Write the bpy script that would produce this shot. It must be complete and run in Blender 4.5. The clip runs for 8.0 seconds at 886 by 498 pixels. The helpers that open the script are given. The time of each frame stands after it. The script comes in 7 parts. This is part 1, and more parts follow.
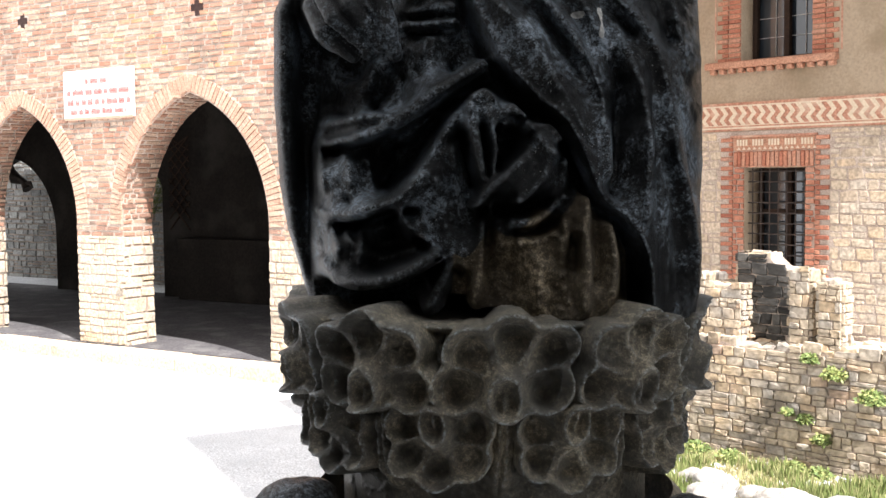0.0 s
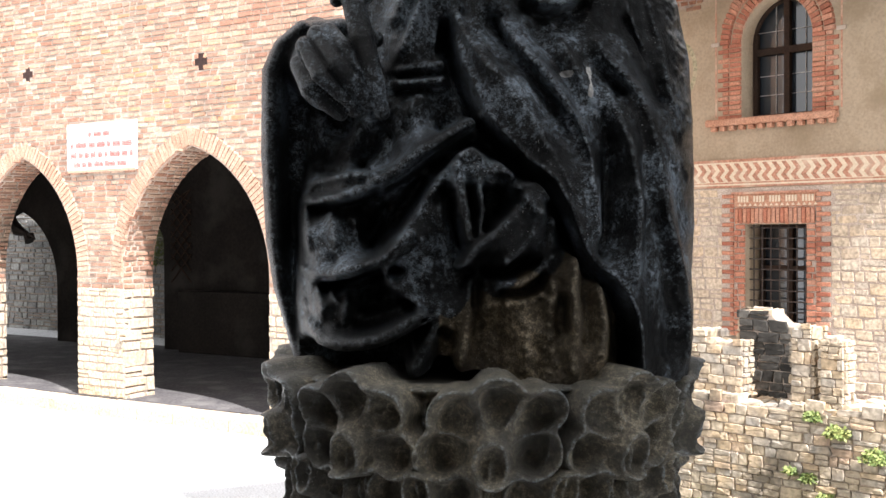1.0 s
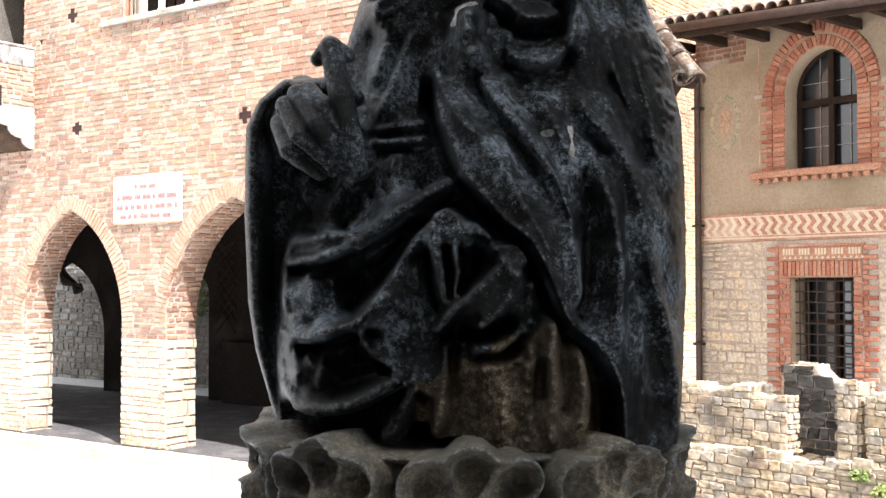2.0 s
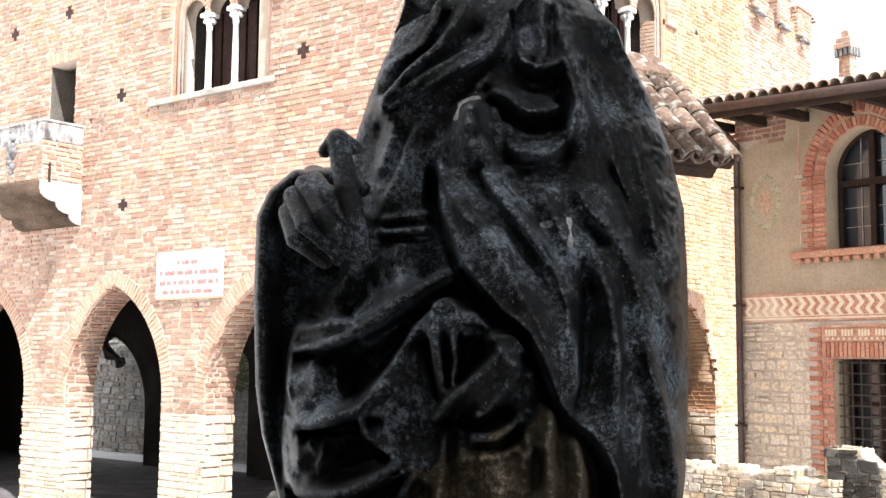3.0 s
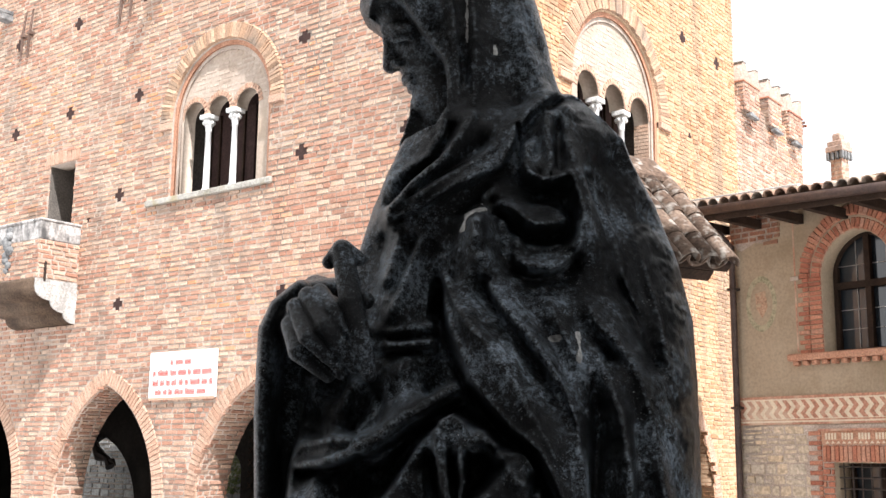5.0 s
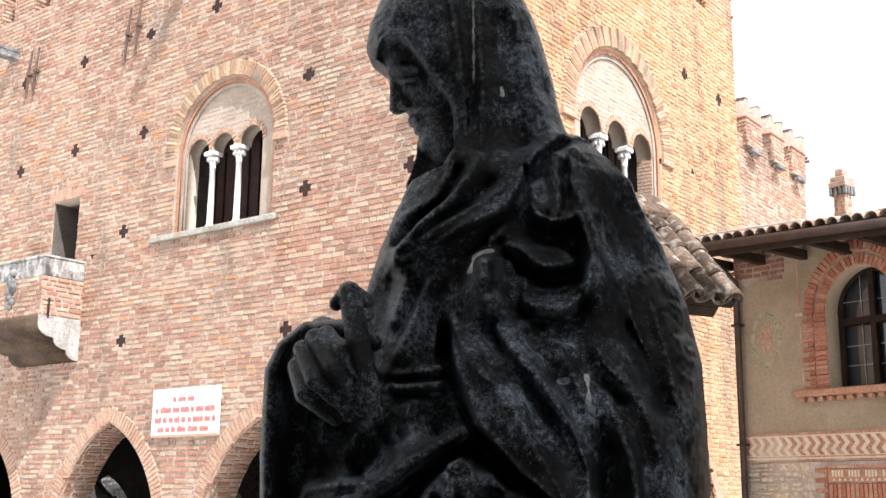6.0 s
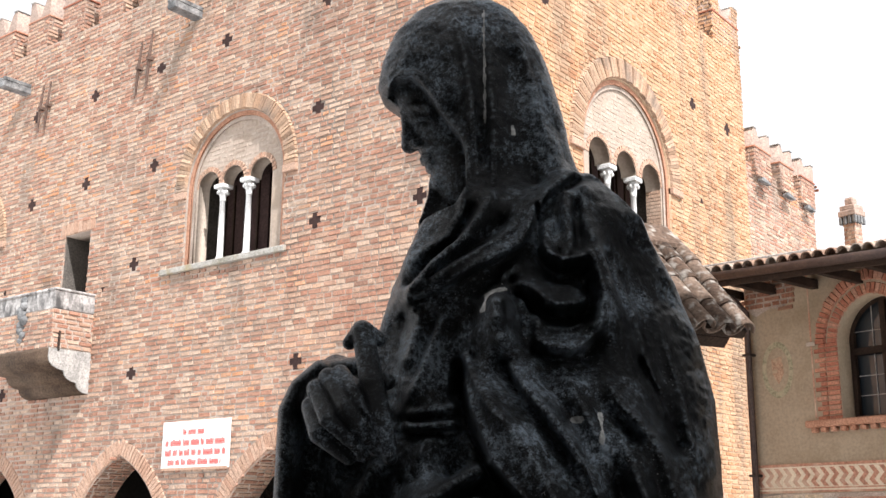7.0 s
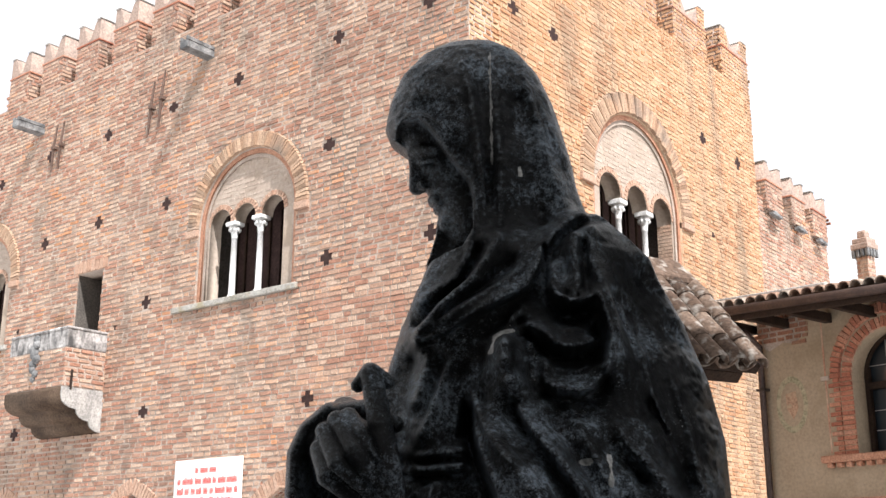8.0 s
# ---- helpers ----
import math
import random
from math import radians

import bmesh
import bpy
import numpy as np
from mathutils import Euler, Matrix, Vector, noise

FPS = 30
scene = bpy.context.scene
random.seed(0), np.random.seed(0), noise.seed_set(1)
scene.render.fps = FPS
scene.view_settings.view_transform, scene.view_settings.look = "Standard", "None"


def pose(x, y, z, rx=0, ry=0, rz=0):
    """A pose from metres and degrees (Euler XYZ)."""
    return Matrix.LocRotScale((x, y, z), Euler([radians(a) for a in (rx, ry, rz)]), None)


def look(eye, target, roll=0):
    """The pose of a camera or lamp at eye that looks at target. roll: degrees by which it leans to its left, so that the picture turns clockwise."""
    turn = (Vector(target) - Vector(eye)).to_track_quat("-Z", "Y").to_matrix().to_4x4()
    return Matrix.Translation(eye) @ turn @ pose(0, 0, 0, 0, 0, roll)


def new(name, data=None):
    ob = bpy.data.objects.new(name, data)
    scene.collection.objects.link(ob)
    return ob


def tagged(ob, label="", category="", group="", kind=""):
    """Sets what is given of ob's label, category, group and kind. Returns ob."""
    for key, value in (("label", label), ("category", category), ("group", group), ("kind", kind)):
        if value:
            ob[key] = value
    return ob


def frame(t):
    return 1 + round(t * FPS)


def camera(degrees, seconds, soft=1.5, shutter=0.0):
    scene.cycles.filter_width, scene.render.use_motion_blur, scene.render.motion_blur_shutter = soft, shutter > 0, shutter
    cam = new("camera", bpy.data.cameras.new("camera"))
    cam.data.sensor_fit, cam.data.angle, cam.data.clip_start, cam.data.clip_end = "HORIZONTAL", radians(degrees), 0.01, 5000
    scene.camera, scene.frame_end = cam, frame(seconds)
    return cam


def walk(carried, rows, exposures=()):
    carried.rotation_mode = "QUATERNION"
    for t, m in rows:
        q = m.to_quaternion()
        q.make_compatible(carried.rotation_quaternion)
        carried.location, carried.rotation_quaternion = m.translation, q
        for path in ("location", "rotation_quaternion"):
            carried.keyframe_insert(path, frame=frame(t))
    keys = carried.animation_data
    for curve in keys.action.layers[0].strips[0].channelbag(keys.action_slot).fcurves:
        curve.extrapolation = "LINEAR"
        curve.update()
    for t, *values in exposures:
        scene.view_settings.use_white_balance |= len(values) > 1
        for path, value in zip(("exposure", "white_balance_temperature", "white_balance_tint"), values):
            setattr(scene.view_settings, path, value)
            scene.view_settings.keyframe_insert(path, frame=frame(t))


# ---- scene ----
# ---- camera and walk ----
cam = camera(42.94, 8.0)
PATH = [
    (0, (-0.0002, 0.0007, 2.4999), (-5.4561, 8.3585, 1.8836), -0.58),
    (0.5, (-0.0012, 0.0120, 2.5060), (-5.4721, 8.3757, 2.1620), -0.25),
    (1, (0.0034, 0.0399, 2.5082), (-5.4774, 8.4031, 2.3692), -0.23),
    (2.5, (0.1099, 0.1529, 2.5350), (-5.9053, 8.1170, 3.1595), 0.22),
    (3, (0.1357, 0.1458, 2.5425), (-5.9708, 8.0029, 3.5313), 0.50),
    (3.5, (0.1357, 0.1494, 2.5480), (-5.9777, 7.9553, 3.8498), 0.44),
    (4, (0.1250, 0.1535, 2.5522), (-5.9522, 7.9497, 4.0644), 0.36),
    (4.5, (0.1139, 0.1565, 2.5599), (-5.9199, 7.9490, 4.2541), 0.55),
    (5, (0.1052, 0.1566, 2.5673), (-5.8957, 7.9369, 4.4267), 0.68),
    (6.5, (0.0976, 0.1509, 2.5823), (-5.9017, 7.8124, 4.8864), 0.55),
    (7, (0.1004, 0.1431, 2.5887), (-5.9151, 7.7531, 5.0178), 0.45),
    (7.5, (0.1064, 0.1414, 2.5964), (-5.9265, 7.6880, 5.1757), 0.19),
    (8, (0.1097, 0.1419, 2.5976), (-5.9379, 7.6225, 5.3303), 0.22),
]
EXPOSURE = [(0, 1.47), (1.2, 1.54), (2.5, 1.59), (3.5, 1.43), (5.0, 1.12), (6.5, 0.89), (8.0, 0.72)]
walk(cam, [(t, look(e, g, r)) for t, e, g, r in PATH], EXPOSURE)

# ---- world and sun ----
SUN = Vector((1.62, -0.74, 2.33)).normalized()
sun_lamp = bpy.data.lights.new("sun", "SUN")
sun_lamp.energy, sun_lamp.angle, sun_lamp.color = 5.0, radians(0.5), (0.99, 0.97, 0.985)
sun = new("sun", sun_lamp)
sun.matrix_world = look(SUN * 60, (0, 0, 0))

world = bpy.data.worlds.new("sky")
scene.world = world
world.use_nodes = True
wt = world.node_tree
wt.nodes.clear()
w_out = wt.nodes.new("ShaderNodeOutputWorld")
w_sky = wt.nodes.new("ShaderNodeTexSky")
w_sky.sky_type, w_sky.sun_disc = "NISHITA", False
w_sky.sun_elevation = math.asin(SUN.z)
w_sky.sun_rotation = math.atan2(SUN.x, SUN.y)
w_bg = wt.nodes.new("ShaderNodeBackground")
w_bg.inputs["Strength"].default_value = 0.15
w_cloud = wt.nodes.new("ShaderNodeBackground")
w_cloud.inputs["Color"].default_value = (1.0, 0.99, 1.0, 1)
w_cloud.inputs["Strength"].default_value = 0.85
w_co = wt.nodes.new("ShaderNodeTexCoord")
w_map = wt.nodes.new("ShaderNodeMapping")
w_map.inputs["Scale"].default_value = (1.0, 1.0, 2.4)
w_noise = wt.nodes.new("ShaderNodeTexNoise")
w_noise.inputs["Scale"].default_value, w_noise.inputs["Detail"].default_value = 2.3, 5
w_ramp = wt.nodes.new("ShaderNodeValToRGB")
w_ramp.color_ramp.elements[0].position, w_ramp.color_ramp.elements[1].position = 0.33, 0.56
w_ramp.color_ramp.elements[0].color = (0.55, 0.55, 0.55, 1)
w_mix = wt.nodes.new("ShaderNodeMixShader")
for a, b in ((w_co.outputs["Generated"], w_map.inputs["Vector"]), (w_map.outputs[0], w_noise.inputs["Vector"]),
             (w_noise.outputs[0], w_ramp.inputs[0]), (w_sky.outputs[0], w_bg.inputs["Color"]), (w_ramp.outputs[0], w_mix.inputs[0]),
             (w_bg.outputs[0], w_mix.inputs[1]), (w_cloud.outputs[0], w_mix.inputs[2]), (w_mix.outputs[0], w_out.inputs[0])):
    wt.links.new(a, b)


# ---- materials ----
def surface(name, ramp, pick="", coarse=0.6, fine=30.0, rough=0.9, bump=0.3, stain=None, stain_scale=0.5, stain_amount=0.5,
            stretch=(1, 1, 1), metal=0.0, fade=0.5, depth=0.01, edge=None):
    """A weathered surface: a colour ramp read by a random number per piece (pick: island, object) or by coarse noise, grain over it,
    stains of their own shape, and fine relief. edge: a colour for worn ridges."""
    m = bpy.data.materials.new(name)
    m.use_nodes = True
    nt = m.node_tree
    nd = nt.nodes
    bsdf = nd["Principled BSDF"]
    bsdf.inputs["Roughness"].default_value = rough
    bsdf.inputs["Metallic"].default_value = metal
    if rough > 0.8:
        bsdf.inputs["Specular IOR Level"].default_value = 0.15
    geo = nd.new("ShaderNodeNewGeometry")
    mapping = nd.new("ShaderNodeMapping")
    mapping.inputs["Scale"].default_value = stretch
    nt.links.new(geo.outputs["Position"], mapping.inputs["Vector"])

    def noise_node(scale, detail=4.0, src=None):
        n = nd.new("ShaderNodeTexNoise")
        n.inputs["Scale"].default_value, n.inputs["Detail"].default_value = scale, detail
        nt.links.new(src or geo.outputs["Position"], n.inputs["Vector"])
        return n.outputs["Fac"]

    def math_node(op, a, b):
        n = nd.new("ShaderNodeMath")
        n.operation = op
        for i, v in enumerate((a, b)):
            if isinstance(v, (int, float)):
                n.inputs[i].default_value = v
            else:
                nt.links.new(v, n.inputs[i])
        return n.outputs[0]

    def mix_node(fac, a, b, kind="MIX"):
        n = nd.new("ShaderNodeMix")
        n.data_type, n.blend_type = "RGBA", kind
        for socket, v in ((n.inputs["Factor"], fac), (n.inputs["A"], a), (n.inputs["B"], b)):
            if isinstance(v, (int, float)):
                socket.default_value = v
            elif isinstance(v, tuple):
                socket.default_value = (*v, 1)
            else:
                nt.links.new(v, socket)
        return n.outputs["Result"]

    cr = nd.new("ShaderNodeValToRGB")
    while len(cr.color_ramp.elements) < len(ramp):
        cr.color_ramp.elements.new(0.5)
    for i, c in enumerate(ramp):
        e = cr.color_ramp.elements[i]
        e.position, e.color = i / max(1, len(ramp) - 1), (*c, 1)
    big = noise_node(coarse)
    if pick == "island":
        source = math_node("ADD", math_node("MULTIPLY", geo.outputs["Random Per Island"], 0.8), math_node("MULTIPLY", math_node("SUBTRACT", big, 0.5), 1.1))
        source = math_node("ADD", source, 0.1)
    elif pick == "object":
        info = nd.new("ShaderNodeObjectInfo")
        source = math_node("ADD", math_node("MULTIPLY", info.outputs["Random"], 0.8), math_node("MULTIPLY", math_node("SUBTRACT", big, 0.5), 1.1))
        source = math_node("ADD", source, 0.1)
    else:
        source = math_node("ADD", math_node("MULTIPLY", math_node("SUBTRACT", big, 0.5), 2.2), 0.5)
    nt.links.new(source, cr.inputs[0])
    grain = noise_node(fine, 6.0)
    gr = nd.new("ShaderNodeMapRange")
    gr.inputs["From Min"].default_value, gr.inputs["From Max"].default_value = 0.25, 0.75
    gr.inputs["To Min"].default_value, gr.inputs["To Max"].default_value = 1.0 - fade, 1.0 + fade * 0.6
    nt.links.new(grain, gr.inputs["Value"])
    colour = mix_node(1.0, cr.outputs["Color"], gr.outputs[0], "MULTIPLY")
    if stain:
        sn = noise_node(stain_scale, 6.0, mapping.outputs[0])
        sr = nd.new("ShaderNodeMapRange")
        sr.inputs["From Min"].default_value, sr.inputs["From Max"].default_value = 0.52, 0.68
        sr.inputs["To Max"].default_value = stain_amount
        nt.links.new(sn, sr.inputs["Value"])
        colour = mix_node(sr.outputs[0], colour, stain)
    if edge:
        er = nd.new("ShaderNodeMapRange")
        er.inputs["From Min"].default_value, er.inputs["From Max"].default_value = 0.52, 0.66
        nt.links.new(geo.outputs["Pointiness"], er.inputs["Value"])
        worn = math_node("MULTIPLY", er.outputs[0], math_node("MULTIPLY", noise_node(14.0), 1.1))
        colour = mix_node(worn, colour, edge)
    nt.links.new(colour, bsdf.inputs["Base Color"])
    if bump:
        bn = nd.new("ShaderNodeBump")
        bn.inputs["Strength"].default_value, bn.inputs["Distance"].default_value = bump, depth
        nt.links.new(math_node("ADD", math_node("MULTIPLY", grain, 0.6), math_node("MULTIPLY", noise_node(fine * 0.28), 0.8)), bn.inputs["Height"])
        nt.links.new(bn.outputs[0], bsdf.inputs["Normal"])
    return m


BRICKS = [(0.28, 0.165, 0.118), (0.40, 0.205, 0.138), (0.41, 0.235, 0.165), (0.45, 0.295, 0.21), (0.55, 0.40, 0.30), (0.53, 0.26, 0.14)]
OCHRE = [(0.41, 0.20, 0.105), (0.51, 0.275, 0.15), (0.55, 0.32, 0.185), (0.575, 0.375, 0.235), (0.51, 0.25, 0.125)]
STONES = [(0.45, 0.36, 0.265), (0.53, 0.43, 0.315), (0.57, 0.46, 0.34), (0.49, 0.42, 0.335), (0.58, 0.445, 0.30), (0.46, 0.375, 0.29)]
SOOT = (0.13, 0.12, 0.10)
brick_mat = surface("brick", BRICKS, "island", 0.45, 45, 0.92, 0.6, SOOT, 1.8, 0.5, (1, 1, 0.35))
brick_single_mat = surface("brick_single", BRICKS, "object", 0.45, 45, 0.92, 0.4, SOOT, 0.9, 0.35, (1, 1, 0.35))
ochre_mat = surface("ochre_brick", OCHRE, "island", 0.4, 45, 0.92, 0.4, SOOT, 1.5, 0.6, (1, 1, 0.09))
ochre_single_mat = surface("ochre_brick_single", OCHRE, "object", 0.4, 45, 0.92, 0.4, SOOT, 0.8, 0.5, (1, 1, 0.15))
voussoir_mat = surface("voussoir_brick", [(0.41, 0.245, 0.17), (0.45, 0.29, 0.205), (0.48, 0.325, 0.24), (0.43, 0.265, 0.185)], "object", 0.5, 40, 0.92, 0.4)
red_brick_mat = surface("red_brick", [(0.30, 0.11, 0.07), (0.40, 0.16, 0.10), (0.47, 0.22, 0.14), (0.42, 0.25, 0.18)], "object", 0.8, 40, 0.92, 0.4)
bare_brick_mat = surface("bare_brick", [(0.25, 0.12, 0.075), (0.34, 0.17, 0.11), (0.30, 0.15, 0.10), (0.38, 0.23, 0.16)], "island", 0.8, 40, 0.93, 0.5, (0.30, 0.22, 0.15), 3.0, 0.6)
voussoir_plain_mat = surface("brick_moulding", [(0.38, 0.18, 0.11), (0.48, 0.27, 0.18)], "", 3.0, 40, 0.92, 0.4)
mortar_mat = surface("mortar", [(0.34, 0.265, 0.215), (0.53, 0.44, 0.365)], "", 2.4, 60, 0.95, 0.5, SOOT, 1.6, 0.55, (1, 1, 0.4))
ochre_mortar_mat = surface("ochre_mortar", [(0.42, 0.28, 0.175), (0.58, 0.42, 0.28)], "", 2.4, 60, 0.95, 0.5, SOOT, 1.6, 0.5, (1, 1, 0.2))
stone_mat = surface("rubble_stone", STONES, "island", 0.8, 22, 0.93, 0.6, (0.12, 0.11, 0.10), 1.1, 0.4)
stone_single_mat = surface("rubble_stone_single", STONES, "object", 0.8, 22, 0.93, 0.6, (0.16, 0.14, 0.12), 1.1, 0.3)
ruin_mat = surface("ruin_stone", [(0.33, 0.27, 0.20), (0.48, 0.39, 0.28), (0.56, 0.46, 0.34), (0.37, 0.33, 0.28), (0.57, 0.43, 0.28), (0.46, 0.33, 0.24)], "object", 1.0, 18, 0.94, 0.8, (0.07, 0.065, 0.06), 1.6, 0.6)
lichen_shade_mat = surface("blackened_shade_stone", [(0.03, 0.028, 0.025), (0.07, 0.065, 0.058), (0.13, 0.12, 0.105)], "object", 2.0, 22, 0.95, 0.8, (0.02, 0.02, 0.02), 3.0, 0.6)
corbel_shade_mat = surface("brown_shade_plaster", [(0.06, 0.04, 0.028), (0.13, 0.09, 0.062)], "", 2.0, 25, 0.94, 0.3)
grey_stone_mat = surface("grey_stone", [(0.30, 0.29, 0.27), (0.42, 0.40, 0.37), (0.52, 0.50, 0.46)], "", 3.0, 35, 0.85, 0.4, (0.14, 0.14, 0.13), 2.5, 0.5)
sill_mat = surface("mossy_sill_stone", [(0.27, 0.25, 0.20), (0.38, 0.36, 0.32), (0.46, 0.44, 0.40)], "", 2.0, 35, 0.9, 0.5, (0.28, 0.22, 0.10), 3.0, 0.7)
hood_mat = surface("hood_brick", [(0.36, 0.22, 0.14), (0.42, 0.27, 0.175), (0.46, 0.32, 0.22), (0.38, 0.24, 0.16)], "object", 0.7, 40, 0.92, 0.5, (0.12, 0.11, 0.10), 1.5, 0.6)
marble_mat = surface("pale_marble", [(0.70, 0.69, 0.66), (0.78, 0.77, 0.74)], "", 4.0, 60, 0.6, 0.15, (0.35, 0.34, 0.31), 5.0, 0.35)
plaster_mat = surface("plaster", [(0.265, 0.20, 0.135), (0.34, 0.265, 0.185), (0.385, 0.305, 0.215)], "", 0.9, 25, 0.94, 0.25, (0.22, 0.165, 0.105), 1.3, 0.7, fade=0.2)
tympanum_mat = surface("pale_plaster", [(0.36, 0.29, 0.23), (0.46, 0.38, 0.31)], "", 1.5, 20, 0.94, 0.3, (0.38, 0.29, 0.21), 2.0, 0.5, fade=0.2)
lunette_mat = surface("plastered_lunette_brick", [(0.36, 0.28, 0.22), (0.44, 0.35, 0.285), (0.48, 0.40, 0.33)], "island", 1.5, 20, 0.94, 0.4, (0.30, 0.24, 0.20), 2.5, 0.5, fade=0.25)
red_paint_mat = surface("red_fresco", [(0.40, 0.19, 0.125), (0.48, 0.26, 0.18)], "", 2.0, 30, 0.93, 0.1, (0.55, 0.43, 0.32), 2.6, 0.75)
cream_paint_mat = surface("cream_fresco", [(0.58, 0.47, 0.34), (0.66, 0.56, 0.42)], "", 2.0, 30, 0.93, 0.1, fade=0.2)
old_tile_mat = surface("old_mossy_tile", [(0.05, 0.036, 0.028), (0.12, 0.08, 0.058), (0.20, 0.145, 0.11)], "object", 9.0, 30, 0.95, 0.8, (0.46, 0.43, 0.38), 11.0, 0.6)
spout_mat = surface("weathered_spout_stone", [(0.10, 0.10, 0.10), (0.20, 0.20, 0.195), (0.34, 0.335, 0.325)], "", 5.0, 30, 0.93, 0.6, (0.05, 0.05, 0.05), 6.0, 0.7)
reveal_mat = surface("dark_reveal_plaster", [(0.09, 0.08, 0.07), (0.17, 0.15, 0.13)], "", 2.0, 30, 0.94, 0.5)
stained_render_mat = surface("stained_render", [(0.10, 0.095, 0.09), (0.36, 0.34, 0.32), (0.60, 0.57, 0.54)], "", 5.0, 25, 0.94, 0.7, (0.05, 0.05, 0.05), 7.0, 0.8, (1, 1, 0.3))
faint_red_mat = surface("faint_red_fresco", [(0.40, 0.27, 0.18), (0.36, 0.21, 0.14)], "", 5.0, 30, 0.93, 0.1, (0.40, 0.33, 0.22), 5.0, 0.9)
green_paint_mat = surface("green_fresco", [(0.25, 0.24, 0.15), (0.34, 0.30, 0.20)], "", 5.0, 30, 0.93, 0.1, (0.40, 0.33, 0.225), 6.0, 0.9)
tile_mat = surface("terracotta_tile", [(0.26, 0.16, 0.12), (0.42, 0.28, 0.20), (0.54, 0.44, 0.36), (0.34, 0.29, 0.24)], "object", 3.0, 25, 0.93, 0.6, (0.10, 0.09, 0.075), 4.0, 0.7)
merlon_mat = surface("merlon_plaster", [(0.34, 0.25, 0.20), (0.46, 0.35, 0.29)], "", 3.0, 25, 0.94, 0.5, (0.16, 0.13, 0.11), 3.0, 0.6)
wood_mat = surface("dark_timber", [(0.022, 0.013, 0.009), (0.045, 0.027, 0.018)], "", 6.0, 40, 0.85, 0.3, stretch=(1, 1, 6))
# Near-black colour for sheets that draw the shade inside openings.
opening_shade_mat = surface("opening_shade", [(0.035, 0.02, 0.018), (0.06, 0.035, 0.03)], "", 6.0, 30, 0.9, 0.2)
iron_mat = surface("wrought_iron", [(0.03, 0.025, 0.022), (0.07, 0.05, 0.04)], "", 12.0, 60, 0.6, 0.3, metal=0.6)
rust_mat = surface("rusty_iron", [(0.10, 0.065, 0.05), (0.18, 0.12, 0.095)], "", 8.0, 50, 0.85, 0.3)
pipe_mat = surface("copper_pipe", [(0.045, 0.027, 0.023), (0.08, 0.05, 0.038)], "", 5.0, 30, 0.55, 0.15, metal=0.4)
# Near-black plaster: the deep arcade's shade is put into its colour.
shade_black_mat = surface("shade_black_plaster", [(0.010, 0.008, 0.0065), (0.021, 0.0165, 0.0135)], "", 0.9, 18, 0.95, 0.4, (0.04, 0.035, 0.03), 1.0, 0.6)
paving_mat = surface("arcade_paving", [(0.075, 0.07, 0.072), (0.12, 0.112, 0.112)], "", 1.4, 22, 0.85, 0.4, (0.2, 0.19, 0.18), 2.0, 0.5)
gravel_mat = surface("pale_gravel", [(0.56, 0.57, 0.58), (0.63, 0.64, 0.65), (0.69, 0.70, 0.71)], "", 1.2, 55, 0.95, 0.7, (0.50, 0.51, 0.52), 5.0, 0.5)
sign_mat = surface("white_board", [(0.74, 0.72, 0.68), (0.80, 0.78, 0.75)], "", 2.0, 20, 0.6, 0.05, fade=0.05)
letter_mat = surface("red_letter_paint", [(0.55, 0.06, 0.05), (0.62, 0.09, 0.07)], "", 4.0, 30, 0.6, 0.0, fade=0.2)


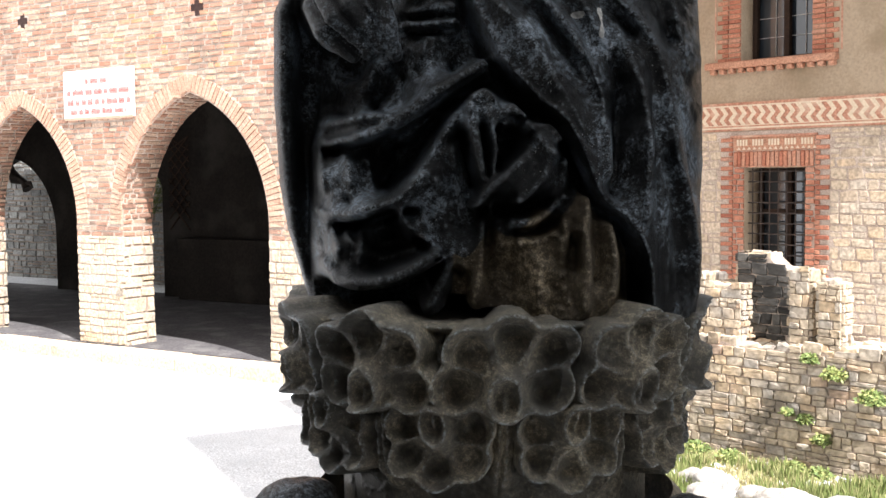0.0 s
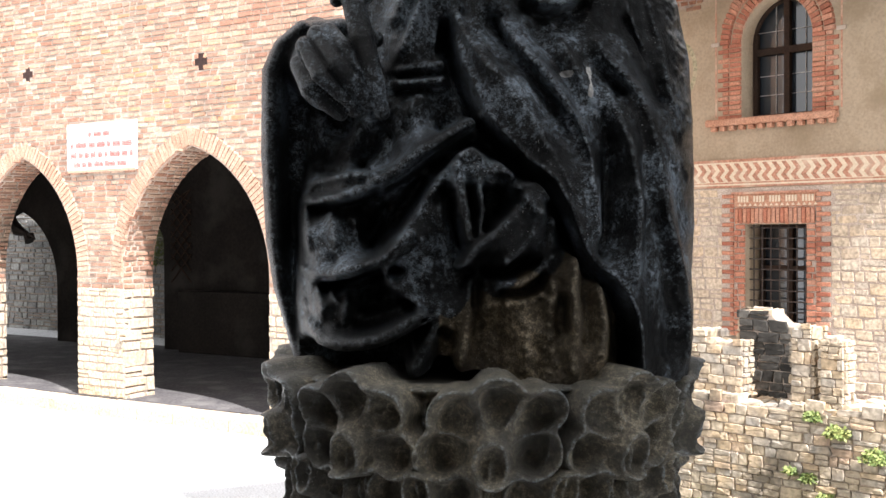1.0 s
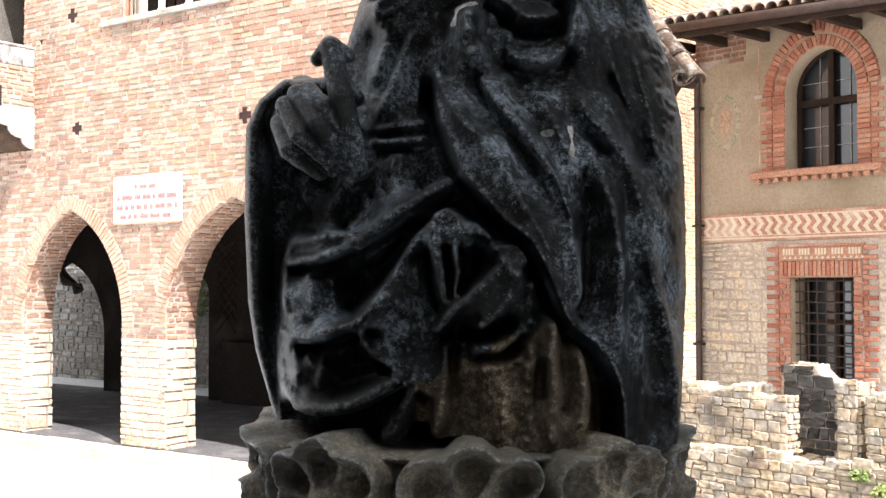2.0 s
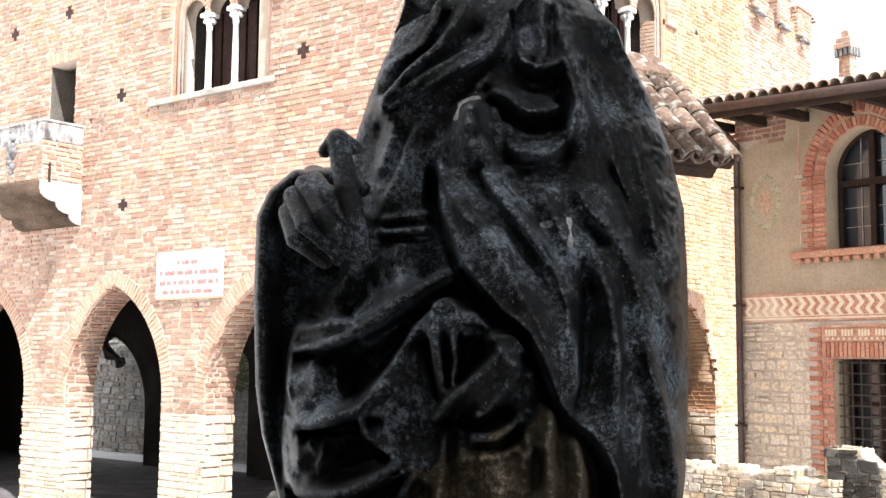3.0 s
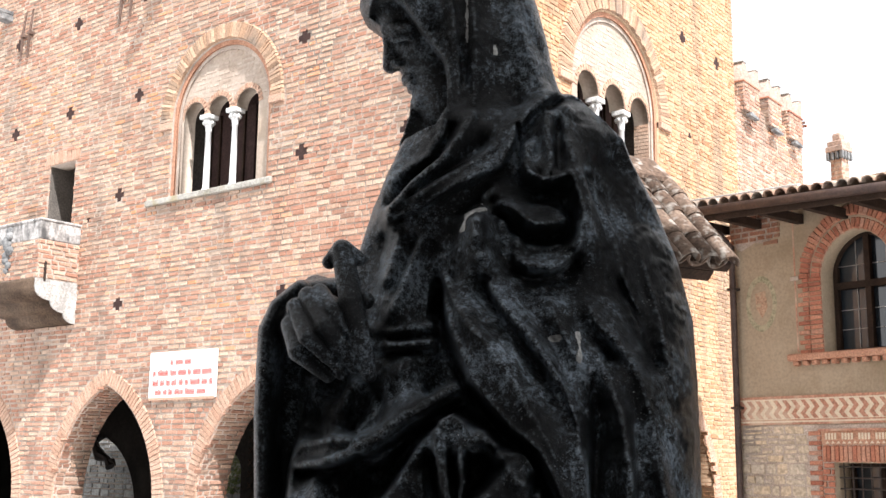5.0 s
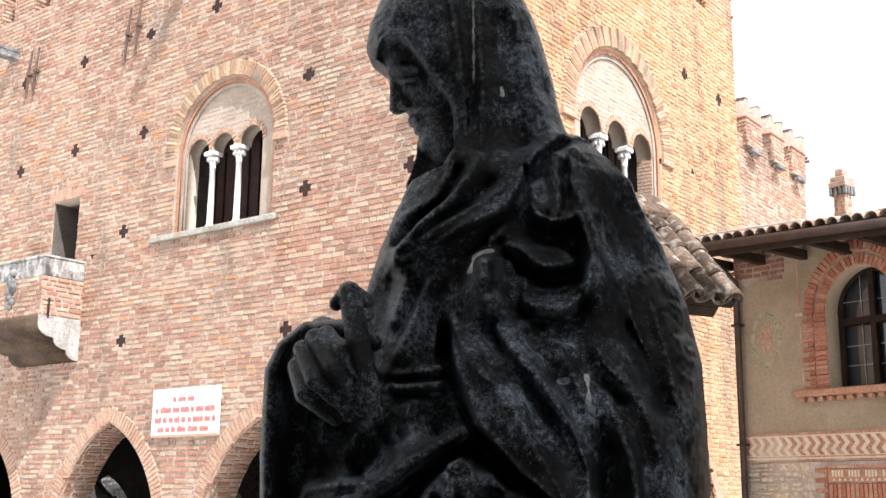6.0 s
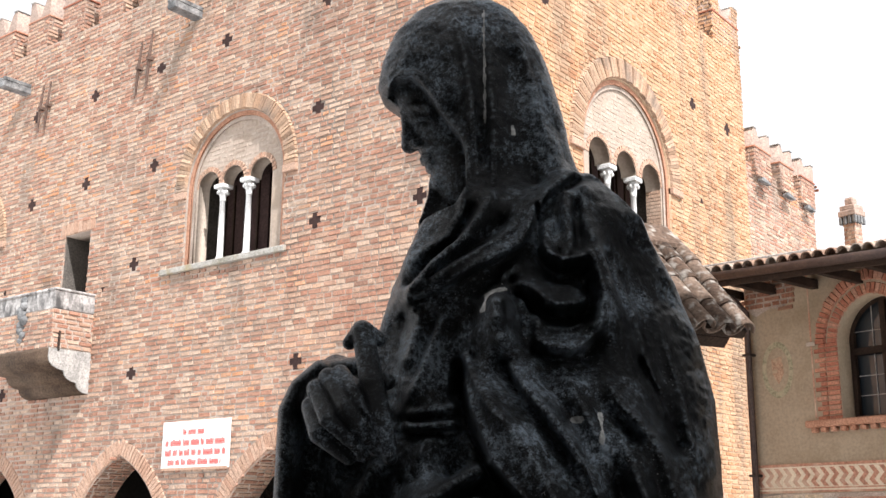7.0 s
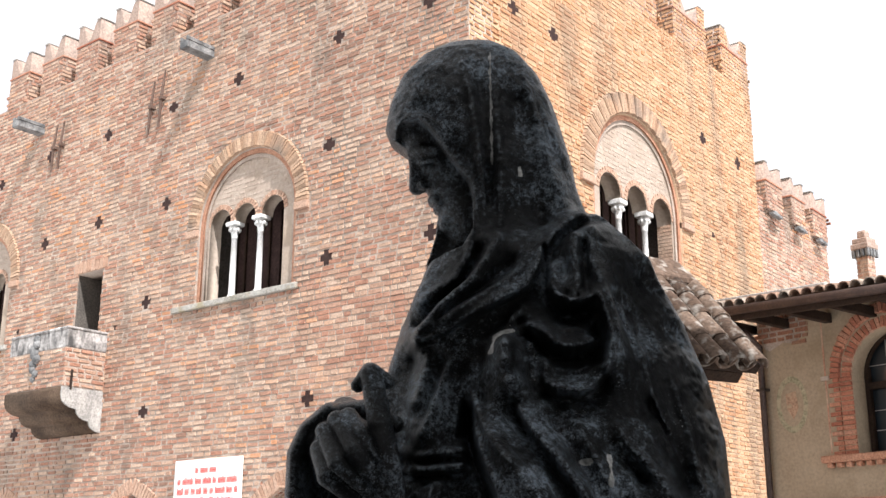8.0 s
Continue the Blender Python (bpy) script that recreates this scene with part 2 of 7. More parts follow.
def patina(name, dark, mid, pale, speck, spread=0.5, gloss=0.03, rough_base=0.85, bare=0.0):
    """Blackened bronze or stone under a crust: dark ground, mottled grey lichen in patches, fine pale specks, runs, and
    worn ridges paled further as highlights.
    """
    m = bpy.data.materials.new(name)
    m.use_nodes = True
    nt = m.node_tree
    nd = nt.nodes
    bsdf = nd["Principled BSDF"]
    bsdf.inputs["Roughness"].default_value = rough_base
    bsdf.inputs["Specular IOR Level"].default_value = gloss
    geo = nd.new("ShaderNodeNewGeometry")

    def cloud(scale, lo, hi, amount, stretch=None, detail=5.0, rough=0.6):
        n = nd.new("ShaderNodeTexNoise")
        n.inputs["Scale"].default_value, n.inputs["Detail"].default_value, n.inputs["Roughness"].default_value = scale, detail, rough
        src = geo.outputs["Position"]
        if stretch:
            mp = nd.new("ShaderNodeMapping")
            mp.inputs["Scale"].default_value = stretch
            nt.links.new(src, mp.inputs["Vector"])
            src = mp.outputs[0]
        nt.links.new(src, n.inputs["Vector"])
        r = nd.new("ShaderNodeMapRange")
        r.inputs["From Min"].default_value, r.inputs["From Max"].default_value, r.inputs["To Max"].default_value = lo, hi, amount
        nt.links.new(n.outputs["Fac"], r.inputs["Value"])
        return r.outputs[0], n.outputs["Fac"]

    def times(a, b, op="MULTIPLY"):
        n = nd.new("ShaderNodeMath")
        n.operation = op
        for i, v in enumerate((a, b)):
            if isinstance(v, (int, float)):
                n.inputs[i].default_value = v
            else:
                nt.links.new(v, n.inputs[i])
        return n.outputs[0]

    def over(fac, a, b):
        n = nd.new("ShaderNodeMix")
        n.data_type = "RGBA"
        nt.links.new(fac, n.inputs["Factor"])
        for socket, v in ((n.inputs["A"], a), (n.inputs["B"], b)):
            if isinstance(v, tuple):
                socket.default_value = (*v, 1)
            else:
                nt.links.new(v, socket)
        return n.outputs["Result"]

    patch, _ = cloud(14.0, 0.42, 0.68, 1.0)
    mottle, mottle_raw = cloud(120.0, 0.46, 0.62, 1.0, None, 7.0, 0.75)
    fine, fine_raw = cloud(420.0, 0.44, 0.66, 1.0, None, 3.0, 0.7)
    speckle, _ = cloud(330.0, 0.66, 0.72, 0.8, None, 2.0, 0.6)
    runs, _ = cloud(60.0, 0.56, 0.75, 0.2, (1, 1, 0.15))
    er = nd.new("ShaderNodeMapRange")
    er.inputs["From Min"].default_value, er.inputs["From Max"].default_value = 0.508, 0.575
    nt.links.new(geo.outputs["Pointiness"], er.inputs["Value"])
    region, _ = cloud(5.0, 0.42, 0.60, 0.8)
    amount = times(times(region, 0.16, "ADD"), times(times(patch, 0.8), 0.2, "ADD"))
    amount = times(amount, times(times(mottle, 0.75), 0.25, "ADD"))
    amount = times(times(amount, times(times(fine, 0.6), 0.4, "ADD")), spread)
    amount = times(amount, -bare, "ADD")
    colour = over(amount, dark, mid)
    colour = over(times(runs, mottle), colour, mid)
    # Painted highlight: ridges take the pale colour over a near-black ground, beyond wear.
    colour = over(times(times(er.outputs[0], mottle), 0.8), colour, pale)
    colour = over(times(speckle, times(patch, 0.10, "ADD")), colour, speck)
    dull = nd.new("ShaderNodeMapRange")
    dull.inputs["To Min"].default_value, dull.inputs["To Max"].default_value = rough_base, min(1.0, rough_base + 0.35)
    nt.links.new(amount, dull.inputs["Value"])
    nt.links.new(dull.outputs[0], bsdf.inputs["Roughness"])
    nt.links.new(colour, bsdf.inputs["Base Color"])
    bump = nd.new("ShaderNodeBump")
    bump.inputs["Strength"].default_value, bump.inputs["Distance"].default_value = 0.9, 0.003
    nt.links.new(times(times(mottle_raw, 0.8), times(fine_raw, 0.8), "ADD"), bump.inputs["Height"])
    nt.links.new(bump.outputs[0], bsdf.inputs["Normal"])
    return m


# Third colour stands in for sky highlights on worn ridges and rims.
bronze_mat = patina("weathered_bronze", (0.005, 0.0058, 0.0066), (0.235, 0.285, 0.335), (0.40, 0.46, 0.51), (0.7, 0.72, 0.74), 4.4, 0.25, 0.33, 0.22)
brown_mat = patina("bare_brown_bronze", (0.03, 0.023, 0.015), (0.48, 0.40, 0.275), (0.5, 0.45, 0.36), (0.6, 0.57, 0.5), 2.4, 0.25, 0.45)
capital_mat = patina("carved_stone_dark", (0.075, 0.074, 0.066), (0.56, 0.495, 0.365), (0.38, 0.46, 0.51), (0.6, 0.59, 0.56), 2.3, 0.4, 0.38, 0.0)
lime_mat = surface("bird_lime", [(0.35, 0.35, 0.34), (0.6, 0.6, 0.58)], "", 60.0, 120, 0.9, 0.2)
grass_mat = surface("grass_blades", [(0.10, 0.14, 0.03), (0.18, 0.22, 0.06), (0.34, 0.30, 0.14)], "island", 0.9, 20, 0.8, 0.0, fade=0.2)
dry_mat = surface("dry_grass_blades", [(0.36, 0.31, 0.16), (0.50, 0.43, 0.24), (0.30, 0.31, 0.12)], "island", 0.9, 20, 0.85, 0.0, fade=0.2)
leaf_mat = surface("leaf", [(0.08, 0.13, 0.03), (0.18, 0.23, 0.06), (0.34, 0.32, 0.11)], "island", 2.0, 20, 0.7, 0.0, fade=0.2)
boulder_mat = surface("boulder_stone", [(0.26, 0.24, 0.21), (0.38, 0.35, 0.31), (0.46, 0.43, 0.385)], "", 1.4, 20, 0.93, 0.7, (0.20, 0.19, 0.17), 2.0, 0.6)
# Albedos set by the light each unseen wall should return to the statue.
bounce_wall_mat = surface("bounce_wall_plaster", [(0.38, 0.37, 0.35), (0.46, 0.45, 0.43)], "", 0.8, 20, 0.95, 0.3)
shade_wall_mat = surface("light_blocker_wall", [(0.06, 0.053, 0.047), (0.11, 0.10, 0.088)], "", 0.8, 20, 0.95, 0.3)
glass_mat = bpy.data.materials.new("window_glass")
glass_mat.use_nodes = True
gb = glass_mat.node_tree.nodes["Principled BSDF"]
gb.inputs["Base Color"].default_value = (0.02, 0.025, 0.03, 1)
gb.inputs["Roughness"].default_value = 0.06
gb.inputs["Specular IOR Level"].default_value = 0.8


# ---- mesh tools ----
def mesh_np(name, verts, faces, mat, smooth=False):
    me = bpy.data.meshes.new(name)
    verts, faces = np.asarray(verts, np.float32), np.asarray(faces, np.int32)
    k = faces.shape[1]
    me.vertices.add(len(verts))
    me.vertices.foreach_set("co", verts.ravel())
    me.loops.add(faces.size)
    me.loops.foreach_set("vertex_index", faces.ravel())
    me.polygons.add(len(faces))
    me.polygons.foreach_set("loop_start", np.arange(len(faces), dtype=np.int32) * k)
    me.update(calc_edges=True)
    me.polygons.foreach_set("use_smooth", np.full(len(faces), smooth))
    me.materials.append(mat)
    return me


def part(name, data, mat, parent=None, label="", smooth=False):
    """Links a bmesh or a mesh as one object, under its thing or part."""
    if isinstance(data, bmesh.types.BMesh):
        me = bpy.data.meshes.new(name)
        data.to_mesh(me)
        data.free()
        me.materials.append(mat)
        for p in me.polygons:
            p.use_smooth = smooth
    else:
        me = data
    ob = new(name, me)
    ob.parent = parent
    if label:
        tagged(ob, label)
    return ob


def thing(name, label, category, group="", kind="", at=None):
    ob = new(name)
    if at is not None:
        ob.matrix_world = at
    return tagged(ob, label, category, group, kind)


def box(bm, x0, x1, y0, y1, z0, z1, m=None, bevel=0.0):
    tmp = bmesh.ops.create_cube(bm, size=1)["verts"]
    s = Matrix.Translation(((x0 + x1) / 2, (y0 + y1) / 2, (z0 + z1) / 2)) @ Matrix.Diagonal((x1 - x0, y1 - y0, z1 - z0, 1))
    bmesh.ops.transform(bm, matrix=s, verts=tmp)
    if bevel:
        edges = list({e for v in tmp for e in v.link_edges})
        tmp = list({v for f in bmesh.ops.bevel(bm, geom=edges, offset=bevel, segments=1, affect="EDGES")["faces"] for v in f.verts} | {v for v in tmp if v.is_valid})
    if m is not None:
        bmesh.ops.transform(bm, matrix=m, verts=tmp)
    return tmp


def box_bm(x0, x1, y0, y1, z0, z1, m=None, bevel=0.0):
    bm = bmesh.new()
    box(bm, x0, x1, y0, y1, z0, z1, m, bevel)
    return bm


def lathe(profile, n=20):
    """A turned shape from (radius, height) pairs."""
    a = np.linspace(0, 2 * np.pi, n, endpoint=False)
    rows = [np.stack([r * np.cos(a), r * np.sin(a), np.full(n, h)], 1) for r, h in profile]
    faces = []
    for i in range(len(profile) - 1):
        for j in range(n):
            k = (j + 1) % n
            faces.append((i * n + j, i * n + k, (i + 1) * n + k, (i + 1) * n + j))
    return np.concatenate(rows), np.array(faces)


def slab(name, outline, holes, thick, m, mat):
    """A flat plate with openings that go through it: its outer face at local z = 0, its back at -thick."""
    cu = bpy.data.curves.new(name, "CURVE")
    cu.dimensions, cu.fill_mode, cu.extrude = "2D", "BOTH", thick / 2
    for ring in (outline, *holes):
        sp = cu.splines.new("POLY")
        sp.points.add(len(ring) - 1)
        for p, (x, y) in zip(sp.points, ring):
            p.co = (x, y, 0, 1)
        sp.use_cyclic_u = True
    tmp = bpy.data.objects.new(name, cu)
    scene.collection.objects.link(tmp)
    me = bpy.data.meshes.new_from_object(tmp.evaluated_get(bpy.context.evaluated_depsgraph_get()))
    bpy.data.objects.remove(tmp)
    me.transform(m @ Matrix.Translation((0, 0, -thick / 2)))
    weld = bmesh.new()
    weld.from_mesh(me)
    bmesh.ops.remove_doubles(weld, verts=weld.verts, dist=1e-5)
    weld.to_mesh(me)
    weld.free()
    me.materials.clear()
    me.materials.append(mat)
    me.name = name
    return me


def frame_matrix(origin, along, out):
    """Local x along a wall, y up, z out of it."""
    a, n = Vector(along), Vector(out)
    return Matrix(((a.x, 0, n.x, origin[0]), (a.y, 0, n.y, origin[1]), (a.z, 1, n.z, origin[2]), (0, 0, 0, 1)))


class Arch:
    """An opening with vertical jambs and a pointed or round head."""

    def __init__(self, c, half, z0, spring, apex):
        self.c, self.half, self.z0, self.spring, self.apex = c, half, z0, spring, apex
        rise = apex - spring
        self.r = (half * half + rise * rise) / (2 * half)

    def width(self, z, grow=0.0):
        if z <= self.spring:
            return self.half
        q = (self.r + grow) ** 2 - (z - self.spring) ** 2
        return math.sqrt(q) - (self.r - self.half) if q > 0 else -1

    def span(self, z, grow=0.0, low=None):
        top = self.spring + math.sqrt(max(0, (self.r + grow) ** 2 - (self.r - self.half) ** 2))
        if z < self.z0 or z > top:
            return None
        w = self.width(z, grow) if z > (self.spring if low is None else low) else self.half
        if low is not None and low < z <= self.spring:
            w = self.half + grow
        return (self.c - w, self.c + w) if w > 0 else None

    def arc(self, n, grow=0.0):
        """Points of the head from the left spring to the right one."""
        out = []
        r, k = self.r + grow, self.r - self.half
        end = math.acos(max(-1, min(1, k / r)))
        for i in range(n + 1):
            t = end * i / n
            out.append((self.c + k - r * math.cos(t), self.spring + r * math.sin(t)))
        return out + [(2 * self.c - x, z) for x, z in reversed(out[:-1])]

    def outline(self, n=12):
        return [(self.c - self.half, self.z0)] + self.arc(n) + [(self.c + self.half, self.z0)]


def rect(x0, x1, z0, z1):
    return [(x0, z0), (x0, z1), (x1, z1), (x1, z0)]


def courses(a0, a1, z0, z1, blocked, rng, length=0.25, high=0.069, joint=0.017, wobble=0.25):
    """Brick rectangles (a0, a1, z0, z1) of a wall in running bond, cut at the openings that blocked(z) gives."""
    out, z, row = [], z0, 0
    while z + high * 0.7 < z1:
        stops = sorted(s for s in blocked(z + high / 2) if s)
        a = a0 - rng.random() * length
        while a < a1:
            size = length * (0.5 if rng.random() < 0.45 else 1) * (1 + wobble * (rng.random() - 0.5))
            pieces = [(max(a, a0), min(a + size, a1))]
            for s0, s1 in stops:
                pieces = [q for p0, p1 in pieces for q in ((p0, min(p1, s0)), (max(p0, s1), p1)) if q[1] - q[0] > 0.035]
            lift, tall = (rng.random() - 0.5) * 0.008, high * (0.92 + 0.14 * rng.random())
            out += [(p0, p1, z + lift, z + lift + tall) for p0, p1 in pieces]
            a += size + joint * (0.9 + 0.8 * rng.random())
        z, row = z + high + joint, row + 1
    return out


def rubble(a0, a1, z0, z1, blocked, rng, size=0.26, high=0.13, joint=0.02):
    """Stone rectangles of uneven courses."""
    out, z = [], z0
    while z < z1 - 0.04:
        h = min(high * (0.65 + 0.8 * rng.random()), z1 - z)
        stops = sorted(s for s in blocked(z + h / 2) if s)
        a = a0 - rng.random() * size
        while a < a1:
            w = size * (0.5 + 1.0 * rng.random())
            pieces = [(max(a, a0), min(a + w, a1))]
            for s0, s1 in stops:
                pieces = [q for p0, p1 in pieces for q in ((p0, min(p1, s0)), (max(p0, s1), p1)) if q[1] - q[0] > 0.05]
            for p0, p1 in pieces:
                if rng.random() < 0.35 and h > high * 0.9:
                    mid = z + h * (0.4 + 0.2 * rng.random())
                    out += [(p0, p1, z, mid - joint / 2), (p0, p1, mid + joint / 2, z + h)]
                else:
                    out.append((p0, p1, z, z + h))
            a += w + joint
        z += h + joint
    return out


def lay(name, rects, m, mat, rng, proud=0.012, rough=0.006, chamfer=0.009, parent=None):
    """Joins wall pieces into one mesh: each a pillow with sloped edges, uneven in depth."""
    r = np.array(rects, np.float64)
    n = len(r)
    d = proud * (0.5 + rng.random(n))
    jit = lambda: (rng.random(n) - 0.5) * 2 * rough
    cx, cz = chamfer * np.ones(n), chamfer * np.ones(n)
    v = np.zeros((n, 8, 3))
    for i, (sx, sz) in enumerate(((0, 0), (1, 0), (1, 1), (0, 1))):
        x, z = r[:, sx], r[:, 2 + sz]
        jx, jz = jit(), jit()
        v[:, i] = np.stack([x + jx, z + jz, np.full(n, -0.02)], 1)
        v[:, 4 + i] = np.stack([x + jx + (cx if sx == 0 else -cx), z + jz + (cz if sz == 0 else -cz), d + jit() * 0.8], 1)
    f = np.array([(4, 5, 6, 7), (0, 1, 5, 4), (1, 2, 6, 5), (2, 3, 7, 6), (3, 0, 4, 7)])
    faces = (f[None] + 8 * np.arange(n)[:, None, None]).reshape(-1, 4)
    mm = np.array(m)
    pts = v.reshape(-1, 3) @ mm[:3, :3].T + mm[:3, 3]
    ob = part(name, mesh_np(name, pts, faces, mat), mat, parent)
    ob["kind"] = "stuff"
    return ob


def single_mesh(name, mat, rng, rough=0.06):
    """A unit piece, one by one across its face, for pieces that are objects of their own."""
    c = 0.06
    v = [(0, 0, -0.02), (1, 0, -0.02), (1, 1, -0.02), (0, 1, -0.02), (c * 0.5, c * 1.5, 1), (1 - c * 0.5, c * 1.5, 1), (1 - c * 0.5, 1 - c * 1.5, 1), (c * 0.5, 1 - c * 1.5, 1)]
    v = [(x + (rng.random() - 0.5) * rough * 0.4, y + (rng.random() - 0.5) * rough, z * (1 + (rng.random() - 0.5) * 0.5)) for x, y, z in v]
    return mesh_np(name, v, [(4, 5, 6, 7), (0, 1, 5, 4), (1, 2, 6, 5), (2, 3, 7, 6), (3, 0, 4, 7)], mat)


def stone_mesh(name, mat, rng):
    """A broken, flat-faced unit stone with uneven corners."""
    n = 12
    v, f = [], []
    skew = [(rng.random() - 0.5) * 0.26 for _ in range(4)]
    for ringk, (inset, z) in enumerate(((0.0, -0.3), (0.0, 0.72), (0.085, 1.0))):
        for i in range(n):
            t = 2 * math.pi * (i + 0.5) / n
            c, q = math.cos(t), math.sin(t)
            rr = 0.5 / max(abs(c), abs(q)) ** 0.86 * (1 - inset) * (0.91 + 0.13 * rng.random())
            v.append((0.5 + c * rr + skew[0] * q * rr, 0.5 + q * rr + skew[1] * c * rr, z * (0.85 + 0.3 * rng.random())))
    v.append((0.5 + skew[2], 0.5 + skew[3], 0.95 + 0.15 * rng.random()))
    for ringk in range(2):
        for i in range(n):
            a, b = ringk * n + i, ringk * n + (i + 1) % n
            f += [(a, b, b + n), (a, b + n, a + n)]
    f += [(2 * n + i, 2 * n + (i + 1) % n, 3 * n) for i in range(n)]
    return mesh_np(name, v, f, mat, False)


def pieces(name, rects, m, meshes, rng, parent, proud=0.012):
    """Wall pieces as objects of their own that share a few meshes."""
    for a0, a1, z0, z1 in rects:
        ob = new(name, meshes[int(rng.random() * len(meshes))])
        ob.parent = parent
        tilt = Matrix.Rotation((rng.random() - 0.5) * 0.1, 4, "Z") if name == "stone" else Matrix.Identity(4)
        ob.matrix_world = m @ Matrix.Translation(((a0 + a1) / 2, (z0 + z1) / 2, 0)) @ tilt @ Matrix.Diagonal((a1 - a0, z1 - z0, proud * (0.5 + rng.random()), 1)) @ Matrix.Translation((-0.5, -0.5, 0))


def ring(name, arch, m, width, depth, parent, step=0.07, back=-0.05, gap=0.011, meshes=[]):
    """Radial bricks round the head of an arch, each an object of its own."""
    pts = arch.arc(60, width / 2)
    seg = [math.dist(p, q) for p, q in zip(pts, pts[1:])]
    total = sum(seg)
    n = int(total / step)
    for i in range(n):
        s, k = (i + 0.5) * total / n, 0
        while k < len(seg) - 1 and s > seg[k]:
            s -= seg[k]
            k += 1
        (x0, z0), (x1, z1) = pts[k], pts[k + 1]
        t = s / seg[k]
        x, z, ang = x0 + (x1 - x0) * t, z0 + (z1 - z0) * t, math.atan2(z1 - z0, x1 - x0)
        ob = new(name, meshes[i % len(meshes)])
        ob.parent = parent
        ob.matrix_world = m @ Matrix.Translation((x, z, back)) @ Matrix.Rotation(ang, 4, "Z") @ Matrix.Diagonal((total / n - gap, width, depth - back, 1)) @ Matrix.Translation((-0.5, -0.5, 0))


def tube(bm, pts, r, n=8, cap=True):
    """A round bar along points; r: one radius or one a point."""
    pts = [Vector(p) for p in pts]
    rs = [r] * len(pts) if isinstance(r, (int, float)) else r
    rows = []
    for i, p in enumerate(pts):
        d = (pts[min(i + 1, len(pts) - 1)] - pts[max(i - 1, 0)]).normalized()
        s = d.orthogonal().normalized() if i == 0 else (side - d * side.dot(d)).normalized()
        side = s
        t = d.cross(s)
        rows.append([bm.verts.new(p + (s * math.cos(2 * math.pi * k / n) + t * math.sin(2 * math.pi * k / n)) * rs[i]) for k in range(n)])
    for a, b in zip(rows, rows[1:]):
        for k in range(n):
            bm.faces.new((a[k], a[(k + 1) % n], b[(k + 1) % n], b[k]))
    if cap:
        bm.faces.new(rows[0][::-1])
        bm.faces.new(rows[-1])


rng = np.random.default_rng(7)
# wall frames: local x along the wall, y up, z out
LEFT = frame_matrix((0, 12, 0), (1, 0, 0), (0, -1, 0))
SIDE = frame_matrix((-9.006, 0, 0), (0, 1, 0), (1, 0, 0))
TURN = radians(13.467)
HOUSE = frame_matrix((14.4375 * math.sin(TURN), 14.4375 * math.cos(TURN), 0), (math.cos(TURN), -math.sin(TURN), 0), (-math.sin(TURN), -math.cos(TURN), 0))
brick_meshes = [single_mesh("brick", brick_single_mat, rng) for _ in range(5)]
ochre_meshes = [single_mesh("brick", ochre_single_mat, rng) for _ in range(5)]
stone_meshes = [stone_mesh("stone", stone_single_mat, rng) for _ in range(8)]
ruin_meshes = [stone_mesh("stone", ruin_mat, rng) for _ in range(8)]
red_meshes = [single_mesh("brick", red_brick_mat, rng, 0.08) for _ in range(4)]
hood_meshes = [single_mesh("voussoir", hood_mat, rng, 0.04) for _ in range(4)]
voussoir_meshes = [single_mesh("voussoir", voussoir_mat, rng, 0.05) for _ in range(4)]

# ---- ground ----
def ground_z(x, y):
    """The square lies level; the garden under the old house lies lower."""
    s = x * math.cos(TURN) - y * math.sin(TURN)
    t = min(1.0, max(0.0, (s + 9.2) / 1.6)) * min(1.0, max(0.0, (y - 6.5) / 2.5))
    t = t * t * (3 - 2 * t)
    return -0.27 - 0.36 * t


xs = [-900, -300, -90, -45] + [-32 + 0.8 * i for i in range(54)] + [14, 30, 90, 300, 900]
ys = [-900, -300, -90, -30, -12] + [-6 + 0.8 * i for i in range(44)] + [34, 60, 120, 300, 900]
gv = [(x, y, ground_z(x, y) + 0.01 * noise.noise((x, y, 0))) for y in ys for x in xs]
gf = [(j * len(xs) + i, j * len(xs) + i + 1, (j + 1) * len(xs) + i + 1, (j + 1) * len(xs) + i) for j in range(len(ys) - 1) for i in range(len(xs) - 1)]
tagged(part("ground", mesh_np("ground", gv, gf, gravel_mat, True), gravel_mat), "sunlit pale gravel of an open castle square", "ground", kind="structure")

# ---- castle ----
castle = thing("castle_building", "brick castle with pointed arcade, triple windows and swallowtail merlons", "castle")
arcade = [Arch(-12.285, 1.515, -0.45, 1.85, 3.82), Arch(-16.23, 1.35, -0.45, 1.85, 3.78), Arch(-20.23, 1.35, -0.45, 1.85, 3.78), Arch(-24.2, 1.35, -0.45, 1.85, 3.78)]
side_arches = [Arch(18.93, 1.5, -0.45, 1.75, 3.75), Arch(14.6, 1.5, -0.45, 1.75, 3.75)]
WIN_L = [Arch(-13.7, 1.2, 6.9, 8.23, 9.43), Arch(-22.05, 1.2, 6.9, 8.23, 9.43)]
WIN_S = [Arch(16.9, 1.55, 7.1, 8.82, 10.37)]
SLOT = (-18.45, -17.64, 6.7, 7.98)
HOLES_L = [(x, z) for x, z in ((-11.66, 10.88), (-11.8, 9.05), (-11.78, 7.2), (-12.08, 5.05), (-9.7, 7.22), (-14.08, 10.83), (-15.87, 8.9), (-15.87, 10.77), (-16.25, 7.14),
           (-16.1, 5.18), (-17.93, 8.94), (-17.87, 10.71), (-19.73, 8.83), (-19.86, 10.72), (-21.65, 10.5), (-20.12, 5.06), (-9.8, 9.1), (-9.75, 10.9), (-22.2, 5.0))]
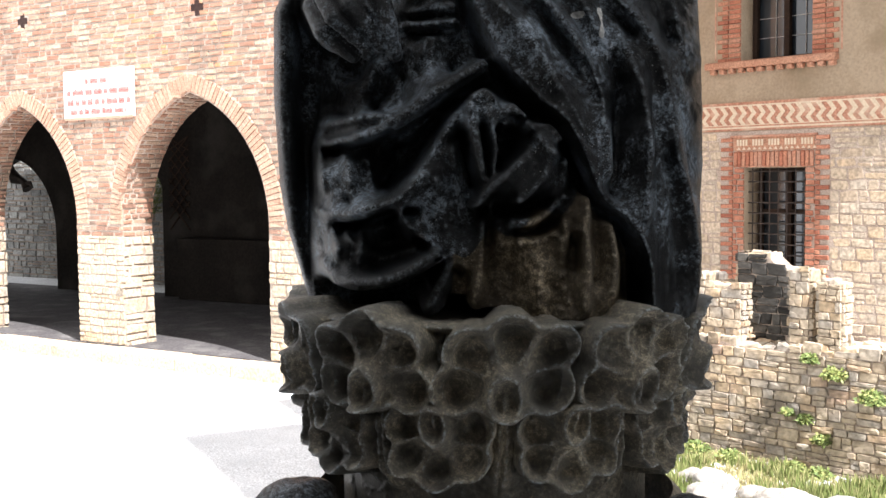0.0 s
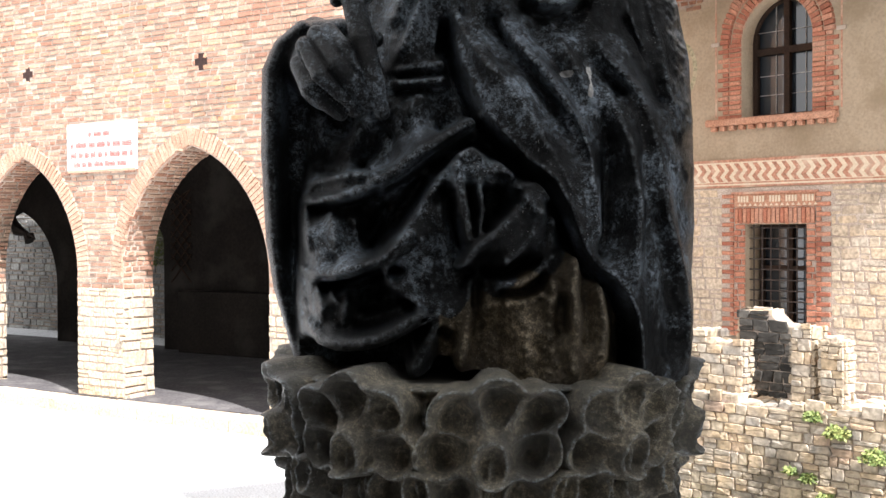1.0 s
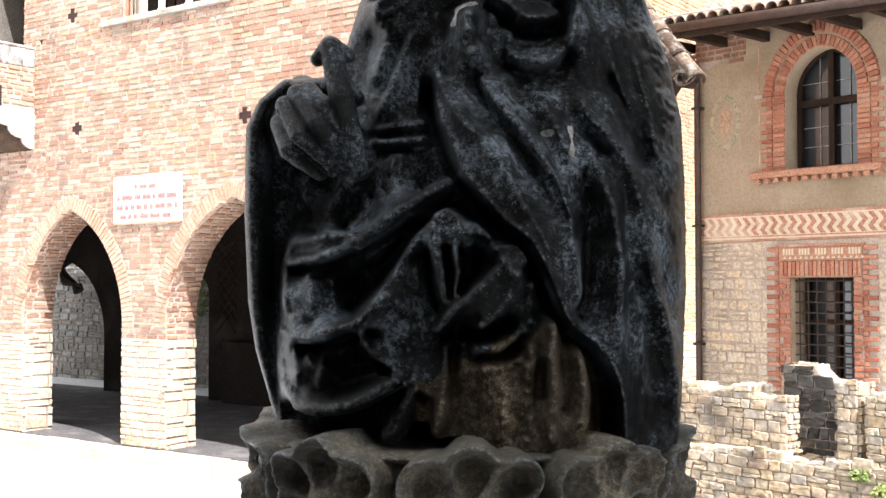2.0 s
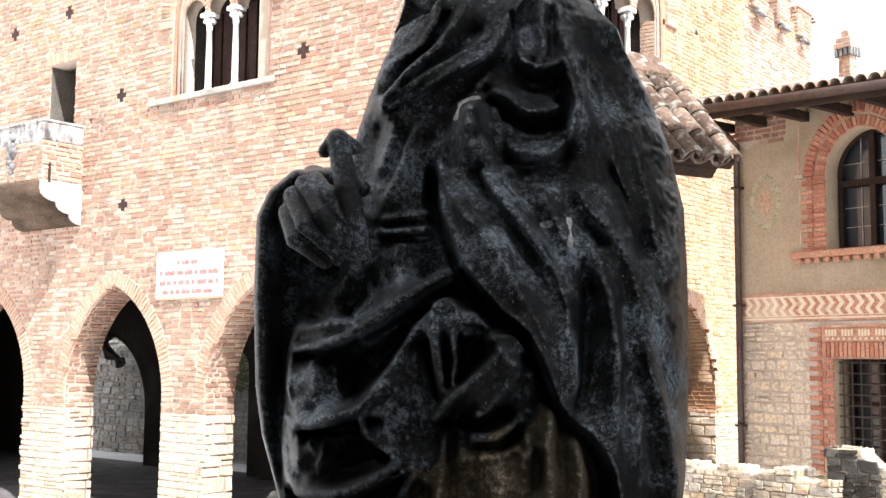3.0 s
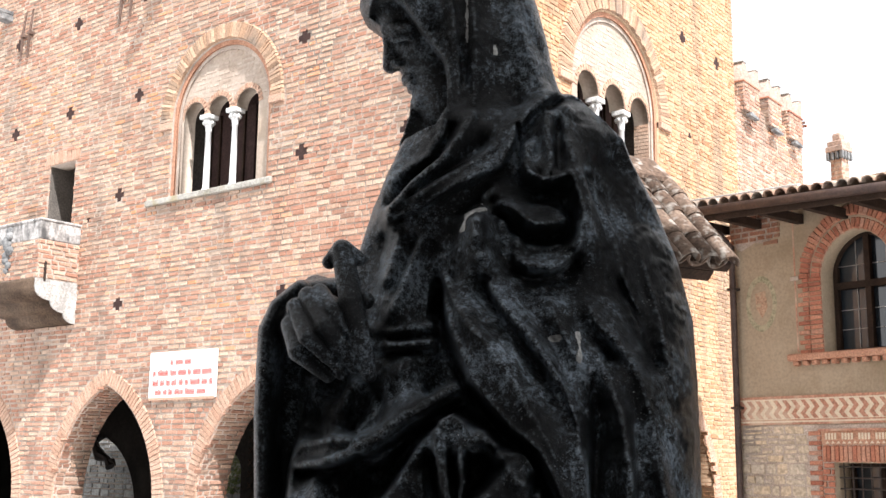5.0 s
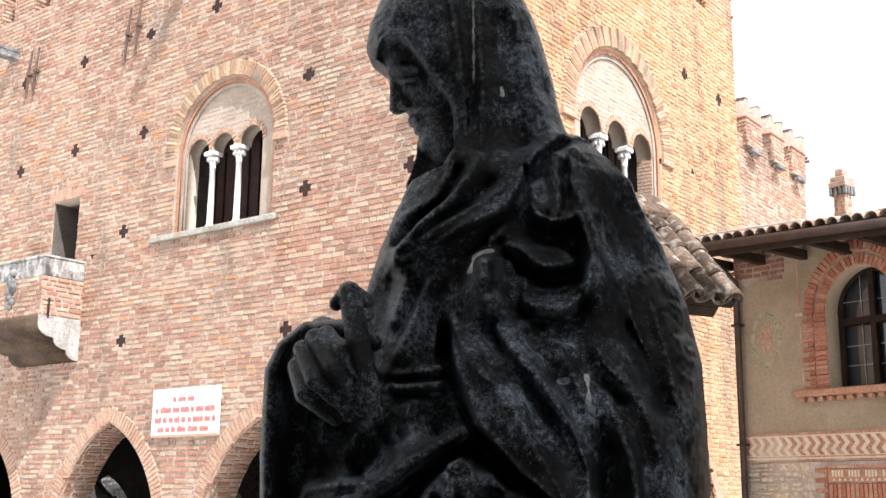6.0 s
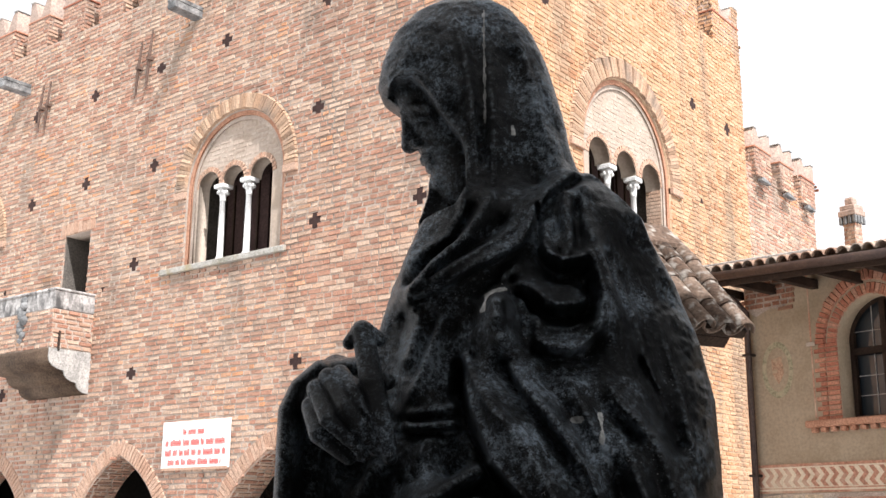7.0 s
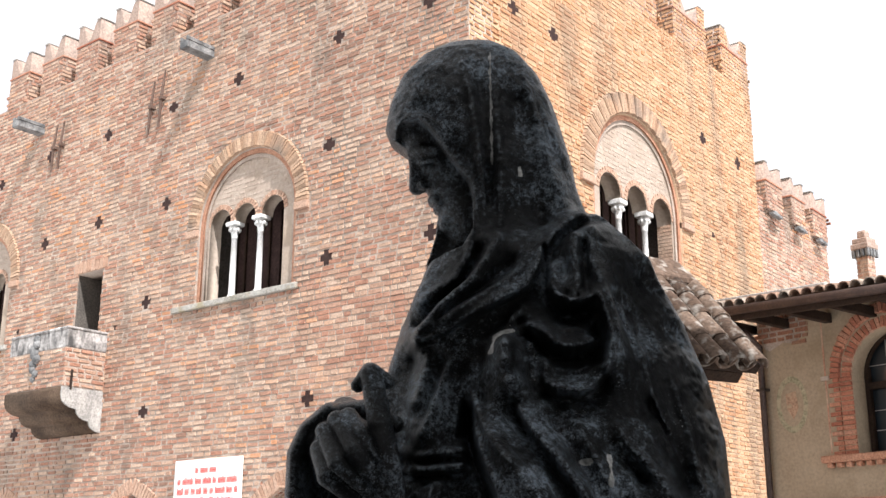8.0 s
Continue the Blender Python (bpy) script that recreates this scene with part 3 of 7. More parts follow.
HOLES_S = [(13.13, 10.98), (14.25, 10.97), (19.57, 10.8), (21.16, 10.74), (13.1, 7.2), (20.3, 6.9)]
SMALL_L, SMALL_S = [(-17.12, 6.8), (-20.38, 7.12)], [(19.77, 8.85)]


def cross(x, z, r=0.125):
    q = r * 0.42
    return [(x - r, z - q), (x - r, z + q * 0.8), (x - q, z + q), (x - q, z + r), (x + q * 1.1, z + r), (x + q, z + q), (x + r, z + q), (x + r, z - q * 0.9), (x + q, z - q), (x + q, z - r), (x - q * 0.9, z - r), (x - q, z - q)]


def cross_span(x, z, at, r=0.125):
    q = r * 0.42
    if abs(at - z) < q:
        return (x - r, x + r)
    return (x - q, x + q) if abs(at - z) < r else None


def left_stops(z):
    out = [a.span(z, 0.3) for a in arcade] + [a.span(z, 0.3, 8.1) for a in WIN_L]
    out += [cross_span(x, h, z) for x, h in HOLES_L] + [cross_span(x, h, z, 0.05) for x, h in SMALL_L]
    if SLOT[2] < z < SLOT[3]:
        out.append((SLOT[0], SLOT[1]))
    if SLOT[3] <= z < SLOT[3] + 0.25:
        out.append((SLOT[0] - 0.15, SLOT[1] + 0.15))
    return out


def side_stops(z):
    out = [a.span(z, 0.3) for a in side_arches] + [a.span(z, 0.42, 8.75) for a in WIN_S]
    return out + [cross_span(x, h, z) for x, h in HOLES_S] + [cross_span(x, h, z, 0.06) for x, h in SMALL_S]


holes = [a.outline() for a in arcade] + [a.outline() for a in WIN_L] + [rect(*SLOT)]
wall_l = part("wall", slab("wall", rect(-30, -9.006, -0.5, 12.25), holes, 0.6, LEFT, mortar_mat), mortar_mat, castle, "orange-pink brick wall with a rubble stone foot")
# Putlog holes are flat plates on the wall, their shade drawn in black.
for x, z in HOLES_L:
    part("putlog_hole", slab("putlog_hole", cross(x, z), [], 0.004, LEFT @ Matrix.Translation((0, 0, 0.004)), opening_shade_mat), opening_shade_mat, wall_l)
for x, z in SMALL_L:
    part("putlog_hole", slab("putlog_hole", cross(x, z, 0.055), [], 0.004, LEFT @ Matrix.Translation((0, 0, 0.004)), opening_shade_mat), opening_shade_mat, wall_l)
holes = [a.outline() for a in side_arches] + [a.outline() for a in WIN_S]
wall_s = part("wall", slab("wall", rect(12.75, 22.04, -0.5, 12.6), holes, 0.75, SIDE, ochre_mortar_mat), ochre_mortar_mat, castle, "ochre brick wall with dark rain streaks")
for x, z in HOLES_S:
    part("putlog_hole", slab("putlog_hole", cross(x, z, 0.14), [], 0.004, SIDE @ Matrix.Translation((0, 0, 0.004)), opening_shade_mat), opening_shade_mat, wall_s)
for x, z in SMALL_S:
    part("putlog_hole", slab("putlog_hole", cross(x, z, 0.07), [], 0.004, SIDE @ Matrix.Translation((0, 0, 0.004)), opening_shade_mat), opening_shade_mat, wall_s)
wall_e = part("wall", slab("wall", rect(22.04, 26.1, -0.5, 10.35), [], 0.6, SIDE @ Matrix.Translation((0, 0, -0.05)), mortar_mat), mortar_mat, castle, "lower curtain wall of pinkish brick")
# closing walls, floors and roof of the castle
for nm, b in (("wall_west", (-30.4, -30, 12, 18.25, -0.5, 12.2)), ("wall_north", (-18.95, -9.8, 25.6, 26, -0.5, 9.8))):
    tagged(part(nm, box_bm(*b), shade_black_mat), "plain closing wall of the castle", "wall", kind="structure")
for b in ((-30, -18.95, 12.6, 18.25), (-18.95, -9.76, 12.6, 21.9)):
    part("roof", box_bm(*b, 11.9, 12.1), shade_black_mat, castle, "flat roof behind the merlons")
    part("upper_floor", box_bm(*b, 4.6, 4.8), shade_black_mat, castle, "plastered vault over the arcade, near-black to stand for shade")
# Unseen partition, set this far west so the castle shades the inner court.
part("partition", box_bm(-18.95, -18.65, 18.25, 25.6, -0.5, 9.8), shade_black_mat, castle, "plain inner wall")
part("partition", box_bm(-30, -18.95, 17.9, 18.25, 4.8, 11.9), shade_black_mat, castle, "plain inner wall")
BACK = frame_matrix((0, 17.75, 0), (1, 0, 0), (0, -1, 0))
back_doors = [Arch(-24.45, 1.65, -0.45, 1.3, 3.15), Arch(-19.64, 0.55, -0.45, 2.3, 2.75)]
part("back_wall", slab("back_wall", rect(-30, -9.8, -0.5, 4.6), [a.outline() for a in back_doors], 0.5, BACK, shade_black_mat), shade_black_mat, castle, "back wall of the arcade, near-black to stand for shade")
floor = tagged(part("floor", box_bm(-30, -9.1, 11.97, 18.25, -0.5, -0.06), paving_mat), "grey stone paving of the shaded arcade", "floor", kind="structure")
kerb_bm = bmesh.new()
x = -30.0
while x < -9.2:
    w = 0.7 + 0.5 * rng.random()
    box(kerb_bm, x, min(x + w - 0.012, -9.0), 11.55, 11.97, -0.5, -0.075 + 0.012 * rng.random(), None, 0.015)
    x += w
tagged(part("kerb", kerb_bm, stone_mat), "worn stone kerb along the arcade", "kerb", kind="structure")


def triple_window(m, arch, cols, light, sill, k, posts, hood, deep=0.07, drop=0.0, inset=0.15):
    """A lunette recess with three round-headed lights on two marble columns, hood ring, sill and near-black panes for
    the rooms' shade.
    """
    win = part("window", box_bm(sill[0], sill[1], sill[2] - 0.10 * k, sill[2], -0.3, 0.07, m, 0.012), sill_mat, castle, "triple window with marble columns")
    lights = [Arch(c, light, sill[2] - 0.02, arch.spring + 0.02 * k - drop, arch.spring + 0.02 * k - drop + light) for c in cols]
    opening = [(cols[0] - light, sill[2] - 0.02)] + [p for a in lights for p in a.arc(8)] + [(cols[-1] + light, sill[2] - 0.02)]
    rim = [(arch.c - arch.half + 0.0, arch.z0)] + arch.arc(14) + [(arch.c + arch.half, arch.z0)]
    part("lunette", slab("lunette", rim, [opening], deep, m @ Matrix.Translation((0, 0, -0.10)), tympanum_mat), tympanum_mat, win, "pale worn plaster lunette")
    for grow, d0, d1, mt in ((-0.08 * k, -0.10, -0.035, voussoir_plain_mat), (-0.15 * k, -0.10, -0.068, mortar_mat)):
        inner = Arch(arch.c, arch.half + grow, arch.z0, arch.spring, arch.apex + grow)
        part("moulding", slab("moulding", rim, [inner.outline(14)], d1 - d0, m @ Matrix.Translation((0, 0, d1)), mt), mt, win, "stepped moulding")
    inside = Arch(arch.c, arch.half - 0.16 * k, arch.z0, arch.spring, arch.apex - 0.16 * k)
    stops = lambda z: [(-99, arch.c - max(0.0, inside.width(z))), (arch.c + max(0.0, inside.width(z)), 99)] + [a.span(z, 0.11 * k) for a in lights]
    lay("brickwork", courses(arch.c - arch.half, arch.c + arch.half, arch.spring - drop + 0.06, arch.apex - 0.17 * k, stops, rng, 0.26, 0.066), m @ Matrix.Translation((0, 0, -0.10)), lunette_mat, rng, 0.004, 0.005, 0.012, win)
    for a in lights:
        ring("voussoir", a, m, 0.10 * k, -0.085, win, 0.07 * k, -0.12, meshes=voussoir_meshes)
    for x in posts:
        z0, z1 = sill[2], arch.spring - drop
        h = z1 - z0
        v, f = lathe([(0.0, 0), (0.095, 0), (0.095, 0.04), (0.08, 0.05), (0.088, 0.075), (0.066, 0.1), (0.062, 0.4 * h), (0.055, 0.80 * h), (0.066, 0.805 * h), (0.06, 0.82 * h),
                      (0.072, 0.87 * h), (0.10, 0.93 * h), (0.092, 0.962 * h), (0.0, 0.962 * h)], 18)
        v = v * np.array([k * 0.84, k * 0.84, 1.0])
        mm = np.array(m @ Matrix.Translation((x, z0, -inset)) @ Matrix.Rotation(radians(-90), 4, "X"))
        col = part("column", mesh_np("column", v @ mm[:3, :3].T + mm[:3, 3], f, marble_mat, True), marble_mat, win, "slender pale marble column")
        cap = bmesh.new()
        box(cap, x - 0.115 * k, x + 0.115 * k, z0 + 0.962 * h, z0 + h + 0.02 * k, -inset - 0.115 * k, -inset + 0.115 * k, m, 0.008)
        for q in range(8):
            t = q * math.pi / 4
            cx, cy = x + math.cos(t) * 0.085 * k, -inset + math.sin(t) * 0.085 * k
            bmesh.ops.create_uvsphere(cap, u_segments=8, v_segments=6, radius=0.026 * k, matrix=m @ Matrix.Translation((cx, z0 + 0.915 * h, cy)) @ Matrix.Diagonal((1, 1.5, 1, 1)))
        part("capital", cap, marble_mat, col, "carved leaf capital")
    hoodarch = Arch(arch.c, arch.half, arch.z0, arch.spring, arch.apex)
    ring("voussoir", hoodarch, m, hood, 0.05, win, 0.066, -0.02, 0.006, meshes=hood_meshes)
    for sgn in (-1, 1):
        x = arch.c + sgn * (arch.half + hood / 2)
        part("impost", box_bm(x - hood / 2, x + hood / 2, arch.spring - 0.14, arch.spring - 0.01, -0.05, 0.07, m, 0.01), voussoir_mat, win, "brick impost block")
    for sgn in (-1, 1):
        x = arch.c + sgn * (arch.half - 0.012)
        part("reveal", box_bm(x - 0.01, x + 0.01, arch.z0 + 0.01, arch.spring + 0.3, -0.70, -0.172, m), reveal_mat, win, "dark grey plastered reveal")
    # Backing and panes paint the unlit room as near-black sheets.
    part("backing", slab("backing", rim, [], 0.02, m @ Matrix.Translation((0, 0, -0.76)), opening_shade_mat), opening_shade_mat, win, "near-black plate for the shade of the room behind")
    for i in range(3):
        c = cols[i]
        part("curtain", box_bm(c - light + 0.02, c + light, sill[2], arch.spring + light, -0.72, -0.68, m), opening_shade_mat, win, "near-black pane for the shade inside the window")
        fr = bmesh.new()
        for x in (c - light * 0.75, c + light * 0.1):
            box(fr, x - 0.02, x + 0.02, sill[2], arch.spring + light * 0.7, -0.68, -0.64, m)
        part("casement", fr, wood_mat, win)
    return win


for i, a in enumerate(WIN_L):
    o = a.c + 13.7
    triple_window(LEFT, a, [-14.45 + o, -13.84 + o, -13.15 + o], 0.265, (-15.45 + o, -12.38 + o, 6.9), 1.0, (-14.16 + o, -13.51 + o), 0.3, 0.24, 0.0, 0.17)
side_win = triple_window(SIDE, WIN_S[0], [16.06, 16.98, 17.90], 0.35, (14.9, 18.9, 7.1), 1.1, (16.52, 17.44), 0.42, 0.3, 0.07, 0.225)
# bare brick jamb of the last light
for q in range(24):
    z = 7.11 + 0.068 * q
    cut = -0.115 - (0.14 if q % 2 else 0.21)
    for d0, d1 in ((cut, -0.112), (-0.395, cut - 0.012)):
        part("brick", box_bm(18.238, 18.256, z, z + 0.055, d0, d1, SIDE), brick_mat, side_win)
for a in arcade:
    ring("voussoir", a, LEFT, 0.3, 0.02, wall_l, 0.078, -0.01, 0.007, meshes=voussoir_meshes)
for a in side_arches[:1]:
    ring("voussoir", a, SIDE, 0.3, 0.02, wall_s, 0.078, -0.01, 0.007, meshes=voussoir_meshes)
# The doorway's inner shade is a near-black plate.
slot = part("window", slab("window", rect(SLOT[0], SLOT[1], SLOT[2], SLOT[3]), [], 0.05, LEFT @ Matrix.Translation((0, 0, -0.72)), opening_shade_mat), opening_shade_mat, castle, "doorway over the balcony, its shade a near-black plate")
for k in range(8):
    x = SLOT[0] - 0.12 + k * 0.133
    ob = new("voussoir", voussoir_meshes[k % 4])
    ob.parent = slot
    ob.matrix_world = LEFT @ Matrix.Translation((x, SLOT[3] + 0.005, 0)) @ Matrix.Diagonal((0.122, 0.24, 0.014, 1))


# merlons
def merlon(m, a0, a1, z0, z1, d0, d1, mat, bricks):
    """A swallowtail merlon with a brick face and a pale stone cap."""
    c, w = (a0 + a1) / 2, a1 - a0
    zs = z0 + (z1 - z0) * 0.62
    horn = [(0.0, z1), (0.15, z1 + 0.03), (0.25, z1 - 0.06), (0.32, z1 - 0.2), (0.40, zs + 0.10), (0.46, zs + 0.06)]
    pts = [(a0, z0)] + [(a0 + w * f, z) for f, z in horn] + [(a1 - w * f, z) for f, z in reversed(horn)] + [(a1, z0)]
    body = part("merlon", slab("merlon", pts, [], d1 - d0, m @ Matrix.Translation((0, 0, d1)), merlon_mat), merlon_mat, castle, "swallowtail brick merlon")
    band = bmesh.new()
    box(band, a0 - 0.025, a1 + 0.025, zs - 0.03, zs + 0.01, d0 - 0.025, d1 + 0.025, m, 0.008)
    part("string_course", band, red_brick_mat, body, "projecting brick course")
    for x0, x1 in ((a0 - 0.02, a0 + w * 0.19), (a1 - w * 0.19, a1 + 0.02)):
        part("cap", box_bm(x0, x1, z1 + 0.01, z1 + 0.045, d0 - 0.02, d1 + 0.02, m, 0.012), grey_stone_mat, body, "weathered grey coping")
    front = courses(a0, a1, z0, zs - 0.03, lambda z: [], rng)
    lay("brickwork", front, m @ Matrix.Translation((0, 0, d1)), mat, rng, parent=body)
    if bricks > 1:
        upper = courses(a0, a0 + w * 0.24, zs + 0.02, z1, lambda z: [], rng) + courses(a1 - w * 0.24, a1, zs + 0.02, z1, lambda z: [], rng)
        lay("brickwork", upper, m @ Matrix.Translation((0, 0, d1)), mat, rng, parent=body)
    turn = m @ Matrix.Translation((a1, 0, d1)) @ Matrix.Rotation(radians(90), 4, "Y")
    lay("brickwork", courses(0, d1 - d0, z0, z1 if bricks > 1 else zs - 0.03, lambda z: [], rng), turn, mat, rng, parent=body)
    back = m @ Matrix.Translation((a0, 0, d0)) @ Matrix.Rotation(radians(-90), 4, "Y")
    lay("brickwork", courses(0, d1 - d0, z0, z1 if bricks > 1 else zs - 0.03, lambda z: [], rng), back, mat, rng, parent=body)


for k in range(10):
    a1 = -9.2 - 1.27 * k - 0.41
    merlon(LEFT, a1 - 0.75, a1, 12.25, 13.42, -0.45, 0.0, brick_mat, 1)
for k, (y0, y1) in enumerate(((20.75, 22.02), (18.6, 20.0), (16.5, 17.9), (14.4, 15.8), (12.7, 13.7))):
    merlon(SIDE, y0, y1, 12.6, 13.75, -0.45, 0.0, ochre_mat, 2)
for k, (y0, y1) in enumerate(((22.45, 23.3), (23.85, 24.6), (25.1, 25.95))):
    merlon(SIDE, y0, y1, 10.1, 11.15, -0.45, 0.05, brick_mat, 1)
    bm = bmesh.new()
    for q in range(3):
        box(bm, y0 + 0.05 + q * 0.12, y0 + 0.55 - q * 0.05, 9.95 + q * 0.05, 10.0 + q * 0.05, 0.05, 0.16 - 0.03 * q, SIDE, 0.006)
    part("corbel", bm, spout_mat, castle, "dark corbel under the merlon")

# water spouts, iron anchors
for x, z in ((-14.9, 11.56), (-20.3, 11.42)):
    bm = bmesh.new()
    box(bm, x - 0.11, x + 0.11, z - 0.12, z + 0.02, -0.1, 0.62, LEFT, 0.015)
    box(bm, x - 0.11, x - 0.06, z + 0.02, z + 0.1, -0.1, 0.62, LEFT, 0.01)
    box(bm, x + 0.06, x + 0.11, z + 0.02, z + 0.1, -0.1, 0.62, LEFT, 0.01)
    part("water_spout", bm, spout_mat, castle, "grey stone water spout")
for x, z0, z1 in ((-16.45, 10.38, 11.4), (-16.15, 10.45, 11.56), (-19.64, 10.35, 11.34), (-19.4, 10.36, 11.36)):
    bm = bmesh.new()
    lean = 0.08
    tube(bm, [LEFT @ Vector((x - lean, z0, 0.05)), LEFT @ Vector((x, (z0 + z1) / 2, 0.09)), LEFT @ Vector((x + lean * 0.5, z1, 0.07))], [0.022, 0.03, 0.018], 6)
    box(bm, x - 0.045, x + 0.045, (z0 + z1) / 2 - 0.03, (z0 + z1) / 2 + 0.03, 0.0, 0.12, LEFT)
    part("wall_anchor", bm, rust_mat, castle, "rusty iron wall anchor")

# balcony
balcony = part("balcony", box_bm(-19.14, -17.32, 5.64, 6.68, 0.0, 0.82, LEFT, 0.012), mortar_mat, castle, "brick balcony on a curved corbel, stained white and black")
prof = [(0.0, 5.64)]
for (d0, z0), (d1, z1) in zip(((0.0, 4.90), (0.26, 5.08), (0.53, 5.27), (0.85, 5.48)), ((0.26, 5.08), (0.53, 5.27), (0.85, 5.48), (0.85, 5.64))):
    prof += [(d0 + (d1 - d0) * math.sin(radians(22.5 * k)), z1 - (z1 - z0) * math.cos(radians(22.5 * k))) for k in range(4)]
prof += [(0.85, 5.64)]
# Corbel brown taken darker than plaster, painting in the shade under the balcony.
part("corbel", slab("corbel", prof, [], 1.80, frame_matrix((-17.33, 12, 0), (0, -1, 0), (1, 0, 0)), corbel_shade_mat), corbel_shade_mat, balcony, "brown plastered curved corbel, darkened as underside shade")
part("corbel_cheek", slab("corbel_cheek", prof, [], 0.03, frame_matrix((-17.30, 12, 0), (0, -1, 0), (1, 0, 0)), grey_stone_mat), grey_stone_mat, balcony, "pale plastered cheek of the corbel")
part("coping", box_bm(-19.16, -17.30, 6.66, 6.72, -0.02, 0.84, LEFT, 0.02), stained_render_mat, balcony, "black-stained stone coping")
part("stain_render", box_bm(-19.15, -17.31, 6.34, 6.66, 0.0, 0.826, LEFT, 0.01), stained_render_mat, balcony, "peeling grey render")
lay("brickwork", courses(-19.14, -17.32, 5.66, 6.38, lambda z: [], rng), LEFT @ Matrix.Translation((0, 0, 0.82)), brick_mat, rng, parent=balcony)
lay("brickwork", courses(0.0, 0.82, 5.66, 6.38, lambda z: [], rng), frame_matrix((-17.32, 12, 0), (0, -1, 0), (1, 0, 0)), brick_mat, rng, parent=balcony)
crest = part("crest", box_bm(-18.36, -18.2, 5.92, 6.6, 0.815, 0.832, LEFT, 0.006), spout_mat, balcony, "dark carved crest")
for i in range(9):
    boss = bmesh.new()
    z = 5.85 + 0.09 * i
    bmesh.ops.create_icosphere(boss, subdivisions=2, radius=0.12 - 0.05 * abs(i - 5) / 5, matrix=LEFT @ Matrix.Translation((-18.28 + 0.06 * math.sin(i * 1.9), z, 0.84)) @ Matrix.Diagonal((1, 0.9, 0.6, 1)))
    part("boss", boss, spout_mat, crest, "", True)
part("iron_bar", box_bm(-17.325, -17.29, 5.60, 5.95, 0.66, 0.70, LEFT), iron_mat, balcony, "short iron bar")

# white board with red lettering on the castle wall
board = thing("wall_sign", "white rectangular board with faded red blackletter lines", "sign")
part("board", box_bm(-15.07, -13.43, 3.52, 4.28, 0.014, 0.04, LEFT, 0.004), sign_mat, board)
part("backing", box_bm(-15.05, -13.45, 3.5, 3.54, 0.0, 0.05, LEFT), voussoir_mat, board)
for z, x0, x1, h in ((4.1, -14.55, -14.02, 0.1), (3.93, -14.98, -13.52, 0.11), (3.77, -14.98, -13.52, 0.11), (3.62, -14.9, -13.6, 0.1)):
    x = x0
    while x < x1 - 0.03:
        w = min(0.08 + 0.2 * rng.random(), x1 - x)
        bm = bmesh.new()
        q = x
        while q < x + w - 0.012:
            box(bm, q, q + 0.017, z - h * 0.4, z + h * (0.4 if rng.random() < 0.75 else 0.6), 0.04, 0.043, LEFT)
            q += 0.027
        box(bm, x, x + w - 0.01, z - h * 0.05, z + h * 0.03, 0.04, 0.042, LEFT)
        part("letter_bar", bm, letter_mat, board)
        x += w + 0.035

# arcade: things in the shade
part("bench", box_bm(-18.3, -10.5, -0.06, 1.28, 0.0, 0.35, BACK, 0.02), shade_black_mat, castle, "stone bench along the back wall, near-black to stand for shade")
for i in range(8):
    for sgn in (-1, 1):
        lat = bmesh.new()
        z = 1.45 + 0.25 * i
        tube(lat, [BACK @ Vector((-18.5 - sgn * 0.31, z, 0.05)), BACK @ Vector((-18.5 + sgn * 0.31, min(z + 0.62, 3.5), 0.05))], 0.016, 5)
        part("lattice_bar", lat, wood_mat, castle)
dragon = thing("hanging_bracket", "black wrought-iron dragon shaped bracket in an archway", "bracket")
bm = bmesh.new()
tube(bm, [(-24.75, 17.6, 3.05), (-24.5, 17.55, 2.95), (-24.2, 17.5, 2.9), (-23.95, 17.5, 2.62), (-23.65, 17.5, 2.55), (-23.5, 17.5, 2.36)], [0.05, 0.13, 0.08, 0.15, 0.08, 0.12], 8)
tube(bm, [(-24.4, 17.5, 2.98), (-24.15, 17.5, 3.05), (-24.0, 17.5, 2.85)], [0.03, 0.06, 0.02], 6)
tube(bm, [(-23.6, 17.5, 2.5), (-23.4, 17.5, 2.52), (-23.3, 17.5, 2.4)], [0.05, 0.05, 0.02], 6)
tube(bm, [(-24.75, 17.6, 3.05), (-24.9, 17.75, 3.25)], 0.03, 6)
part("dragon_shape", bm, iron_mat, dragon)
tagged(part("wall_court", slab("wall_court", rect(-29.9, -19.0, -0.5, 4.5), [], 0.3, frame_matrix((0, 21.2, 0), (1, 0, 0), (0, -1, 0)), mortar_mat), mortar_mat), "grey rubble wall of the inner court", "wall", kind="structure")

# ---- old house ----
house = thing("old_house", "plaster and stone house with painted frieze and tiled roof", "house")
H_WIN = Arch(-8.395, 0.555, 4.16, 5.25, 5.87)
H_GRILL = (-8.88, -7.92, 1.15, 2.62)
wall_h = part("wall", slab("wall", rect(-10.5, -1.5, -0.8, 6.6), [H_WIN.outline(), rect(*H_GRILL)], 0.6, HOUSE, plaster_mat), plaster_mat, house, "cream plaster above, rubble stone below")
part("side_wall", box_bm(-10.5, -9.9, -0.8, 6.6, -2.0, -0.6, HOUSE), plaster_mat, house)
part("side_wall", box_bm(-2.1, -1.5, -0.8, 6.6, -2.0, -0.6, HOUSE), plaster_mat, house)
part("back_wall", box_bm(-10.5, -1.5, -0.8, 6.6, -2.4, -2.0, HOUSE), plaster_mat, house)
part("inner_floor", box_bm(-9.9, -2.1, 3.3, 3.5, -2.0, -0.6, HOUSE), shade_black_mat, house)


def house_stops(z):
    out = []
    if 1.0 < z < 3.1:
        out.append((-9.28, -7.55))
    return out


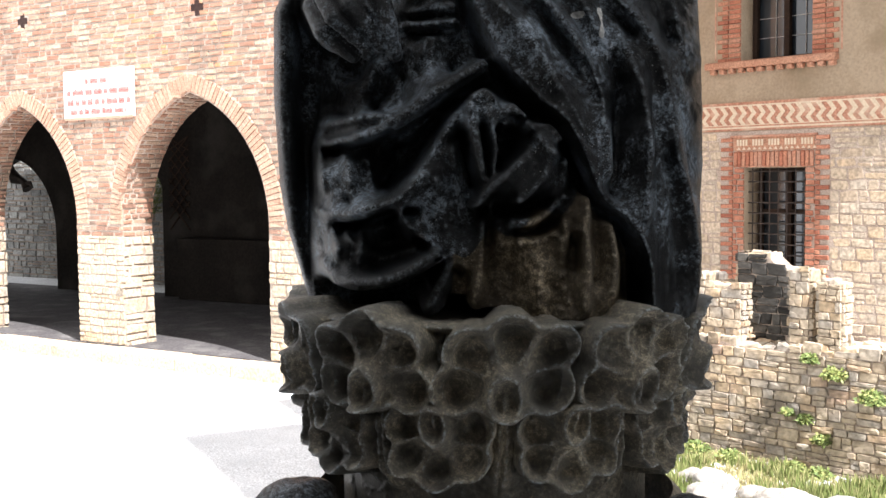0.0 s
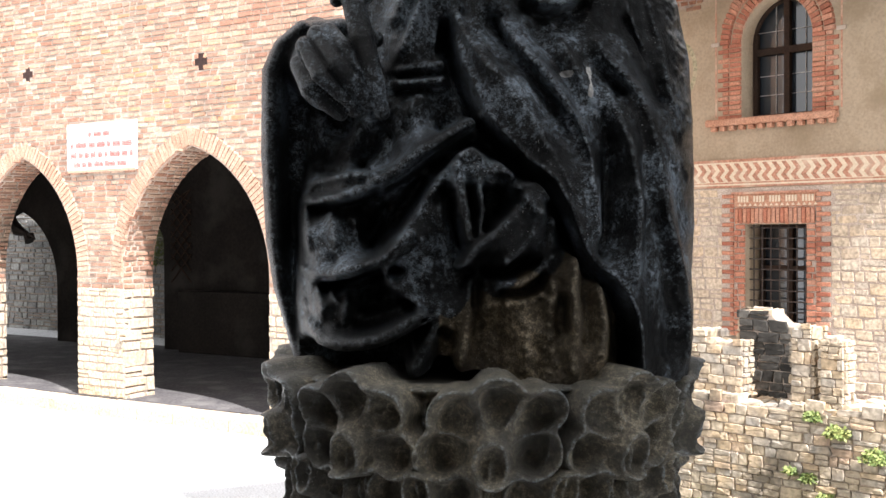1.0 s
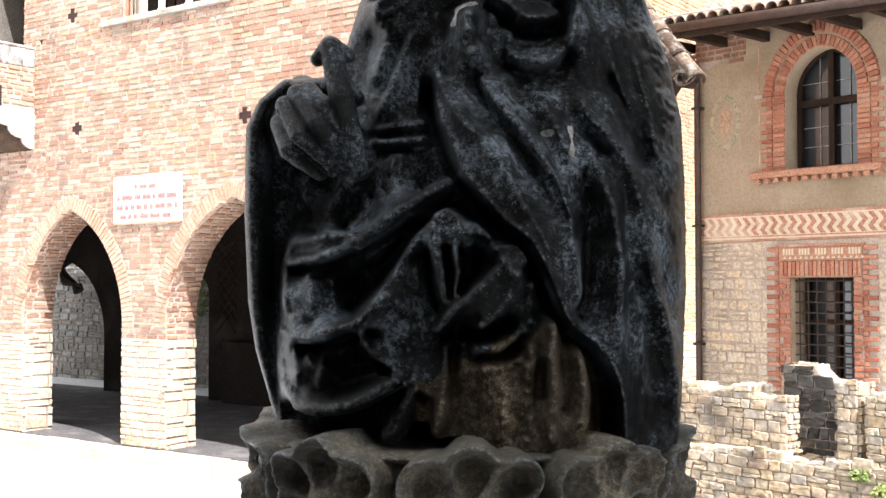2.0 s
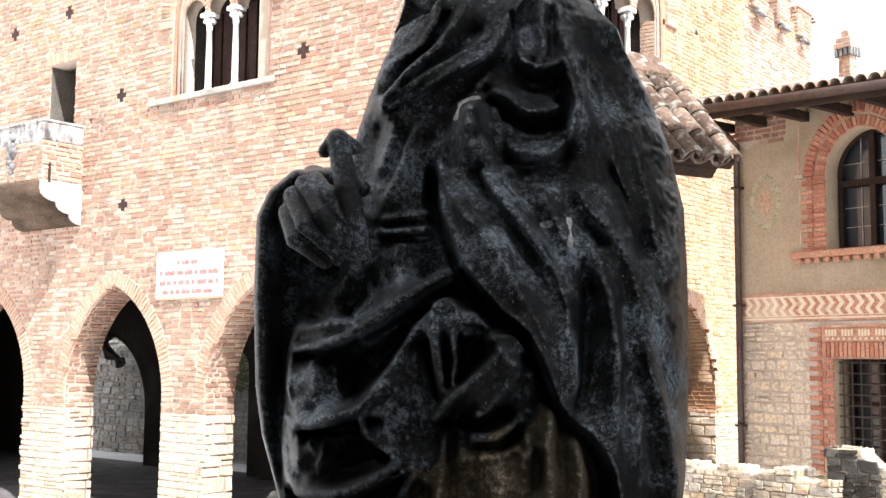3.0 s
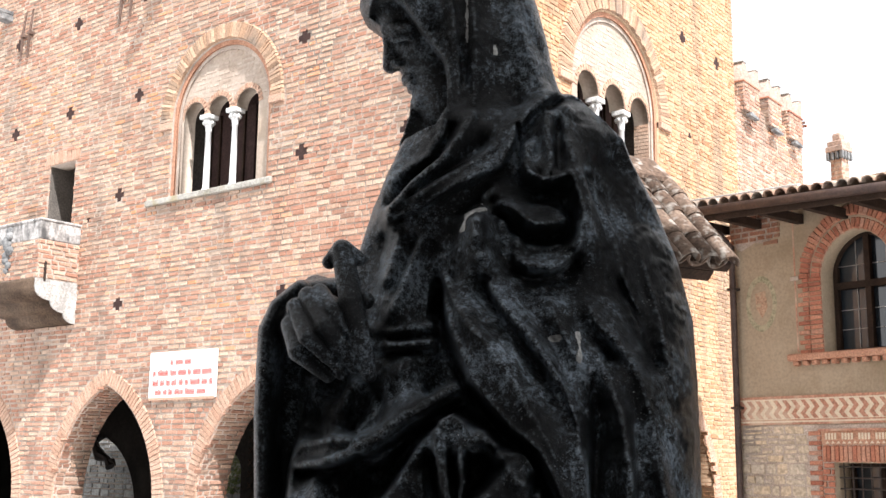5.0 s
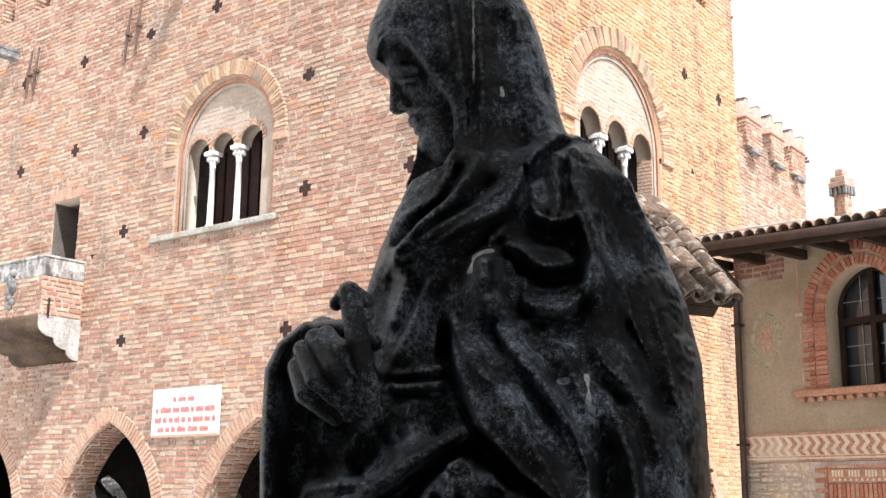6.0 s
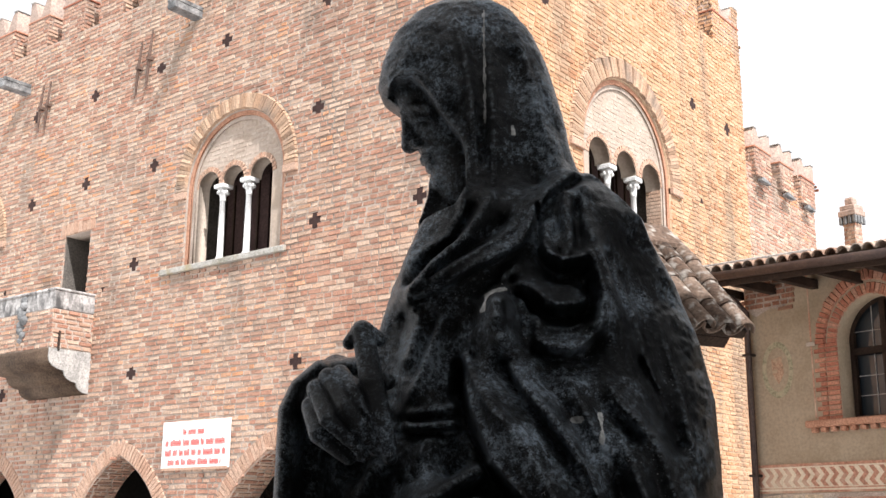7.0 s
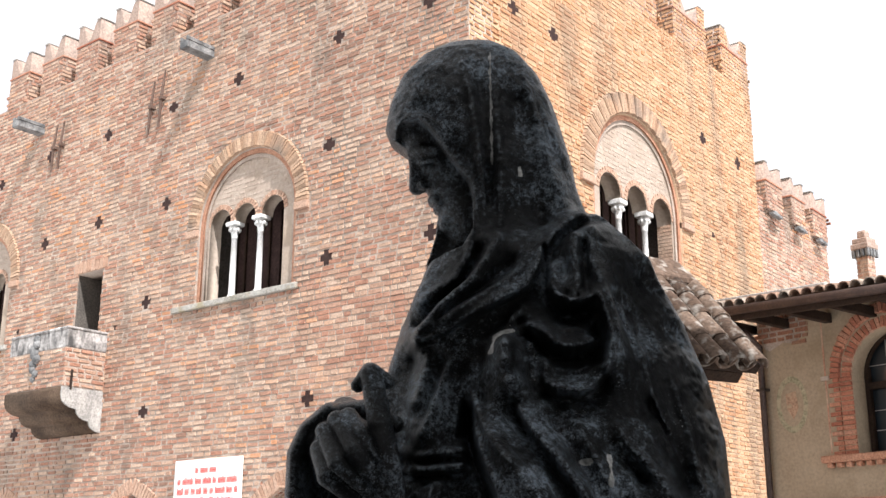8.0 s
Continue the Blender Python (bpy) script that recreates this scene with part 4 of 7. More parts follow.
part("stone_bedding", slab("stone_bedding", rect(-10.498, -3.5, -0.79, 3.15), [rect(H_GRILL[0] - 0.01, H_GRILL[1] + 0.01, H_GRILL[2] - 0.01, H_GRILL[3] + 0.01)], 0.004, HOUSE @ Matrix.Translation((0, 0, 0.004)), mortar_mat), mortar_mat, wall_h, "pale lime mortar between the stones")
stones = rubble(-10.5, -3.5, -0.7, 3.14, house_stops, rng, 0.22, 0.11, 0.02)
near = [r for r in stones if -9.9 < r[0] < -5.6 and r[2] > 0.5][:300]
lay("stonework", [r for r in stones if r not in near], HOUSE, stone_mat, rng, 0.02, 0.012, 0.012, wall_h)
pieces("stone", near, HOUSE, stone_meshes, rng, wall_h, 0.009)

# brick surround of the barred window, toothed at its sides
surround = courses(-9.06, -7.78, 1.0, 2.62, lambda z: [(H_GRILL[0] - 0.005, H_GRILL[1] + 0.005)], rng)
z, k = 1.0, 0
while z < 3.05:
    out = 0.2 if k % 2 else 0.06
    surround += [(-9.06 - out - 0.012, -9.07, z, z + 0.058), (-7.77, -7.76 + out, z, z + 0.058)]
    z, k = z + 0.069, k + 1
barred = part("window", slab("window", rect(H_GRILL[0], H_GRILL[1], H_GRILL[2], H_GRILL[3]), [], 0.04, HOUSE @ Matrix.Translation((0, 0, -0.45)), glass_mat), glass_mat, house, "barred window with brick surround")
pieces("brick", surround, HOUSE @ Matrix.Translation((0, 0, 0.012)), red_meshes, rng, barred, 0.014)
for k in range(19):
    x = -9.05 + k * 0.0668
    pieces("voussoir", [(x, x + 0.056, 2.63, 2.86)], HOUSE @ Matrix.Translation((0, 0, 0.012)), red_meshes, rng, barred, 0.02)
part("frieze_panel", box_bm(-9.06, -7.78, 2.87, 3.06, 0.0, 0.02, HOUSE), voussoir_plain_mat, barred, "faded painted band over the window")
for k in range(5):
    x = -9.0 + k * 0.255
    bm = bmesh.new()
    for q in range(4):
        box(bm, x + q * 0.047, x + 0.03 + q * 0.047, 2.94, 3.03, 0.02, 0.026, HOUSE @ Matrix.Shear("XY", 4, (0, 0)))
    part("dentil", bm, cream_paint_mat, barred)
    bm = bmesh.new()
    for q in range(3):
        c = x + 0.03 + q * 0.085
        v = [bm.verts.new(HOUSE @ Vector(p)) for p in ((c - 0.03, 2.885, 0.022), (c + 0.03, 2.885, 0.022), (c, 2.925, 0.022))]
        bm.faces.new(v)
    part("painted_triangle", bm, cream_paint_mat, barred)
part("lintel_board", box_bm(-9.1, -7.74, 3.06, 3.09, 0.0, 0.045, HOUSE), red_paint_mat, barred)
for k in range(7):
    x = H_GRILL[0] + 0.07 + k * 0.137
    bm = bmesh.new()
    tube(bm, [HOUSE @ Vector((x, H_GRILL[2], -0.1)), HOUSE @ Vector((x, H_GRILL[3], -0.1))], 0.011, 6)
    part("bar", bm, iron_mat, barred)
for k in range(10):
    z = H_GRILL[2] + 0.07 + k * 0.15
    bm = bmesh.new()
    tube(bm, [HOUSE @ Vector((H_GRILL[0], z, -0.1)), HOUSE @ Vector((H_GRILL[1], z, -0.1))], 0.011, 6)
    part("bar", bm, iron_mat, barred)
wf = bmesh.new()
for x0, x1, z0, z1 in ((-8.88, -8.82, 1.15, 2.62), (-7.98, -7.92, 1.15, 2.62), (-8.45, -8.35, 1.15, 2.62), (-8.88, -7.92, 1.95, 2.02), (-8.88, -7.92, 2.56, 2.62)):
    box(wf, x0, x1, z0, z1, -0.44, -0.38, HOUSE, 0.005)
part("window_frame", wf, wood_mat, barred, "dark brown timber frame")

# arched window
arched = part("window", slab("window", H_WIN.outline(), [], 0.02, HOUSE @ Matrix.Translation((0, 0, -0.4)), glass_mat), glass_mat, house, "arched window with brick surround and leaded panes")
ring("voussoir", H_WIN, HOUSE, 0.17, 0.02, arched, 0.07, -0.01, meshes=red_meshes)
ring("voussoir", Arch(H_WIN.c, H_WIN.half + 0.18, 4.16, 5.25, 6.07), HOUSE, 0.17, 0.045, arched, 0.075, -0.01, meshes=red_meshes)
jambs, z, k = [], 4.16, 0
while z < 5.22:
    a = 0.10 if k % 2 else 0.18
    jambs += [(H_WIN.c - H_WIN.half - 0.2, H_WIN.c - H_WIN.half - 0.005, z, z + 0.058), (H_WIN.c + H_WIN.half + 0.005, H_WIN.c + H_WIN.half + 0.2, z, z + 0.058)]
    jambs += [(H_WIN.c - H_WIN.half - 0.21 - a, H_WIN.c - H_WIN.half - 0.21, z, z + 0.058), (H_WIN.c + H_WIN.half + 0.21, H_WIN.c + H_WIN.half + 0.21 + a, z, z + 0.058)]
    z, k = z + 0.069, k + 1
pieces("brick", jambs, HOUSE, red_meshes, rng, arched, 0.02)
for sgn in (-1, 1):
    x = H_WIN.c + sgn * 0.985
    part("painted_line", box_bm(x - 0.012, x + 0.012, 4.2, 6.3, 0.0, 0.004, HOUSE), red_paint_mat, arched, "thin red painted line")
    part("impost", box_bm(x - 0.07, x + 0.07, 5.24, 5.3, 0.0, 0.03, HOUSE, 0.006), tympanum_mat, arched)
part("sill", box_bm(-9.5, -7.45, 4.06, 4.16, -0.3, 0.13, HOUSE, 0.02), voussoir_plain_mat, arched, "moulded brick sill")
for k in range(13):
    x = -9.42 + k * 0.155
    part("dentil", box_bm(x, x + 0.085, 3.99, 4.06, 0.0, 0.1, HOUSE, 0.012), voussoir_plain_mat, arched)
wf = bmesh.new()
for x0, x1, z0, z1 in ((-8.95, -8.88, 4.16, 5.4), (-7.91, -7.84, 4.16, 5.4), (-8.45, -8.36, 4.16, 5.85), (-8.95, -7.84, 5.08, 5.18), (-8.95, -7.84, 4.16, 4.22)):
    box(wf, x0, x1, z0, z1, -0.38, -0.3, HOUSE, 0.006)
part("window_frame", wf, wood_mat, arched, "brown timber frame")
arcf = H_WIN.arc(14)
bm = bmesh.new()
tube(bm, [HOUSE @ Vector((x, z, -0.34)) for x, z in arcf], 0.045, 6)
part("window_frame", bm, wood_mat, arched)
for x0, x1, z0, z1 in ((-8.62, -8.612, 4.22, 5.8), (-8.15, -8.142, 4.22, 5.7), (-8.9, -7.9, 4.5, 4.508), (-8.9, -7.9, 4.78, 4.788), (-8.9, -7.9, 5.42, 5.428)):
    part("muntin", box_bm(x0, x1, z0, z1, -0.395, -0.38, HOUSE), grey_stone_mat, arched)

# painted frieze: two red lines and zigzag chevrons on cream
frieze = part("frieze", box_bm(-10.49, -3.5, 3.16, 3.57, 0.0, 0.012, HOUSE), cream_paint_mat, house, "faded red zigzag painted frieze")
for z0, z1 in ((3.16, 3.19), (3.215, 3.235), (3.53, 3.57)):
    part("painted_line", box_bm(-10.49, -3.5, z0, z1, 0.012, 0.015, HOUSE), red_paint_mat, frieze)
k = 0
while True:
    x = -10.45 + 0.153 * k
    if x > -3.7:
        break
    bm = bmesh.new()
    pts = ((x, 3.51), (x + 0.075, 3.51), (x + 0.155, 3.41), (x + 0.075, 3.32), (x + 0.14, 3.245), (x + 0.06, 3.245), (x - 0.005, 3.32), (x + 0.075, 3.41))
    bm.faces.new([bm.verts.new(HOUSE @ Vector((a, b, 0.015))) for a, b in reversed(pts)])
    part("chevron", bm, red_paint_mat, frieze)
    k += 1
# faded round fresco
fresco = part("fresco", slab("fresco", [(-9.98 + 0.27 * math.cos(t), 4.96 + 0.42 * math.sin(t)) for t in np.linspace(0, 2 * math.pi, 28, endpoint=False)],
              [[(-9.98 + 0.2 * math.cos(t), 4.96 + 0.33 * math.sin(t)) for t in np.linspace(0, 2 * math.pi, 28, endpoint=False)]], 0.003, HOUSE @ Matrix.Translation((0, 0, 0.003)), green_paint_mat), green_paint_mat, house, "faded fresco of a wreath")
part("painted_shield", slab("painted_shield", [(-10.08, 5.12), (-9.9, 5.15), (-9.87, 4.9), (-9.97, 4.74), (-10.07, 4.9)], [], 0.003, HOUSE @ Matrix.Translation((0, 0, 0.003)), faint_red_mat), faint_red_mat, fresco)
worn = part("worn_brick_patch", slab("worn_brick_patch", [(-10.5, 6.55), (-10.5, 5.92), (-10.3, 5.80), (-10.05, 5.90), (-9.85, 5.86), (-9.66, 5.98), (-9.6, 6.55)], [], 0.004, HOUSE @ Matrix.Translation((0, 0, 0.004)), mortar_mat), mortar_mat, house, "bare brick showing through lost plaster")
bare = [r for r in courses(-10.49, -9.6, 5.84, 6.55, lambda z: [], rng) if r[2] > 5.88 + 0.07 * math.sin(9 * r[0]) + 0.05 * math.sin(23 * r[0])]
lay("brickwork", bare, HOUSE @ Matrix.Translation((0, 0, 0.004)), bare_brick_mat, rng, parent=worn)

# roof with overhanging eaves
ROOF_PITCH = 0.2
# the old roof sags along its eaves
EAVES = HOUSE @ Matrix(((1, 0, 0, 0), (-0.05, 1, 0, -0.05 * 10.9), (0, 0, 1, 0), (0, 0, 0, 1)))
EZ, ED = 6.33, 1.0
roof = part("roof", slab("roof", [(-11.0, 0.0), (-11.0, 3.45), (-4.55, 3.45), (-4.55, 0.0)], [], 0.1,
            EAVES @ Matrix.Translation((0, EZ, ED)) @ Matrix.Rotation(-math.pi / 2 + math.atan(ROOF_PITCH), 4, "X"), wood_mat), wood_mat, house, "terracotta pan-tile roof on dark eaves boards")
part("fascia", box_bm(-11.05, -4.5, EZ - 0.18, EZ + 0.02, ED - 0.02, ED + 0.03, EAVES, 0.008), wood_mat, roof, "dark fascia and gutter")
gut = bmesh.new()
tube(gut, [EAVES @ Vector((-11.05, EZ - 0.03, ED + 0.08)), EAVES @ Vector((-4.55, EZ - 0.06, ED + 0.08))], 0.07, 8)
part("gutter", gut, pipe_mat, roof, "brown metal gutter", True)
for k in range(9):
    x = -10.75 + k * 0.72
    part("rafter", box_bm(x, x + 0.12, EZ - 0.02, EZ + 0.12, -0.2, ED - 0.05, EAVES @ Matrix.Translation((0, -0.16, 0)), 0.008), wood_mat, roof)


def half_tile(name, mat, r0=0.095, r1=0.075, length=0.45, thick=0.014, n=8):
    """A tapered half-round clay tile lying along +y, hump up."""
    v, f = [], []
    for rr in (0, thick):
        for y, r in ((0, r0), (length, r1)):
            for i in range(n + 1):
                t = math.pi * i / n
                v.append(((r - rr) * math.cos(t), y, (r - rr) * math.sin(t)))
    q = n + 1
    for i in range(n):
        f += [(i, i + 1, q + i + 1, q + i), (2 * q + i + 1, 2 * q + i, 3 * q + i, 3 * q + i + 1), (i + 1, i, 2 * q + i, 2 * q + i + 1)]
    return mesh_np(name, v, f, mat, True)


tile_mesh = half_tile("roof_tile", tile_mat)
tilt = EAVES @ Matrix.Translation((0, EZ + 0.05, ED + 0.06)) @ Matrix.Rotation(-math.pi / 2 + math.atan(ROOF_PITCH), 4, "X")
for row in range(3):
    for k in range(34):
        ob = new("roof_tile", tile_mesh)
        ob.parent = roof
        ob.matrix_world = tilt @ Matrix.Translation((-10.95 + 0.19 * k + 0.01 * (rng.random() - 0.5), row * 0.38 + 0.03 * (rng.random() - 0.5), 0.0 + 0.012 * row)) @ Matrix.Rotation(radians(3 * (rng.random() - 0.5)), 4, "Z")
part("ridge_flashing", box_bm(-11.05, -9.0, EZ + 0.15, EZ + 0.34, ED - 0.9, ED - 0.6, EAVES, 0.01), grey_stone_mat, roof, "grey lead flashing")
pipe = bmesh.new()
tube(pipe, [EAVES @ Vector(p) for p in ((-10.42, -0.5, 0.09), (-10.42, 5.9, 0.09), (-10.5, 6.1, 0.3), (-10.7, 6.22, 0.9), (-10.7, 6.3, 1.05))], 0.05, 10)
dp = part("downpipe", pipe, pipe_mat, house, "dark brown metal downpipe", True)
for z in (1.6, 3.4, 5.2):
    part("bracket", box_bm(-10.49, -10.35, z, z + 0.035, 0.0, 0.15, HOUSE), iron_mat, dp)

# chimney far behind the roof
CH = Matrix.Translation((-6.94, 22.24, -0.28)) @ Matrix.Rotation(-TURN, 4, "Z") @ Matrix.Diagonal((0.46, 0.46, 1, 1))
chimney = thing("chimney", "small brick chimney with a crenellated cap", "chimney")
chim_base = part("shaft", box_bm(-0.27, 0.27, -0.27, 0.27, -0.45, 9.02, CH, 0.01), mortar_mat, chimney)
for k, (dx, dy, ang) in enumerate(((0, -0.27, 0), (0.27, 0, 90), (-0.27, 0, -90))):
    lay("brickwork", courses(-0.27, 0.27, 7.0, 8.86, lambda z: [], rng), CH @ Matrix.Translation((dx, dy, 0)) @ Matrix.Rotation(radians(ang), 4, "Z") @ Matrix.Rotation(radians(90), 4, "X"), brick_mat, rng, parent=chim_base)
head = bmesh.new()
box(head, -0.42, 0.42, -0.42, 0.42, 9.02, 9.14, CH, 0.02)
for i in range(4):
    for sx, sy in ((1, 0), (0, 1)):
        for sg in (-1, 1):
            o = -0.33 + 0.22 * i
            x, y = (0.34 * sg, o) if sx else (o, 0.34 * sg)
            part("corbel", box_bm(x - 0.07, x + 0.07, y - 0.07, y + 0.07, 8.86, 9.02, CH, 0.02), spout_mat, chimney)
part("corbelled_head", head, merlon_mat, chimney)
top = bmesh.new()
box(top, -0.36, 0.36, -0.36, 0.36, 9.14, 9.25, CH, 0.02)
box(top, -0.2, 0.2, -0.2, 0.2, 9.25, 9.42, CH, 0.04)
part("cap", top, merlon_mat, chimney)

# ---- small tiled canopy roof ----
canopy = thing("canopy_roof", "small mossy clay tile roof over a brick gate pier", "roof")
E_R = Vector((-3.93, 9.73, 4.36))
ex = Vector((0.406, 0.914, 0.0)).normalized()
ey = (Vector((-0.914, 0.406, 0.0)).normalized() * 0.707 + Vector((0, 0, 0.707))).normalized()
ez = ex.cross(ey)
slope_len = 1.15
CAN = Matrix(((ex.x, ey.x, ez.x, E_R.x), (ex.y, ey.y, ez.y, E_R.y), (ex.z, ey.z, ez.z, E_R.z), (0, 0, 0, 1)))
part("roof_deck", box_bm(-1.5, 0.0, 0.03, slope_len + 0.3, -0.12, -0.02, CAN, 0.01), wood_mat, canopy, "dark boarded underside")
part("eaves_beam", box_bm(-1.5, -0.12, 0.05, 0.2, -0.26, -0.12, CAN, 0.02), wood_mat, canopy, "dark eaves beam")
big_tile = half_tile("roof_tile", old_tile_mat, 0.115, 0.09, 0.42, 0.018, 10)
for row in range(4):
    for k in range(7):
        ob = new("roof_tile", big_tile)
        ob.parent = canopy
        ob.matrix_world = CAN @ Matrix.Translation((-0.12 - 0.225 * k + 0.02 * (rng.random() - 0.5), row * 0.33 - 0.05 + 0.04 * (rng.random() - 0.5), 0.015 * row)) @ Matrix.Rotation(radians(5 * (rng.random() - 0.5)), 4, "Z") @ Matrix.Rotation(radians(3), 4, "X")
for k in range(6):
    ob = new("roof_tile", big_tile)
    ob.parent = canopy
    ob.matrix_world = CAN @ Matrix.Translation((-0.235 - 0.225 * k, -0.02, 0.05)) @ Matrix.Rotation(math.pi, 4, "Y")
part("ridge_slab", box_bm(-1.5, -0.1, slope_len + 0.0, slope_len + 0.4, -0.02, 0.16, CAN, 0.03), old_tile_mat, canopy, "mossy mortar ridge")
pier_c = CAN @ Vector((-1.25, slope_len * 0.75, 0))
part("pier", box_bm(pier_c.x - 0.3, pier_c.x + 0.3, pier_c.y - 0.3, pier_c.y + 0.3, -0.7, pier_c.z - 0.05, None, 0.02), mortar_mat, canopy, "brick pier")

# ---- ruined wall in the garden ----
ruin = thing("ruined_wall", "broken rubble stone wall with weathered stones and weeds", "wall")
RU = HOUSE @ Matrix.Translation((0, 0, 3.5))


# Recess stones: black lichen, made darker to paint the pillar's shade on them.
black_meshes = [stone_mesh("stone", lichen_shade_mat, rng) for _ in range(5)]


def ruin_block(s0, s1, z0, tops, set_back, thick, meshes=ruin_meshes):
    """A stretch of wall whose broken top follows tops(s)."""
    n = max(2, int((s1 - s0) / 0.12))
    crest_pts = [(s0 + (s1 - s0) * i / n, tops(s0 + (s1 - s0) * i / n) - 0.03) for i in range(n + 1)]
    m = RU @ Matrix.Translation((0, 0, -set_back))
    core = part("core", slab("core", [(s0, z0)] + crest_pts + [(s1, z0)], [], thick, m, mortar_mat), mortar_mat, ruin)
    front = [r for r in rubble(s0, s1, z0, max(z for _, z in crest_pts) + 0.05, lambda z: [], rng, 0.18, 0.095, 0.008) if (r[2] + r[3]) / 2 < tops((r[0] + r[1]) / 2)]
    pieces("stone", front, m, meshes, rng, core, 0.022)
    for sgn, x in ((1, s1), (-1, s0)):
        side = m @ Matrix.Translation((x, 0, 0 if sgn > 0 else -thick)) @ Matrix.Rotation(radians(90 * sgn), 4, "Y")
        flank = [r for r in rubble(0, thick, z0, tops(x - sgn * 0.03), lambda z: [], rng, 0.18, 0.095, 0.008)]
        pieces("stone", flank, side, ruin_meshes, rng, core, 0.03)
    top_m = m @ Matrix.Rotation(radians(-90), 4, "X")
    a = s0
    while a < s1 - 0.05:
        w = min(0.14 + 0.2 * rng.random(), s1 - a)
        d = 0.0
        while d < thick - 0.05:
            q = min(0.16 + 0.15 * rng.random(), thick - d)
            ob = new("stone", ruin_meshes[int(rng.random() * 6)])
            ob.parent = core
            zt = tops(a + w / 2)
            ob.matrix_world = m @ Matrix.Translation((a, zt - 0.07, -d - q)) @ Matrix.Rotation(radians(-90), 4, "X") @ Matrix.Translation((0, -q, 0)) @ Matrix.Diagonal((w - 0.015, q - 0.01, 0.06 + 0.05 * rng.random(), 1))
            d += q
        a += w
    return core


ruin_block(-9.6, -3.6, -0.75, lambda s: 0.66 + 0.03 * math.sin(5 * s) + (0.05 if s > -5.6 else 0.0), 0.0, 0.75)
ruin_block(-9.4, -6.9, 0.6, lambda s: 1.30 + 0.04 * math.sin(9 * s) + 0.03 * math.sin(31 * s), 0.22, 0.45)
ruin_block(-7.06, -6.2, 0.6, lambda s: 1.63 + 0.02 * math.sin(23 * s) - 0.9 * max(0.0, s + 6.68), 0.42, 0.3, black_meshes)
ruin_block(-6.2, -5.98, 0.6, lambda s: 1.50 + 0.03 * math.sin(29 * s), 0.06, 0.3)
ruin_block(-5.85, -5.6, 0.6, lambda s: 1.41 - 0.25 * max(0.0, s + 5.75), 0.03, 0.2)


# ---- weeds, grass and boulders ----
def blades(name, centres, mat, label, size=0.2, count=40, spread=0.18, width=0.012, droop=0.5):
    v, f = [], []
    for cx, cy, cz in centres:
        for _ in range(count):
            a, r = rng.random() * 2 * math.pi, spread * math.sqrt(rng.random())
            h, lean = size * (0.4 + 0.9 * rng.random()), droop * (rng.random() - 0.2)
            bx, by = cx + r * math.cos(a), cy + r * math.sin(a)
            dx, dy = math.cos(a) * lean * h, math.sin(a) * lean * h
            px, py = -math.sin(a * 3.1) * width, math.cos(a * 3.1) * width
            i = len(v)
            v += [(bx - px, by - py, cz), (bx + px, by + py, cz), (bx + dx * 0.4 + px * 0.8, by + dy * 0.4 + py * 0.8, cz + h * 0.6), (bx + dx * 0.4 - px * 0.8, by + dy * 0.4 - py * 0.8, cz + h * 0.6),
                  (bx + dx + px * 0.2, by + dy + py * 0.2, cz + h), (bx + dx - px * 0.2, by + dy - py * 0.2, cz + h)]
            f += [(i, i + 1, i + 2, i + 3), (i + 3, i + 2, i + 4, i + 5)]
    return tagged(part(name, mesh_np(name, v, f, mat), mat), label, "grass" if "grass" in name else "plant", kind="stuff")


centres, dry = [], []
for _ in range(900):
    p = HOUSE @ Vector((-8.6 + 5.4 * rng.random(), 0, 3.6 + 1.7 * rng.random() ** 1.3))
    n_ = noise.fractal(Vector((p.x * 1.4, p.y * 1.4, 0.3)), 0.8, 2.0, 3)
    if n_ > 0.12:
        centres.append((p.x, p.y, ground_z(p.x, p.y) - 0.01))
    elif n_ > -0.25:
        dry.append((p.x, p.y, ground_z(p.x, p.y) - 0.01))
blades("grass", centres, grass_mat, "sunlit yellow-green grass at the foot of the ruin", 0.13, 30, 0.14, 0.008)
blades("dry_grass", dry, dry_mat, "short straw-coloured dry grass between the field stones", 0.07, 26, 0.15, 0.006)


def leafy(centre, r, n, label):
    v, f = [], []
    for _ in range(n):
        d = Vector((rng.normal(), rng.normal(), rng.normal())).normalized() * r * rng.random() ** 0.5
        p = Vector(centre) + Vector((d.x, d.y, abs(d.z) * 0.9))
        t = Vector((rng.normal(), rng.normal(), 0.6 * rng.normal())).normalized()
        s = t.orthogonal().normalized()
        l, w = 0.025 + 0.035 * rng.random(), 0.008 + 0.010 * rng.random()
        i = len(v)
        v += [tuple(p), tuple(p + t * l * 0.5 + s * w), tuple(p + t * l), tuple(p + t * l * 0.5 - s * w)]
        f.append((i, i + 1, i + 2, i + 3))
    ob = thing("weed", label, "plant", "weeds on the ruin", at=Matrix.Translation(centre))
    me = mesh_np("leaves", np.array(v) - np.array(centre), f, leaf_mat)
    part("leaves", me, leaf_mat, ob)
    for q in range(5):
        st = bmesh.new()
        a = q * 1.3
        tube(st, [(0, 0, -0.02), (math.cos(a) * r * 0.4, math.sin(a) * r * 0.4, r * 0.5), (math.cos(a) * r * 0.7, math.sin(a) * r * 0.7, r * 0.85)], [0.008, 0.006, 0.003], 5)
        part("stem", st, grass_mat, ob)


